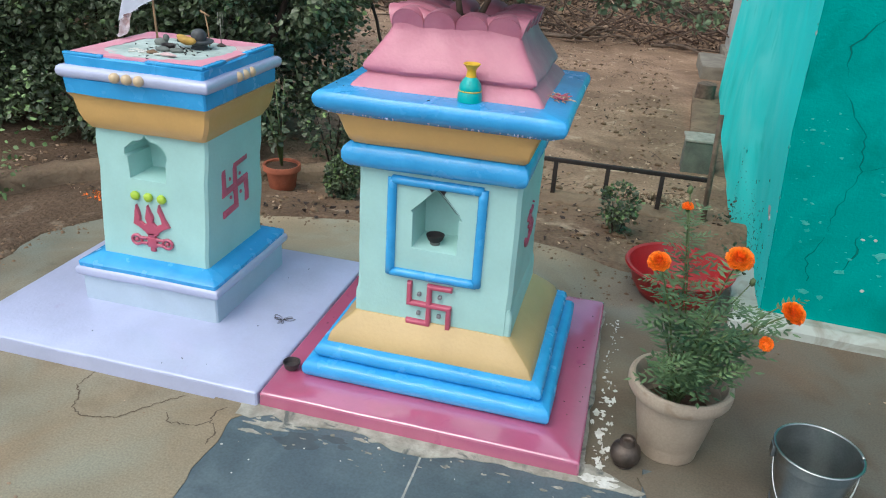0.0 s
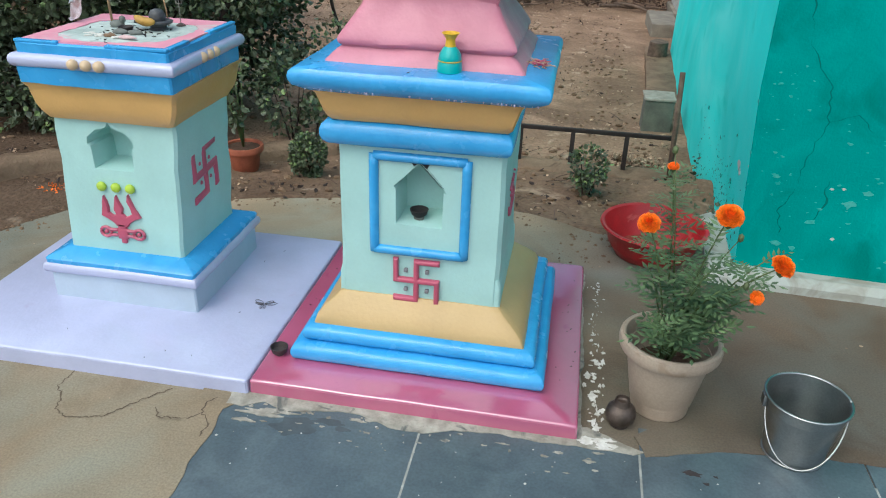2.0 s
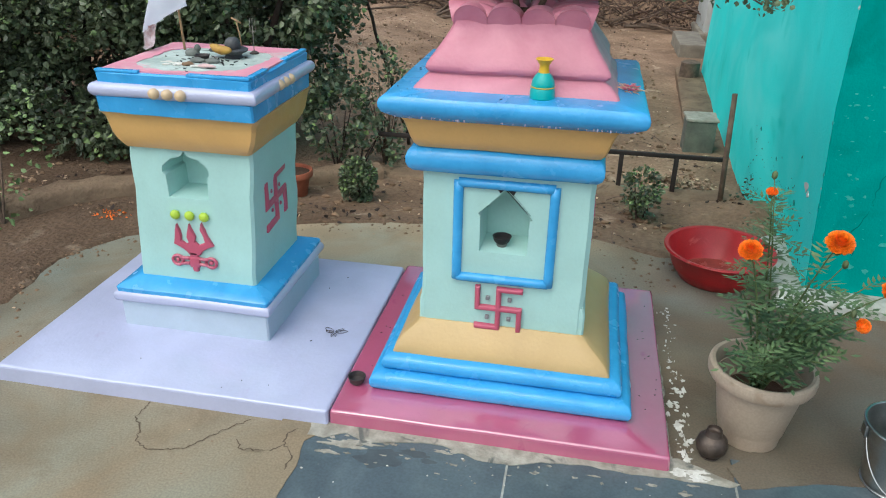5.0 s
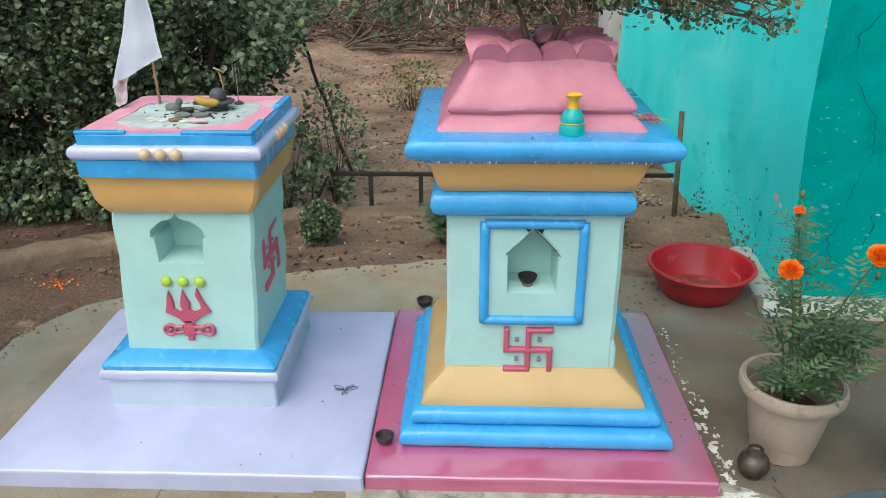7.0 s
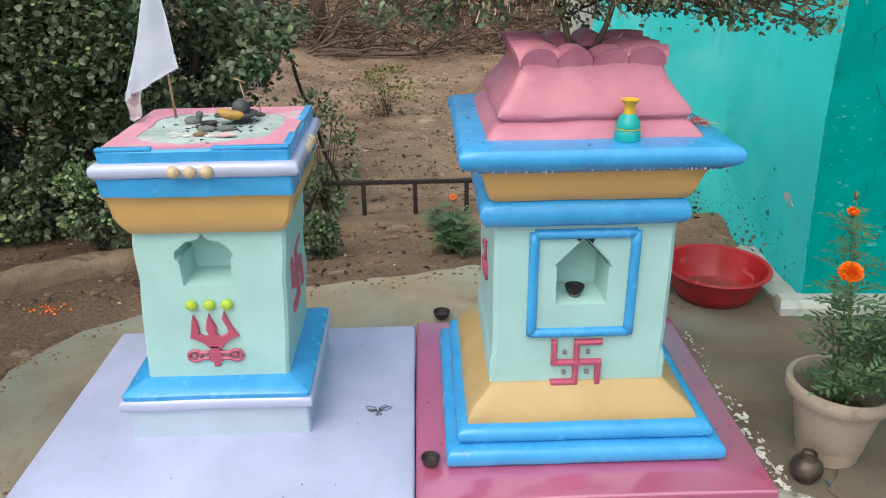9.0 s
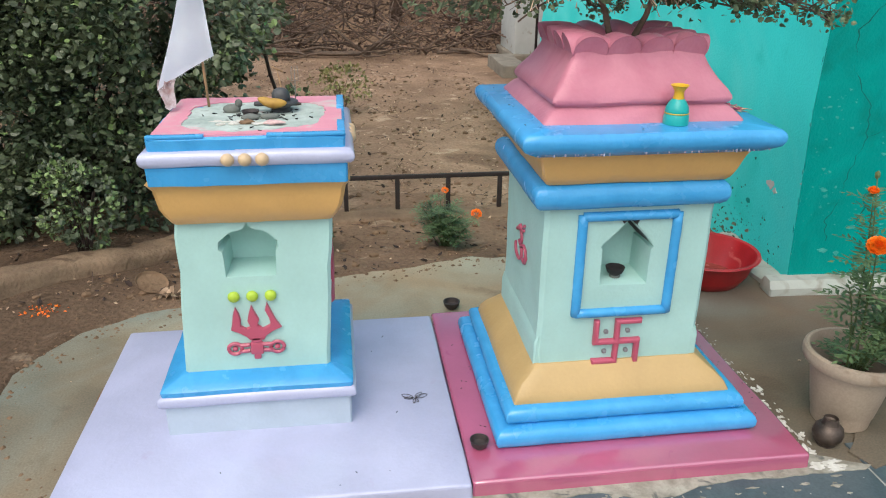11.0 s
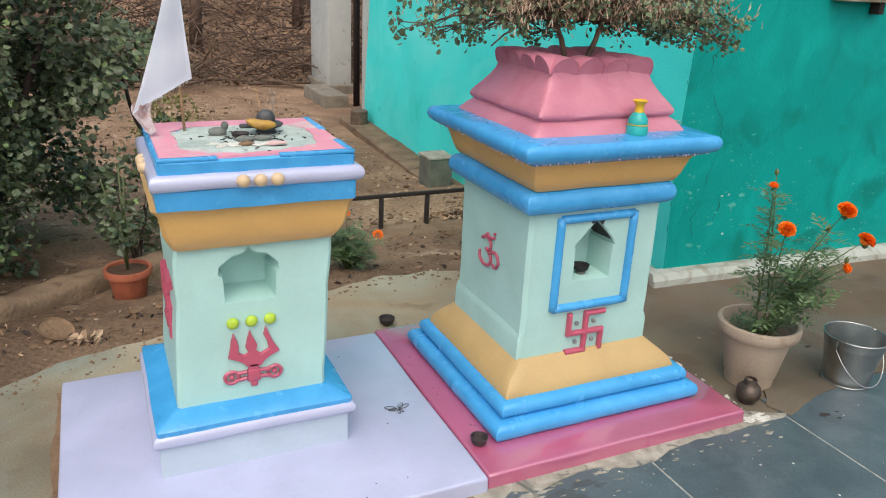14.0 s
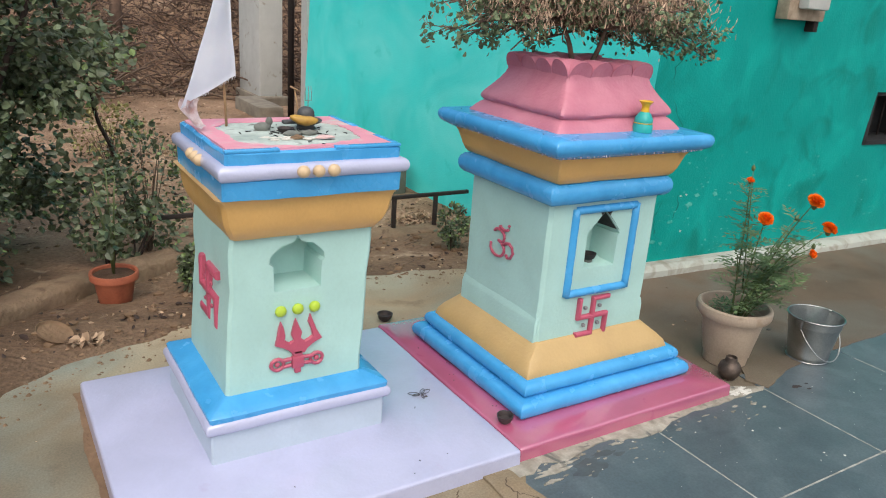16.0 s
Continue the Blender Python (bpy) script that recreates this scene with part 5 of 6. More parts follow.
idol = thing("small_idol", (-1.725, 2.50, 1.036), "small worn grey stone idol on the basin", "idol")
bm = ball(0.024, (1.3, 0.8, 0.75), at=(0, 0, 0.018), amp=0.004)
merge(bm, ball(0.013, (1, 1, 1.2), at=(0.024, 0, 0.036), amp=0.002))
merge(bm, ball(0.02, (1.7, 1, 0.3), at=(0, 0, 0.005), amp=0.002))
idol.scale = (0.9, 0.9, 0.9)
idol_mesh = part("idol_body", bm, M_STONE, idol)
stone("flat_stone", (-1.66, 2.41, 1.045), (0.030, 0.019, 0.010), M_STONE, "flat grey stone on the shrine top", 1)
stone("flat_stone", (-1.605, 2.41, 1.045), (0.029, 0.017, 0.010), M_STONE, "flat grey stone on the shrine top", 2)
stone("brick_bit", (-1.665, 2.355, 1.044), (0.024, 0.012, 0.009), M_MUD, "broken brownish brick bit on the shrine top", 3, "brick piece")
stone("shell", (-1.585, 2.33, 1.047), (0.032, 0.011, 0.007), M_PINKPULP, "pale pink shell lying near the cap edge", 4, "shell")
bowl = part("clay_bowl", lathe([(0.012, 0.0), (0.022, 0.006), (0.027, 0.018), (0.024, 0.018), (0.018, 0.008), (0.004, 0.005)], 20, close_top=True), M_BLACKCLAY)
shift(bowl, (-1.665, 2.455, 1.038))
tagged(bowl, "small soot-dark clay bowl on the shrine top", "bowl")
ash = thing("offering_remains", (0, 0, 0), "black burnt bits and white powder on the shrine top", "debris", kind="stuff")
vv, ff = [], []
for k in range(50):
    x, y = rng.gauss(-1.64, 0.07), rng.gauss(2.44, 0.06)
    tube_into(vv, ff, [(x, y, 1.041), (x + rng.uniform(-.016, .016), y + rng.uniform(-.012, .012), 1.044)], 0.0025, 0.001, 4)
raw("burnt_bits", vv, ff, M_SOOT, ash)
for k in range(9):
    ob = sheet("powder", blob_poly(rng.uniform(-1.76, -1.6), rng.uniform(2.335, 2.40), rng.uniform(.008, .03), rng.uniform(.004, .012), k + 400, rough=1.0), 1.0432 + k * 0.0001, 0.003, M_SPLASH, ash)

# turquoise and yellow toy pot on the cap
vase = thing("painted_vase", (-0.455, 2.118, 1.066), "little turquoise vase with a yellow flared neck", "vase")
vase.scale = (1.08, 1.08, 0.92)
part("lower_body", lathe([(0.030, 0.0), (0.033, 0.003), (0.033, 0.022), (0.031, 0.032), (0.0295, 0.036)], 28, close_top=True), M_TURQ, vase)
part("upper_body", lathe([(0.0295, 0.036), (0.031, 0.040), (0.029, 0.055), (0.022, 0.070), (0.014, 0.080)], 28, close_top=True), M_TURQ, vase)
part("neck", lathe([(0.0145, 0.079), (0.0125, 0.092), (0.0125, 0.102), (0.018, 0.112), (0.024, 0.120), (0.021, 0.1215), (0.011, 0.110)], 28, close_top=True), M_POTYEL, vase, "yellow flared neck")
tube("ring", [(0.0305 * math.cos(a), 0.0305 * math.sin(a), 0.037) for a in [2 * math.pi * k / 24 for k in range(25)]], 0.0018, 0.0018, M_POTYEL, vase, 5)
# dried flowers and seeds on the cap
dried = thing("dried_flowers", (-0.205, 2.28, 1.068), "withered whitish and dark red flower remains", "dried flowers", kind="stuff")
vv, ff = [], []
for k in range(30):
    a, l = rng.uniform(0, 6.28), rng.uniform(0.02, 0.045)
    p = Vector((rng.uniform(-.02, .02), rng.uniform(-.04, .04), 0.003))
    tube_into(vv, ff, [p, p + Vector((math.cos(a) * l * .6, math.sin(a) * l * .6, rng.uniform(.002, .008))), p + Vector((math.cos(a) * l, math.sin(a) * l, rng.uniform(0, .004)))], 0.0018, 0.0008, 4)
raw("white_strands", vv, ff, M_SEED, dried)
vv, ff = [], []
for k in range(12):
    a, l = rng.uniform(0, 6.28), rng.uniform(0.015, 0.035)
    p = Vector((rng.uniform(-.02, .02), rng.uniform(-.03, .04), 0.006))
    tube_into(vv, ff, [p, p + Vector((math.cos(a) * l, math.sin(a) * l, rng.uniform(0.0, .007)))], 0.003, 0.0015, 4)
raw("dark_petals", vv, ff, M_RED, dried)
seeds = thing("fallen_seeds", (0, 0, 0), "tiny dark seeds fallen on cap and platforms", "seeds", kind="stuff")
vv, ff = [], []
spots = [(rng.uniform(-0.86, -0.2), rng.uniform(2.06, 2.17), 1.066) for k in range(7)] + [(rng.uniform(-0.9, -0.84), rng.uniform(2.1, 2.7), 1.067) for k in range(5)]
spots += [(rng.uniform(-1.03, -0.95), rng.uniform(2.1, 2.9), 0.062) for k in range(9)] + [(rng.uniform(-0.06, 0.01), rng.uniform(1.95, 2.9), 0.062) for k in range(12)] + [(rng.uniform(-2.2, -1.1), rng.uniform(1.9, 2.85), 0.063) for k in range(16)]
for p in spots:
    d = Vector((rng.uniform(-.006, .006), rng.uniform(-.006, .006), 0.001))
    tube_into(vv, ff, [Vector(p), Vector(p) + d], 0.0016, 0.001, 5)
raw("seeds", vv, ff, M_SOOT, seeds)


def diya(at, r, h, material, label, tilt=0.0):
    ob = part("oil_lamp", lathe([(r * 0.45, 0.0), (r * 0.8, h * 0.35), (r, h), (r * 0.9, h * 1.02), (r * 0.72, h * 0.5), (r * 0.3, h * 0.3)], 22, close_top=True, amp=0.001), material)
    ob.location, ob.rotation_euler = at, (tilt, 0, 0)
    return tagged(ob, label, "oil lamp", "clay oil lamps")


diya((-1.005, 2.035, 0.06), 0.031, 0.032, M_BLACKCLAY, "small dark clay oil lamp on the pink platform")
diya((-0.94, 3.09, 0.002), 0.038, 0.036, M_BLACKCLAY, "soot-dark clay oil lamp on the cement behind")
diya((-0.553, 2.20, 0.565), 0.031, 0.026, M_SOOT, "black oil lamp standing in the niche", 0.0)
tagged(shift(part("niche_stone", ball(0.016, (1.2, 1, 0.8), amp=0.003), M_STONE), (-0.553, 2.20, 0.562)), "small grey stone under the niche lamp", "stone")
# dried insect-like leaf marks on the lavender platform
mk = thing("dried_leaf", (-1.182, 2.325, 0.0632), "dark grey dried leaf sprig stuck on the lavender platform", "dried leaf")
for a, l, w in [(20, 0.050, 0.020), (48, 0.042, 0.016), (150, 0.050, 0.020), (175, 0.036, 0.014), (262, 0.032, 0.008), (295, 0.030, 0.008)]:
    ca, sa = math.cos(radians(a)), math.sin(radians(a))
    pts = [(0.004, 0), (l * 0.3, w * 0.42), (l * 0.6, w * 0.5), (l * 0.88, w * 0.3), (l, 0), (l * 0.88, -w * 0.3), (l * 0.6, -w * 0.5), (l * 0.3, -w * 0.42), (0.004, 0)]
    tube("leaflet", [(x * ca - y * sa, x * sa + y * ca, 0.001) for x, y in pts], 0.0013, 0.0011, M_BLACKCLAY, mk, 4)

# ---- vessels on the cement ----
lota = thing("water_pot", (0.162, 1.99, 0.0), "small dark round metal water pot with a narrow neck", "water pot")
lota.scale = (0.82, 0.82, 0.86)
part("belly", lathe([(0.026, 0.004), (0.040, 0.012), (0.056, 0.034), (0.0595, 0.054), (0.053, 0.078), (0.036, 0.094), (0.025, 0.098)], 30, close_top=True, amp=0.001), M_LOTA, lota)
part("neck", lathe([(0.036, 0.090), (0.031, 0.102), (0.028, 0.118), (0.026, 0.119), (0.025, 0.106), (0.019, 0.100)], 30, close_top=True), M_LOTA, lota)
part("ring_foot", lathe([(0.036, 0.0), (0.038, 0.004), (0.03, 0.010)], 24, close_top=True), M_LOTA, lota)

bk = thing("bucket", (0.688, 1.966, 0.004), "dull stainless steel bucket with a wire handle", "bucket")
part("body", lathe([(0.084, 0.0), (0.088, 0.004), (0.090, 0.02), (0.092, 0.030), (0.0905, 0.034), (0.112, 0.170), (0.1145, 0.174), (0.1145, 0.180), (0.120, 0.212), (0.1175, 0.212), (0.087, 0.02), (0.084, 0.012), (0.02, 0.010)], 48, close_top=True), M_STEEL, bk)
tube("rim", [(0.121 * math.cos(a), 0.121 * math.sin(a), 0.2125) for a in [2 * math.pi * k / 48 for k in range(49)]], 0.0042, 0.0042, M_STEEL, bk, 8)
tube("foot_ring", [(0.088 * math.cos(a), 0.088 * math.sin(a), 0.006) for a in [2 * math.pi * k / 40 for k in range(41)]], 0.004, 0.004, M_STEEL, bk, 6)
h = []
for k in range(21):
    a = math.pi * k / 20
    c, s = math.cos(a), math.sin(a)
    h.append((0.124 * c * math.cos(2.7) - s * 0.128 * -math.sin(2.7) * 0 + 0.135 * s * math.sin(0.2) * -1.0, -0.118 * s - 0.01 + 0.02 * c, 0.190 - 0.15 * s))
tube("handle", h, 0.0028, 0.0028, M_STEEL, bk, 6)
for sx in (-1, 1):
    part("ear", box(sx * 0.121 - 0.006, sx * 0.121 + 0.006, -0.016, 0.016, 0.170, 0.208, bevel=0.003), M_STEEL, bk)

tub = thing("plastic_tub", (0.335, 3.265, 0.0), "wide shallow red plastic tub with a little dirty water", "tub")
part("body", lathe([(0.15, 0.0), (0.165, 0.006), (0.20, 0.06), (0.228, 0.14), (0.240, 0.148), (0.243, 0.142), (0.246, 0.146), (0.242, 0.154), (0.226, 0.150), (0.196, 0.064), (0.160, 0.012), (0.05, 0.010)], 56, close_top=True), M_REDTUB, tub)
M_TUBDIRT = surface("tub_sediment", lin(150, 72, 62), lin(120, 52, 46), rough=0.25, scale=12, fine=60, bump=0.2, stain=lin(110, 90, 76), stain_scale=14, stain_at=0.58)
part("water", lathe([(0.168, 0.0165), (0.168, 0.0175), (0.02, 0.0175)], 40, close_top=True), M_TUBDIRT, tub, "thin muddy water")

pot = thing("flower_pot", (0.295, 2.118, 0.0), "large beige plastic flower pot with a thick rolled rim", "flower pot")
part("body", lathe([(0.090, 0.0), (0.096, 0.004), (0.101, 0.045), (0.105, 0.048), (0.105, 0.056), (0.107, 0.060), (0.138, 0.225), (0.134, 0.225), (0.1275, 0.20), (0.1295, 0.197), (0.1235, 0.18), (0.1255, 0.177), (0.108, 0.1), (0.02, 0.09)], 52, close_top=True), M_POT, pot)
part("rim", lathe([(0.138, 0.224), (0.158, 0.228), (0.165, 0.240), (0.167, 0.258), (0.164, 0.272), (0.156, 0.278), (0.147, 0.276), (0.141, 0.262), (0.136, 0.225)], 52, close_bottom=False), M_POT, pot, "thick rolled pot rim")
part("soil", lathe([(0.113, 0.13), (0.1185, 0.158), (0.09, 0.166), (0.04, 0.164), (0.01, 0.166)], 30, close_top=True, amp=0.006), M_POTSOIL, pot, "dry potting soil")

pot.scale = (0.975, 0.975, 1.0)

# ---- marigold ----
def leaflet(v, f, base, d, side, l, w):
    k = len(v)
    n = d.cross(side).normalized()
    v += [base, base + d * l * 0.4 + side * w + n * 0.1 * w, base + d * l, base + d * l * 0.4 - side * w + n * 0.1 * w]
    f += [(k, k + 1, k + 2), (k, k + 2, k + 3)]


def pinnate(v, f, base, direction, length, r, pairs=6, droop=0.5):
    """A feathery leaf: a stalk with pairs of narrow leaflets."""
    p, d = Vector(base), Vector(direction).normalized()
    up = Vector((0, 0, 1))
    for i in range(pairs):
        side = d.cross(up).normalized()
        if side.length < 0.1:
            side = Vector((1, 0, 0))
        nrm = side.cross(d)
        k = math.sin(math.pi * (i + 1.2) / (pairs + 1.6))
        for s in (-1, 1):
            dd = (d * 0.55 + side * s * 0.85 + nrm * r.uniform(-0.15, 0.25)).normalized()
            leaflet(v, f, p, dd, dd.cross(nrm).normalized(), length * 0.42 * k + 0.006, length * 0.047 + 0.0014)
        p = p + d * length / pairs
        d = (d - up * droop * 0.16).normalized()
    leaflet(v, f, p, d, d.cross(up).normalized(), length * 0.25, length * 0.05 + 0.002)


def flower_head(name, at, r, parent, tilt, material=None, petals=150):
    v, f = [], []
    q = Euler((tilt[0], tilt[1], 0)).to_matrix()
    for k in range(petals):
        t = (k + 0.5) / petals
        a = k * 2.39996
        th = 1.75 * math.sqrt(t)
        d = Vector((math.sin(th) * math.cos(a), math.sin(th) * math.sin(a), math.cos(th) * 0.85))
        base = d * r * 0.45
        tip = d * r * rng.uniform(0.9, 1.1)
        s = d.cross(Vector((0, 0, 1)))
        s = s.normalized() if s.length > 0.05 else Vector((1, 0, 0))
        w = r * 0.2
        i = len(v)
        cup = d.cross(s) * r * 0.14
        for p in (base, tip - s * w - cup, tip + d * r * 0.06, tip + s * w - cup):
            v.append(q @ p + Vector(at))
        f += [(i, i + 1, i + 2), (i, i + 2, i + 3)]
    return raw(name, v, f, material or M_ORANGE, parent, "round orange marigold bloom")


mg = thing("marigold_plant", (0.283, 2.092, 0.238), "bushy marigold with feathery leaves and orange blooms", "marigold")
O = Vector((0.283, 2.092, 0.238))
blooms = [((0.146, 1.962, 0.728), 0.029), ((0.335, 1.887, 0.803), 0.033), ((0.497, 1.898, 0.670), 0.031), ((0.459, 1.92, 0.556), 0.019), ((0.204, 2.105, 0.848), 0.016)]
r2 = random.Random(21)


def feather(at, direction, length, pairs):
    lv_v, lv_f = [], []
    pinnate(lv_v, lv_f, at, direction, length, r2, pairs)
    raw("leaf", lv_v, lv_f, M_MARI, mg)


tips = [Vector(b[0]) - O for b in blooms] + [Vector((r2.uniform(-0.17, 0.24), r2.uniform(-0.22, 0.08), r2.uniform(0.12, 0.40))) for k in range(9)]
for i, tip in enumerate(tips):
    b0 = Vector((r2.uniform(-0.02, 0.02), r2.uniform(-0.01, 0.03), -0.075))
    mid = b0.lerp(tip, 0.5) + Vector((-tip.x * 0.16, -tip.y * 0.16, 0.07))
    pts = []
    for k in range(9):
        t = k / 8
        pts.append(b0 * (1 - t) ** 2 + mid * 2 * t * (1 - t) + tip * t * t)
    tube("stem", pts, 0.0042, 0.0018, M_STEM, mg, 5)
    count, lo, top = (13, 0.35, 0.86) if i < 4 else (30, 0.42, 0.97) if i == 4 else (9, 0.35, 1.0)
    for k in range(count):
        t = lo + (top - lo) * (k + r2.random()) / count
        p = b0 * (1 - t) ** 2 + mid * 2 * t * (1 - t) + tip * t * t
        a = k * 2.4 + r2.uniform(-0.6, 0.6)
        feather(p, (math.cos(a), math.sin(a), r2.uniform(0.0, 0.75)), r2.uniform(0.075, 0.125) * (1.0 if t < 0.8 else 0.75), 5)
for k in range(9):
    a = r2.uniform(0, 6.28)
    feather((0.015 * math.cos(a), 0.01 + 0.015 * math.sin(a), r2.uniform(-0.04, 0.06)), (math.cos(a), math.sin(a), r2.uniform(0.2, 0.8)), r2.uniform(0.08, 0.12), 5)
for (c, r), tl in zip(blooms, [(0.5, -0.2), (0.45, 0.1), (0.3, 0.5), (0.9, 0.4), (0.2, 0)]):
    flower_head("bloom", Vector(c) - O, r, mg, tl, petals=280 if r > 0.025 else 110)
    part("flower_core", ball(r * 0.72, (1, 1, 0.8), at=Vector(c) - O, sub=2), M_ORANGE, mg)
    part("calyx", lathe([(0.003, -r * 1.0), (r * 0.35, -r * 0.75), (r * 0.42, -r * 0.25)], 10, close_top=True), M_STEM, mg).location = Vector(c) - O
for p in [(0.40, 1.99, 0.70), (0.20, 2.10, 0.90), (0.42, 1.90, 0.60)]:
    part("bud", ball(0.009, (1, 1, 1.6), at=Vector(p) - O, sub=1), M_STEM, mg, "closed green bud")
    tube("bud_stalk", [Vector((0.0, 0.0, 0.12)), (Vector(p) - O) * 0.6 + Vector((0, 0, 0.06)), Vector(p) - O], 0.003, 0.0015, M_STEM, mg, 5)


# ---- foliage builders ----
def leaf_mesh(name, pts, sizes, material, parent, r, outward=None, label="", fold=0.25, slim=0.45):
    """Many small ovate leaves, each folded along its rib."""
    v, f = [], []
    for p, s, o in zip(pts, sizes, outward or [None] * len(pts)):
        d = Vector((r.gauss(0, 1), r.gauss(0, 1), r.gauss(-0.25, 0.8)))
        if o is not None:
            d = d * 0.6 + o * 0.8
        d.normalize()
        side = d.cross(Vector((r.gauss(0, 1), r.gauss(0, 1), r.gauss(0, 1) + 1.2))).normalized()
        n = d.cross(side)
        k = len(v)
        w = s * slim * r.uniform(0.8, 1.2)
        a, b = side * w + n * w * fold, -side * w + n * w * fold
        v += [p, p + d * s * 0.28 + a * 0.85, p + d * s * 0.66 + a * 0.8, p + d * s - n * s * 0.08, p + d * s * 0.66 + b * 0.8, p + d * s * 0.28 + b * 0.85]
        f += [(k, k + 1, k + 2, k + 3), (k, k + 3, k + 4, k + 5)]
    return raw(name, v, f, material, parent, label)


def shell_points(blobs, n, r, jitter=0.25, thresh=-0.12, freq=2.0, deep=0.45):
    """Points near the outside of a union of ellipsoids, thinned by noise so that gaps show."""
    pts, outs = [], []
    vol = [b[1][0] * b[1][1] + b[1][0] * b[1][2] for b in blobs]
    while len(pts) < n:
        c, s = r.choices(blobs, vol)[0]
        d = Vector((r.gauss(0, 1), r.gauss(0, 1), r.gauss(0, 1))).normalized()
        k = 1 + r.gauss(0, 0.06) - deep * r.random() ** 2.2
        p = Vector((c[0] + d.x * s[0] * k, c[1] + d.y * s[1] * k, c[2] + d.z * s[2] * k))
        if p.z < 0.02 or noise.noise(p * freq) < thresh:
            continue
        p += noise.noise_vector(p * 3.1) * jitter * 0.4
        pts.append(p)
        outs.append(d)
    return pts, outs


def bush(name, at, blobs, n, size, material, label, category, seed, trunks=3, light=0, thresh=-0.12, freq=2.0, trunk_r=0.02, bark=None, slim=0.45, group=""):
    r = random.Random(seed)
    ob = thing(name, at, label, category, group)
    pts, outs = shell_points(blobs, n, r, jitter=size * 2, thresh=thresh, freq=freq)
    leaf_mesh("crown", pts, [size * r.uniform(0.6, 1.3) for p in pts], material, ob, r, outs, slim=slim)
    if light:
        pts, outs = shell_points(blobs, light, r, jitter=size * 2, thresh=0.0, freq=freq, deep=0.12)
        leaf_mesh("young_leaves", pts, [size * r.uniform(0.5, 1.1) for p in pts], M_LEAF_LT, ob, r, outs, "lighter young leaves", slim=slim)
    v, f = [], []
    for k in range(trunks):
        c, s = r.choice(blobs)
        b = Vector((c[0] * 0.55 + r.uniform(-.1, .1) * s[0], c[1] * 0.55 + r.uniform(-.1, .1) * s[1], -0.05))
        e = Vector((c[0] + r.uniform(-.6, .6) * s[0], c[1] + r.uniform(-.6, .6) * s[1], c[2] + r.uniform(-.2, .7) * s[2]))
        m = b.lerp(e, 0.5) + Vector((r.uniform(-.1, .1), r.uniform(-.1, .1), 0.05)) * s[0]
        pts = [b * (1 - t) ** 2 + m * 2 * t * (1 - t) + e * t * t for t in [q / 7 for q in range(8)]]
        tube_into(v, f, pts, trunk_r, trunk_r * 0.3, 6)
    raw("trunk", v, f, bark or M_DARKBARK, ob, "branching woody stems", smooth=True)
    return ob


# ---- tulsi plant in the planter ----
tl = thing("tulsi_plant", (-0.537, 2.405, 1.285), "dry tulsi plant with brown seed spikes and small green leaves", "tulsi")
r3 = random.Random(33)
ends = []
for k, (bx, by, lx, ly) in enumerate([(-0.03, 0.0, -0.05, 0.02), (0.035, -0.02, 0.05, -0.01)]):
    b0 = Vector((bx, by, -0.02))
    p1 = b0 + Vector((lx, ly, 0.145))
    tube("main_stem", [b0, b0.lerp(p1, 0.5) + Vector((0.008, 0, 0)), p1], 0.0105, 0.008, M_TWIG, tl, 8)
    for j in range(34):
        a = (j + r3.random()) * 6.283 / 21
        reach = r3.uniform(0.16, 0.52)
        if 5.0 < a < 6.2:
            reach *= 0.8
        if j > 20:
            a, reach = (r3.uniform(-0.1, 0.75), r3.uniform(0.46, 0.70)) if j % 3 else (r3.uniform(2.5, 3.5), r3.uniform(0.42, 0.62))
        top = r3.uniform(0.05, 0.27) if reach < 0.36 else r3.uniform(-0.11, 0.10)
        if math.sin(a) < 0.2 and math.cos(a) > -0.45 and j < 21:
            top = max(top, r3.uniform(0.05, 0.12))
        e = p1 + Vector((math.cos(a) * reach + 0.03 - 0.5 * lx, math.sin(a) * reach * 0.92 + 0.06, top))
        bv, bf = [], []
        m = p1.lerp(e, 0.5) + Vector((0, 0, r3.uniform(0.03, 0.10)))
        pts = [p1 * (1 - t) ** 2 + m * 2 * t * (1 - t) + e * t * t + Vector((r3.uniform(-.007, .007), r3.uniform(-.007, .007), r3.uniform(-.006, .006))) for t in [q / 8 for q in range(9)]]
        tube_into(bv, bf, pts, 0.006, 0.0028, 5)
        for q in range(11):
            t = r3.uniform(0.25, 1.0)
            s0 = pts[int(t * 8)]
            aa = a + r3.uniform(-1.5, 1.5)
            l = r3.uniform(0.04, 0.12)
            s1 = s0 + Vector((math.cos(aa) * l, math.sin(aa) * l, r3.uniform(-0.05, 0.08)))
            mid = s0.lerp(s1, 0.5) + Vector((r3.uniform(-.012, .012), r3.uniform(-.012, .012), r3.uniform(-.015, .015)))
            tube_into(bv, bf, [s0, mid, s1], 0.0028, 0.0013, 4)
            for w in range(2):
                g = mid.lerp(s1, r3.random())
                b2 = aa + r3.uniform(-1.3, 1.3)
                tube_into(bv, bf, [g, g + Vector((math.cos(b2) * 0.03, math.sin(b2) * 0.03, r3.uniform(-0.02, 0.03)))], 0.0015, 0.0008, 3)
            ends.append((s1, aa))
        raw("branch", bv, bf, M_TWIG, tl, smooth=True)
sv, sf = [], []
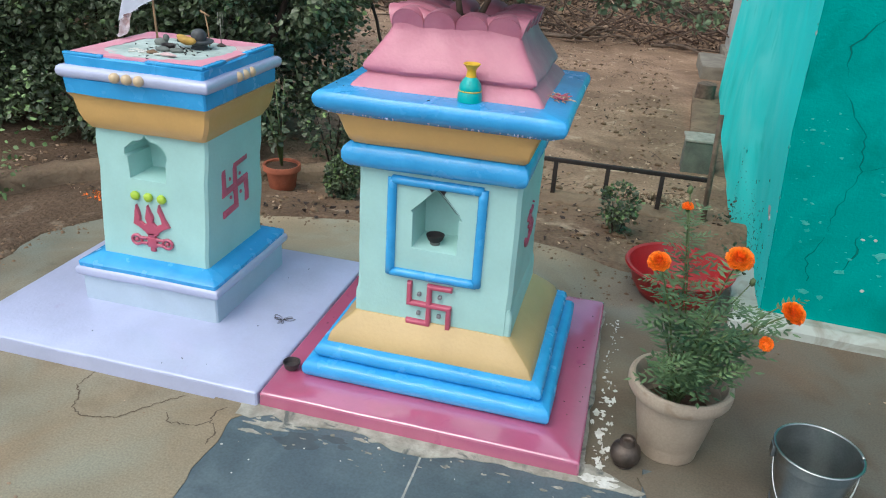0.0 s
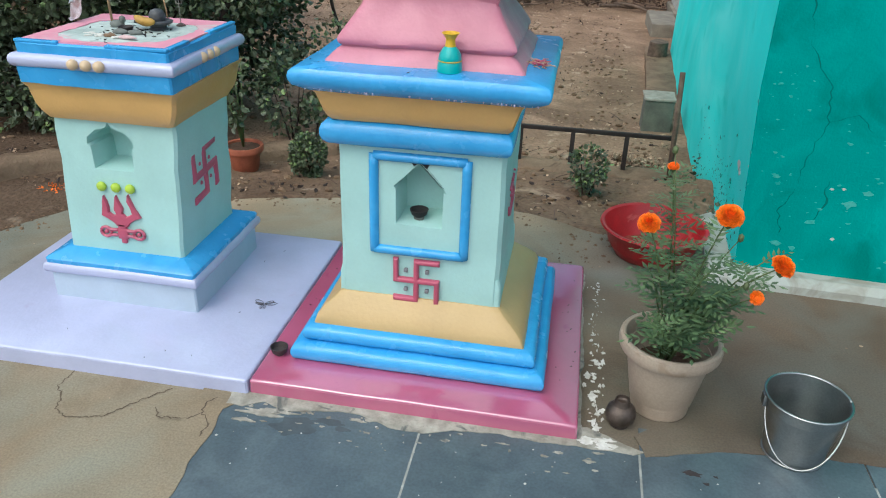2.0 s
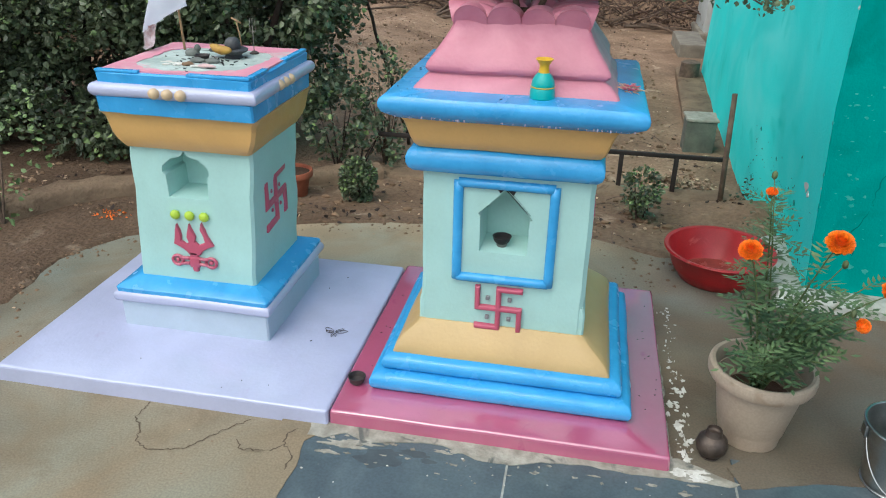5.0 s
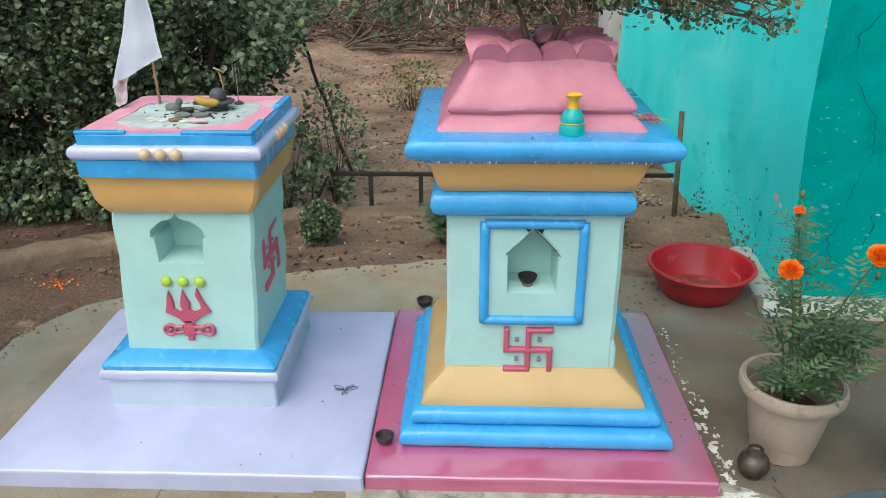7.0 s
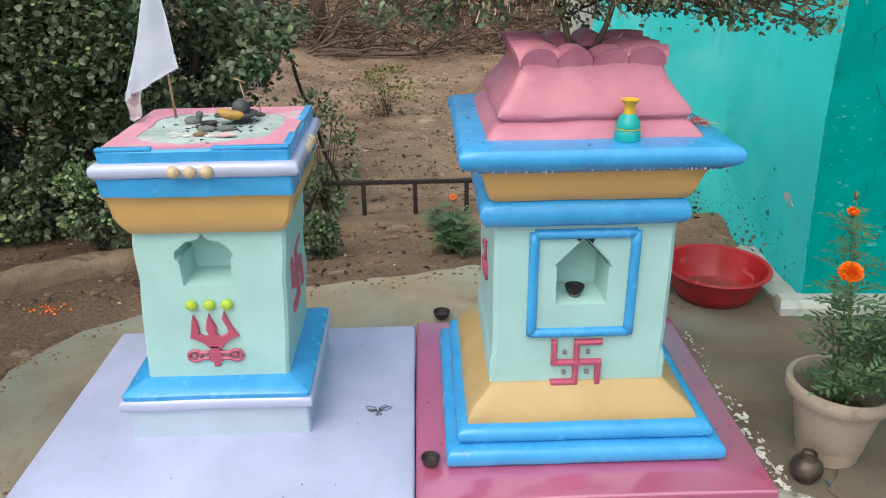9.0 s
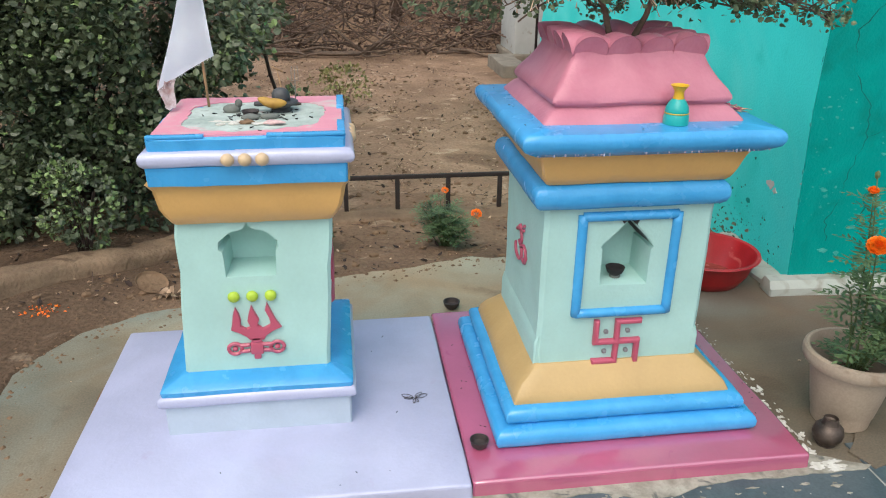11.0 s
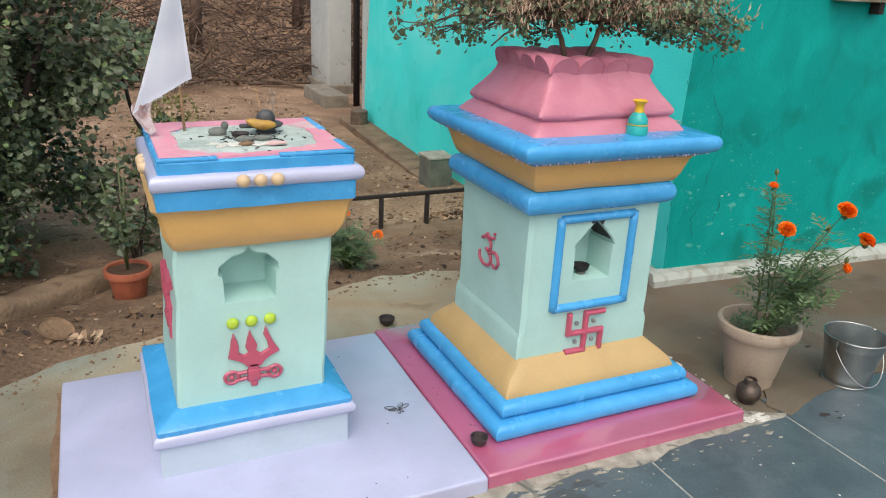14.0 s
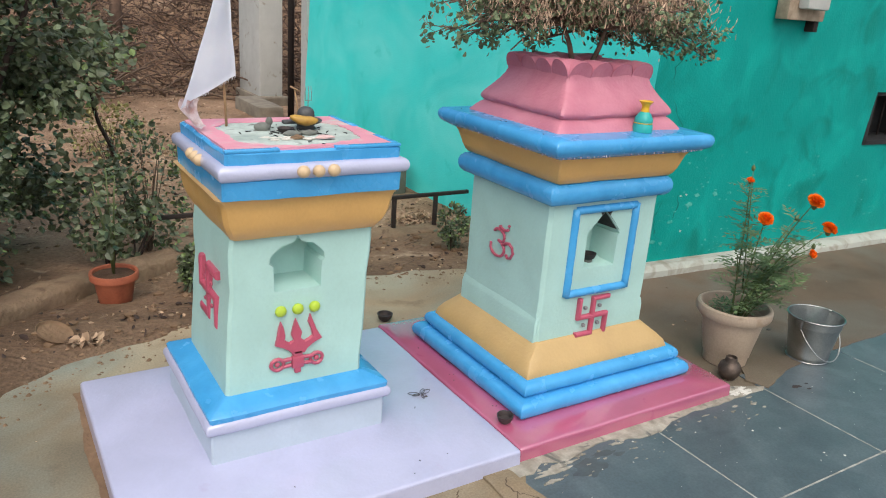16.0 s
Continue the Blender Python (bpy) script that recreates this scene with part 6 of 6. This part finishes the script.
for e, aa in ends:
    out = math.hypot(e.x, e.y)
    if e.z < 0.095:
        continue
    for q in range(22 if out < 0.42 else 8):
        p = e + Vector((r3.gauss(0, 0.030), r3.gauss(0, 0.030), r3.gauss(0.025, 0.03)))
        h = r3.uniform(0.012, 0.034)
        d = Vector((r3.gauss(0, 0.55), r3.gauss(0, 0.55), 1)).normalized()
        tube_into(sv, sf, [p, p + d * h * 0.5, p + d * h], 0.0019, 0.0009, 4)
raw("seed_spray", sv, sf, M_SEED, tl, "dry brown seed spikes")["kind"] = "stuff"
pts, outs = [], []
for e, aa in ends:
    out = math.hypot(e.x, e.y)
    if e.z < 0.075 and (out < 0.28 or e.y < -0.05 and -0.2 < e.x < 0.36):
        continue
    for q in range(7 if out < 0.36 else 16):
        pts.append(e + Vector((r3.gauss(0, 0.016), r3.gauss(0, 0.016), r3.gauss(-0.006, 0.015))))
        outs.append(Vector((math.cos(aa) * 0.5, math.sin(aa) * 0.5, -0.5)))
leaf_mesh("foliage", pts, [r3.uniform(0.011, 0.024) for p in pts], M_LEAF_TULSI, tl, r3, outs, "small dull green leaves")["kind"] = "stuff"

# ---- garden ----
def gz(x, y):
    return ground_z(x, y)


# iron railing on the kerb
rail = thing("railing", (-0.5, 4.65, -0.085), "low rusty dark iron railing of square bars", "railing")
part("top_rail", box(-1.14, 1.04, -0.013, 0.013, 0.198, 0.224, bevel=0.003), M_IRON, rail)
for x in (-1.385, -1.06, -0.735, -0.40, -0.07, 0.265):
    part("post", box(x + 0.5 - 0.014, x + 0.5 + 0.014, -0.012, 0.012, -0.10, 0.199, bevel=0.002), M_IRON, rail)
# pipe leaning against the house, cement block and stump
tagged(tube("pipe_post", [(0.545, 4.53, -0.2), (0.53, 4.535, 0.2), (0.515, 4.54, 0.56)], 0.017, 0.016, M_BARK, None, 10), "grey-brown leaning wooden post by the railing end", "post")
blk = thing("cement_block", (0.56, 5.92, -0.22), "mossy grey cement block with a pale capped top", "block")
part("body", box(-0.11, 0.11, -0.11, 0.11, -0.06, 0.264, bevel=0.01, amp=0.006), M_PLASTERBLOCK, blk)
part("top_slab", box(-0.12, 0.12, -0.12, 0.12, 0.262, 0.284, bevel=0.006, amp=0.006), M_PALECEM, blk, "pale cement top")
stump = part("tree_stump", lathe([(0.12, -0.05), (0.11, 0.03), (0.10, 0.12), (0.105, 0.22), (0.09, 0.225), (0.01, 0.223)], 22, close_top=True, amp=0.012), M_BARK)
stump.location = (0.76, 8.6, -0.27)
tagged(stump, "short weathered tree stump on the ledge", "stump")

# big dark hedge
HB = [((0, 0, 0.75), (1.0, 0.75, 0.8)), ((0.55, -0.1, 1.35), (0.75, 0.7, 0.65)), ((-0.9, -0.2, 1.1), (1.1, 0.8, 1.0)), ((-0.2, 0.2, 1.9), (1.2, 0.9, 0.8)), ((-1.9, -0.5, 1.0), (1.1, 0.9, 1.1)), ((-1.5, -0.3, 2.1), (1.3, 0.9, 0.8)), ((0.2, 0.3, 0.6), (0.8, 0.6, 0.55)), ((0.3, -0.35, 0.32), (0.6, 0.32, 0.36)), ((-0.6, -0.55, 0.34), (0.7, 0.4, 0.38))]
bush("hedge", (-3.0, 4.95, -0.09), HB, 72000, 0.043, M_LEAF, "tall dense dark green hedge shrub beside the bed", "hedge", 5, trunks=16, light=5500, thresh=-0.10, freq=2.4, trunk_r=0.035)
HB2 = [((0, 0, 0.9), (0.9, 0.8, 1.0)), ((-0.7, 0.3, 1.3), (1.0, 0.9, 1.2)), ((0.3, 0.4, 1.8), (0.9, 0.8, 0.8)), ((-0.3, -0.9, 0.7), (0.6, 0.6, 0.7))]
bush("hedge", (-4.85, 4.6, -0.05), HB2, 34000, 0.044, M_LEAF, "dense dark green garden shrub with shaded hollow", "hedge", 6, trunks=10, light=1500, thresh=-0.10, freq=2.4, trunk_r=0.04)
HB3 = [((0, 0, 0.9), (1.3, 0.9, 1.1)), ((-1.2, 0.2, 1.2), (1.3, 0.9, 1.4)), ((-2.6, 0, 1.2), (1.5, 1.0, 1.4))]
bush("hedge", (-4.6, 8.2, -0.2), HB3, 16000, 0.075, M_LEAF, "dark green shrubs growing in front of the dry brushwood", "hedge", 7, trunks=8, light=800, thresh=-0.05, freq=1.8, trunk_r=0.04)
# plants beside the bed
bush("clipped_shrub", (-1.58, 3.95, -0.075), [((0, 0, 0.135), (0.098, 0.098, 0.125))], 1300, 0.024, M_LEAF, "small rounded dark green shrub in the bed", "shrub", 8, trunks=4, light=200, thresh=-0.3, freq=8, trunk_r=0.007)
bush("clipped_shrub", (0.03, 4.05, -0.085), [((0, 0, 0.20), (0.10, 0.095, 0.11)), ((0.02, 0, 0.12), (0.07, 0.07, 0.08))], 480, 0.026, M_LEAF, "small rounded grey-green shrub on a bare stem", "shrub", 9, trunks=3, light=160, thresh=-0.25, freq=8, trunk_r=0.008)
bush("leafy_shrub", (-1.92, 4.6, -0.11), [((0, 0, 0.35), (0.2, 0.18, 0.3)), ((0.22, 0.05, 0.18), (0.2, 0.16, 0.18))], 560, 0.038, M_LEAF, "broad-leaved green shrub behind the terracotta pot", "shrub", 10, trunks=8, light=60, thresh=-0.25, freq=5, trunk_r=0.008, slim=0.5)
bush("leafy_shrub", (-2.72, 3.92, 0.02), [((0, 0, 0.22), (0.18, 0.16, 0.2)), ((-0.1, 0.1, 0.3), (0.14, 0.14, 0.16))], 800, 0.03, M_LEAF, "small green shrub growing at the mud kerb", "shrub", 11, trunks=16, light=500, thresh=-0.25, freq=6, trunk_r=0.006)
bush("dry_shrub", (-1.41, 8.15, -0.28), [((0, 0, 0.26), (0.34, 0.30, 0.24)), ((0.06, 0, 0.40), (0.22, 0.2, 0.14))], 560, 0.036, M_LEAF_DRY, "sparse yellowish shrub on the bare ground", "shrub", 12, trunks=16, thresh=-0.2, freq=5, trunk_r=0.006, bark=M_BRUSH)
bush("twiggy_shrub", (-1.66, 4.85, -0.14), [((0, 0, 0.4), (0.22, 0.2, 0.4))], 520, 0.032, M_LEAF, "thin twiggy shrub with few leaves", "shrub", 13, trunks=14, light=220, thresh=-0.2, freq=5, trunk_r=0.006, bark=M_BARK)
bush("twiggy_shrub", (-3.2, 3.05, -0.01), [((0, 0, 0.45), (0.25, 0.25, 0.42))], 240, 0.03, M_LEAF_LT, "thin bare-stemmed sapling beside the kerb", "shrub", 14, trunks=7, thresh=-0.2, freq=5, trunk_r=0.008, bark=M_BARK)


def small_marigold(at, size, seed, flowers, label):
    r = random.Random(seed)
    ob = thing("marigold_bush", at, label, "marigold", "bed marigolds")
    v, f = [], []
    for k in range(26):
        a, rr = r.uniform(0, 6.28), size * r.uniform(0.2, 1.0)
        tip = Vector((math.cos(a) * rr, math.sin(a) * rr, size * r.uniform(0.5, 1.9)))
        pts = [Vector((0, 0, -0.02)), tip * 0.5 + Vector((0, 0, size * 0.15)), tip]
        tube("stem", pts, 0.004, 0.002, M_STEM, ob, 4)
        for q in range(7):
            p = pts[1].lerp(tip, r.random())
            b = r.uniform(0, 6.28)
            pinnate(v, f, p, (math.cos(b), math.sin(b), r.uniform(0, 0.6)), r.uniform(0.06, 0.10), r, 5)
    raw("foliage", v, f, M_MARI, ob)
    for c, rad in flowers:
        flower_head("bloom", c, rad, ob, (0.5, 0.1), petals=60)
        tube("flower_stalk", [(c[0] * 0.4, c[1] * 0.4, c[2] * 0.3), (c[0], c[1], c[2] - rad * 0.3)], 0.003, 0.002, M_STEM, ob, 5)
    return ob


small_marigold((-0.85, 3.96, -0.075), 0.15, 40, [((0.0, 0.02, 0.33), 0.020), ((0.17, -0.02, 0.20), 0.030)], "leafy marigold bush with small orange blooms in the bed")

# terracotta pot with a large-leaved plant
tp = thing("terracotta_pot", (-1.99, 3.98, -0.08), "small terracotta flower pot with a banded rim", "flower pot")
part("body", lathe([(0.075, 0.0), (0.078, 0.004), (0.098, 0.125), (0.092, 0.125), (0.02, 0.11)], 30, close_top=True), M_TERRA, tp)
part("rim", lathe([(0.098, 0.120), (0.114, 0.122), (0.116, 0.152), (0.112, 0.158), (0.100, 0.155), (0.097, 0.125)], 30, close_bottom=False), M_TERRA, tp)
part("soil", lathe([(0.099, 0.128), (0.098, 0.140), (0.02, 0.142)], 20, close_top=True, amp=0.004), M_POTSOIL, tp)
pp = thing("potted_plant", (-1.99, 3.98, 0.06), "tall thin green plant growing in the terracotta pot", "potted plant")
r5 = random.Random(51)
pts, outs = [], []
for k in range(6):
    a = r5.uniform(0, 6.28)
    e = Vector((math.cos(a) * r5.uniform(0.04, 0.2), math.sin(a) * r5.uniform(0.04, 0.16), r5.uniform(0.28, 0.58)))
    tube("stem", [(0, 0, 0), e * 0.5 + Vector((0, 0, 0.05)), e], 0.006, 0.003, M_STEM, pp, 5)
    for q in range(15):
        p = (e * 0.3 + Vector((0, 0, 0.03))).lerp(e, r5.random())
        b = r5.uniform(0, 6.28)
        pts.append(p + Vector((math.cos(b), math.sin(b), 0.1)) * 0.02)
        outs.append(Vector((math.cos(b), math.sin(b), r5.uniform(-0.5, 0.2))))
leaf_mesh("leaves", pts, [r5.uniform(0.03, 0.055) for p in pts], M_LEAF, pp, r5, outs, "green oval leaves", slim=0.45)

# leaning thin dark branch beside the hedge
stk = thing("leaning_branch", (-1.62, 5.4, -0.2), "thin dark leaning branch rising from the ground", "branch")
pts = []
for k in range(15):
    t = k / 14
    pts.append((-0.42 * t ** 1.1 + 0.012 * math.sin(t * 21), -0.12 * t + 0.01 * math.sin(t * 16), 1.5 * t))
tube("stem", pts, 0.015, 0.010, M_DARKBARK, stk, 7)
for k in (5, 8, 10, 12):
    p = Vector(pts[k])
    tube("twig", [p, p + Vector((rng.uniform(-.08, .08), rng.uniform(-.05, .05), rng.uniform(-.06, .04)))], 0.006, 0.002, M_DARKBARK, stk, 5)

# weeds along the foot of the side wall
wd = thing("wall_weeds", (0, 0, 0), "small green weeds along the foot of the house wall", "weeds", kind="stuff")
r8 = random.Random(81)
pts = []
for k in range(260):
    y = r8.uniform(3.45, 4.75)
    x = 0.655 + 0.05 * (y - 3.13) - abs(r8.gauss(0, 0.05))
    if noise.noise((x * 5, y * 5, 3)) > -0.1:
        pts.append(Vector((x, y, gz(x, y) + 0.16 * r8.random() ** 2 + 0.01)))
leaf_mesh("weeds", pts, [r8.uniform(0.014, 0.032) for p in pts], M_LEAF, wd, r8, [Vector((-0.5, 0, 0.5)) for p in pts])

# plate, rubbish and petals on the soil
pl = part("steel_plate", lathe([(0.05, 0.0), (0.068, 0.004), (0.076, 0.016), (0.074, 0.017), (0.066, 0.007), (0.02, 0.004)], 28, close_top=True), M_MUD)
pl.location, pl.rotation_euler = (-2.31, 3.46, 0.02), (0.25, 0.35, 0)
tagged(pl, "dusty round leaf plate lying on the soil", "plate")
rb = thing("rubbish_heap", (-2.2, 3.36, 0.0), "small heap of torn dry plate scraps", "rubbish", kind="stuff")
leaf_mesh("scraps", [Vector((rng.gauss(0, 0.04), rng.gauss(0, 0.025), 0.008 + 0.01 * rng.random())) for k in range(26)], [rng.uniform(0.02, 0.05) for k in range(26)], M_LITTER, rb, rng, [Vector((rng.uniform(-1, 1), rng.uniform(-1, 1), 0.05)) for k in range(26)])
pe = thing("scattered_petals", (-2.74, 3.27, 0.0), "orange marigold petals scattered on the soil", "petals", kind="stuff")
leaf_mesh("petals", [Vector((rng.gauss(0, 0.045), rng.gauss(0, 0.035), 0.004 + 0.012 * rng.random())) for k in range(60)], [rng.uniform(0.008, 0.017) for k in range(60)], M_ORANGE, pe, rng, [Vector((rng.uniform(-1, 1), rng.uniform(-1, 1), 0.1)) for k in range(60)])

# leaf litter, clods and pebbles on the soil
def scatter(n, zone, r):
    out = []
    while len(out) < n:
        x, y = r.uniform(zone[0], zone[1]), r.uniform(zone[2], zone[3])
        if inside(x, y, APRON) or (x > 0.45 and y > 5.6) or x > 0.66 and y > 3:
            continue
        if noise.noise((x * 1.6, y * 1.6, 8)) + r.uniform(-0.5, 0.5) < -0.1:
            continue
        out.append((x, y))
    return out


r6 = random.Random(61)
lit = thing("leaf_litter", (0, 0, 0), "dry fallen leaves scattered over the soil", "leaf litter", kind="stuff")
pts = [Vector((x, y, gz(x, y) + 0.006)) for x, y in scatter(800, (-3.6, 0.7, 3.2, 6.0), r6) + scatter(4200, (-4.5, 0.8, 5.5, 13.0), r6) + [(r6.gauss(0.42, 0.1), r6.gauss(4.95, 0.1)) for k in range(160)]]
leaf_mesh("litter", pts, [r6.uniform(0.010, 0.028) if p.y < 5.0 else r6.uniform(0.012, 0.042) for p in pts], M_LITTER, lit, r6, [Vector((r6.uniform(-1, 1), r6.uniform(-1, 1), r6.uniform(-0.05, 0.35))) * 3 for p in pts], slim=0.3)
tw = thing("dark_litter", (0, 0, 0), "dark rotted leaves and short twigs strewn on the soil", "leaf litter", kind="stuff")
pts = [Vector((x, y, gz(x, y) + 0.005)) for x, y in scatter(850, (-4.5, 0.8, 4.7, 12.5), r6) + scatter(400, (-3.4, 0.7, 3.3, 4.7), r6)]
leaf_mesh("rotted_leaves", pts, [r6.uniform(0.012, 0.045) for p in pts], M_DARKBARK, tw, r6, [Vector((r6.uniform(-1, 1), r6.uniform(-1, 1), r6.uniform(-0.05, 0.3))) * 3 for p in pts], slim=0.28)
v, f = [], []
for x, y in scatter(420, (-4.2, 0.7, 3.4, 11.5), r6):
    a, l = r6.uniform(0, 6.28), r6.uniform(0.03, 0.16)
    p = Vector((x, y, gz(x, y) + 0.006))
    q = p + Vector((math.cos(a) * l, math.sin(a) * l, r6.uniform(0, 0.03)))
    tube_into(v, f, [p, p.lerp(q, 0.5) + Vector((0, 0, 0.006)), q], 0.0028, 0.0014, 4)
raw("twigs", v, f, M_BRUSH, tw)
heap = thing("leaf_heap", (0.30, 4.88, -0.12), "small heap of dry fallen leaves beside the railing end", "leaf heap", kind="stuff")
pts = []
for k in range(420):
    x, y = r6.gauss(0, 0.13), r6.gauss(0, 0.10)
    pts.append(Vector((x, y, gz(0.30 + x, 4.88 + y) + 0.125 + 0.055 * r6.random() * math.exp(-(x * x / 0.02 + y * y / 0.015)))))
leaf_mesh("leaves", pts, [r6.uniform(0.02, 0.05) for p in pts], M_LITTER, heap, r6, [Vector((r6.uniform(-1, 1), r6.uniform(-1, 1), r6.uniform(-0.05, 0.5))) * 3 for p in pts], slim=0.32)
cl = thing("soil_clods", (0, 0, 0), "crumbly soil clods and pebbles", "clods", kind="stuff")
v, f = [], []
ico = bmesh.new()
bmesh.ops.create_icosphere(ico, subdivisions=1, radius=1)
iv = [q.co.copy() for q in ico.verts]
ifc = [[q.index for q in fc.verts] for fc in ico.faces]
ico.free()
for x, y in scatter(500, (-3.6, 0.7, 3.3, 5.2), r6) + scatter(700, (-4, 0.8, 5.0, 10.5), r6):
    s = r6.choice((0.004, 0.006, 0.009, 0.014, 0.02)) * r6.uniform(0.7, 1.3)
    k = len(v)
    c = Vector((x, y, gz(x, y) + s * 0.3))
    for q in iv:
        v.append(c + Vector((q.x * s * 1.3, q.y * s, q.z * s * 0.7)) * r6.uniform(0.8, 1.15))
    f += [tuple(i + k for i in t) for t in ifc]
raw("clods", v, f, M_MUD, cl)
grit = thing("grit_specks", (0, 0, 0), "pale grit and small bits lying on the cement", "grit", kind="stuff")
v, f = [], []
for n in range(160):
    x, y = r6.uniform(-2.6, 1.8), r6.uniform(1.0, 3.4)
    if -2.3 < x < 0.05 and 1.84 < y < 2.97 or not inside(x, y, APRON) or (x > -1.2 and y < 1.86):
        continue
    s = r6.choice((0.002, 0.003, 0.005))
    k = len(v)
    for q in iv:
        v.append(Vector((x, y, s * 0.3)) + Vector((q.x * s * 1.6, q.y * s, q.z * s * 0.5)))
    f += [tuple(i + k for i in t) for t in ifc]
raw("grit", v, f, M_LITTER, grit)
ln = thing("fallen_leaf", (0.80, 2.25, 0.001), "single dry dark leaf on the cement", "leaf")
sheet("blade", [(-0.02, 0), (-0.008, 0.009), (0.01, 0.007), (0.022, 0), (0.008, -0.008), (-0.01, -0.007)], 0.003, 0.002, M_BLACKCLAY, ln)
for i, (x, y, s) in enumerate([(0.37, 1.80, 0.022), (0.41, 1.765, 0.008), (0.44, 1.80, 0.006)]):
    tagged(sheet("tar_spot", blob_poly(x, y, s, s * 0.6, i + 700, rough=0.9), 0.0075 + i * 0.0002, 0.003, M_BLACKCLAY), "small dark wet spot on the slate tile", "stain")

# brushwood bank at the back
br = thing("brushwood", (0, 0, 0), "tangled wall of dry brown branches and thorn brush", "brushwood", kind="stuff")
r7 = random.Random(71)
v, f = [], []
for n in range(2800):
    x = r7.uniform(-9.5, 4.5)
    y = r7.uniform(12.4, 16.5)
    z = gz(x, y) + r7.uniform(-0.05, 0.5 + 0.5 * (y - 12.4) / 4)
    a, l = r7.uniform(0, 6.28), r7.uniform(0.35, 1.5)
    d = Vector((math.cos(a), math.sin(a) * 0.7, r7.uniform(-0.3, 0.8))).normalized()
    p = Vector((x, y, z))
    pts = [p]
    for k in range(5):
        d = (d + Vector((r7.uniform(-.4, .4), r7.uniform(-.4, .4), r7.uniform(-.45, .3)))).normalized()
        p = p + d * l / 5
        p.z = max(p.z, gz(p.x, p.y))
        pts.append(p)
    r0 = r7.choice((0.004, 0.006, 0.008, 0.012, 0.018))
    tube_into(v, f, pts, r0, r0 * 0.4, 4)
raw("sticks", v, f, M_BRUSH, br, smooth=True)
v, f = [], []
for n in range(60):
    x = r7.uniform(-6.0, 0.4)
    p = Vector((x, r7.uniform(12.0, 13.0), -0.25))
    d = Vector((r7.uniform(-1, 1), r7.uniform(-0.5, 0.3), r7.uniform(0, 0.25))).normalized()
    pts = [p]
    for k in range(7):
        d = (d + Vector((r7.uniform(-.35, .35), r7.uniform(-.3, .3), r7.uniform(-.25, .3)))).normalized()
        p = p + d * 0.16
        p.z = max(p.z, gz(p.x, p.y) + 0.02)
        pts.append(p)
    r0 = r7.choice((0.014, 0.016, 0.022, 0.028))
    tube_into(v, f, pts, r0, r0 * 0.5, 6)
raw("branches", v, f, M_BARK, br, smooth=True)
pts = [Vector((r7.uniform(-9, 4), r7.uniform(12.4, 16.5), 0)) for k in range(11000)]
for p in pts:
    p.z = gz(p.x, p.y) + r7.uniform(0.0, 1.0) * r7.random()
leaf_mesh("dead_leaves", pts, [r7.uniform(0.03, 0.07) for p in pts], M_BRUSH, br, r7)
log = thing("fallen_log", (-2.5, 12.4, -0.25), "grey fallen trunk lying before the brushwood", "log")
tube("trunk", [(-0.7, 0, 0.0), (-0.3, 0.05, 0.03), (0.3, -0.02, 0.02), (1.0, -0.1, -0.02), (1.6, -0.25, 0.0)], 0.06, 0.03, M_BARK, log, 9)
tube("limb", [(-0.2, 0.04, 0.03), (0.1, 0.1, 0.25), (0.25, 0.3, 0.5), (0.6, 0.4, 0.62)], 0.035, 0.015, M_BARK, log, 7)
tube("limb", [(0.5, -0.04, 0.02), (0.8, -0.2, 0.1), (1.1, -0.3, 0.08)], 0.025, 0.012, M_BARK, log, 7)
for i, (x, y, h) in enumerate([(-2.7, 13.3, 3.0), (-0.35, 14.2, 3.2), (1.6, 14.8, 3.0)]):
    t = thing("dead_tree", (x, y, gz(x, y) - 0.05), "bare grey-brown dead tree trunk amid the brushwood", "tree", "dead trees")
    tube("trunk", [(0, 0, 0), (0.04, 0, h * 0.3), (-0.03, 0.05, h * 0.7), (0.05, 0, h)], 0.12, 0.05, M_BRUSH, t, 9)
    for k in range(5):
        z = h * r7.uniform(0.15, 0.8)
        a = r7.uniform(0, 6.28)
        tube("limb", [(0, 0, z), (math.cos(a) * 0.3, math.sin(a) * 0.3, z + 0.2), (math.cos(a) * 0.7, math.sin(a) * 0.6, z + r7.uniform(0, 0.6))], 0.035, 0.01, M_BRUSH, t, 6)
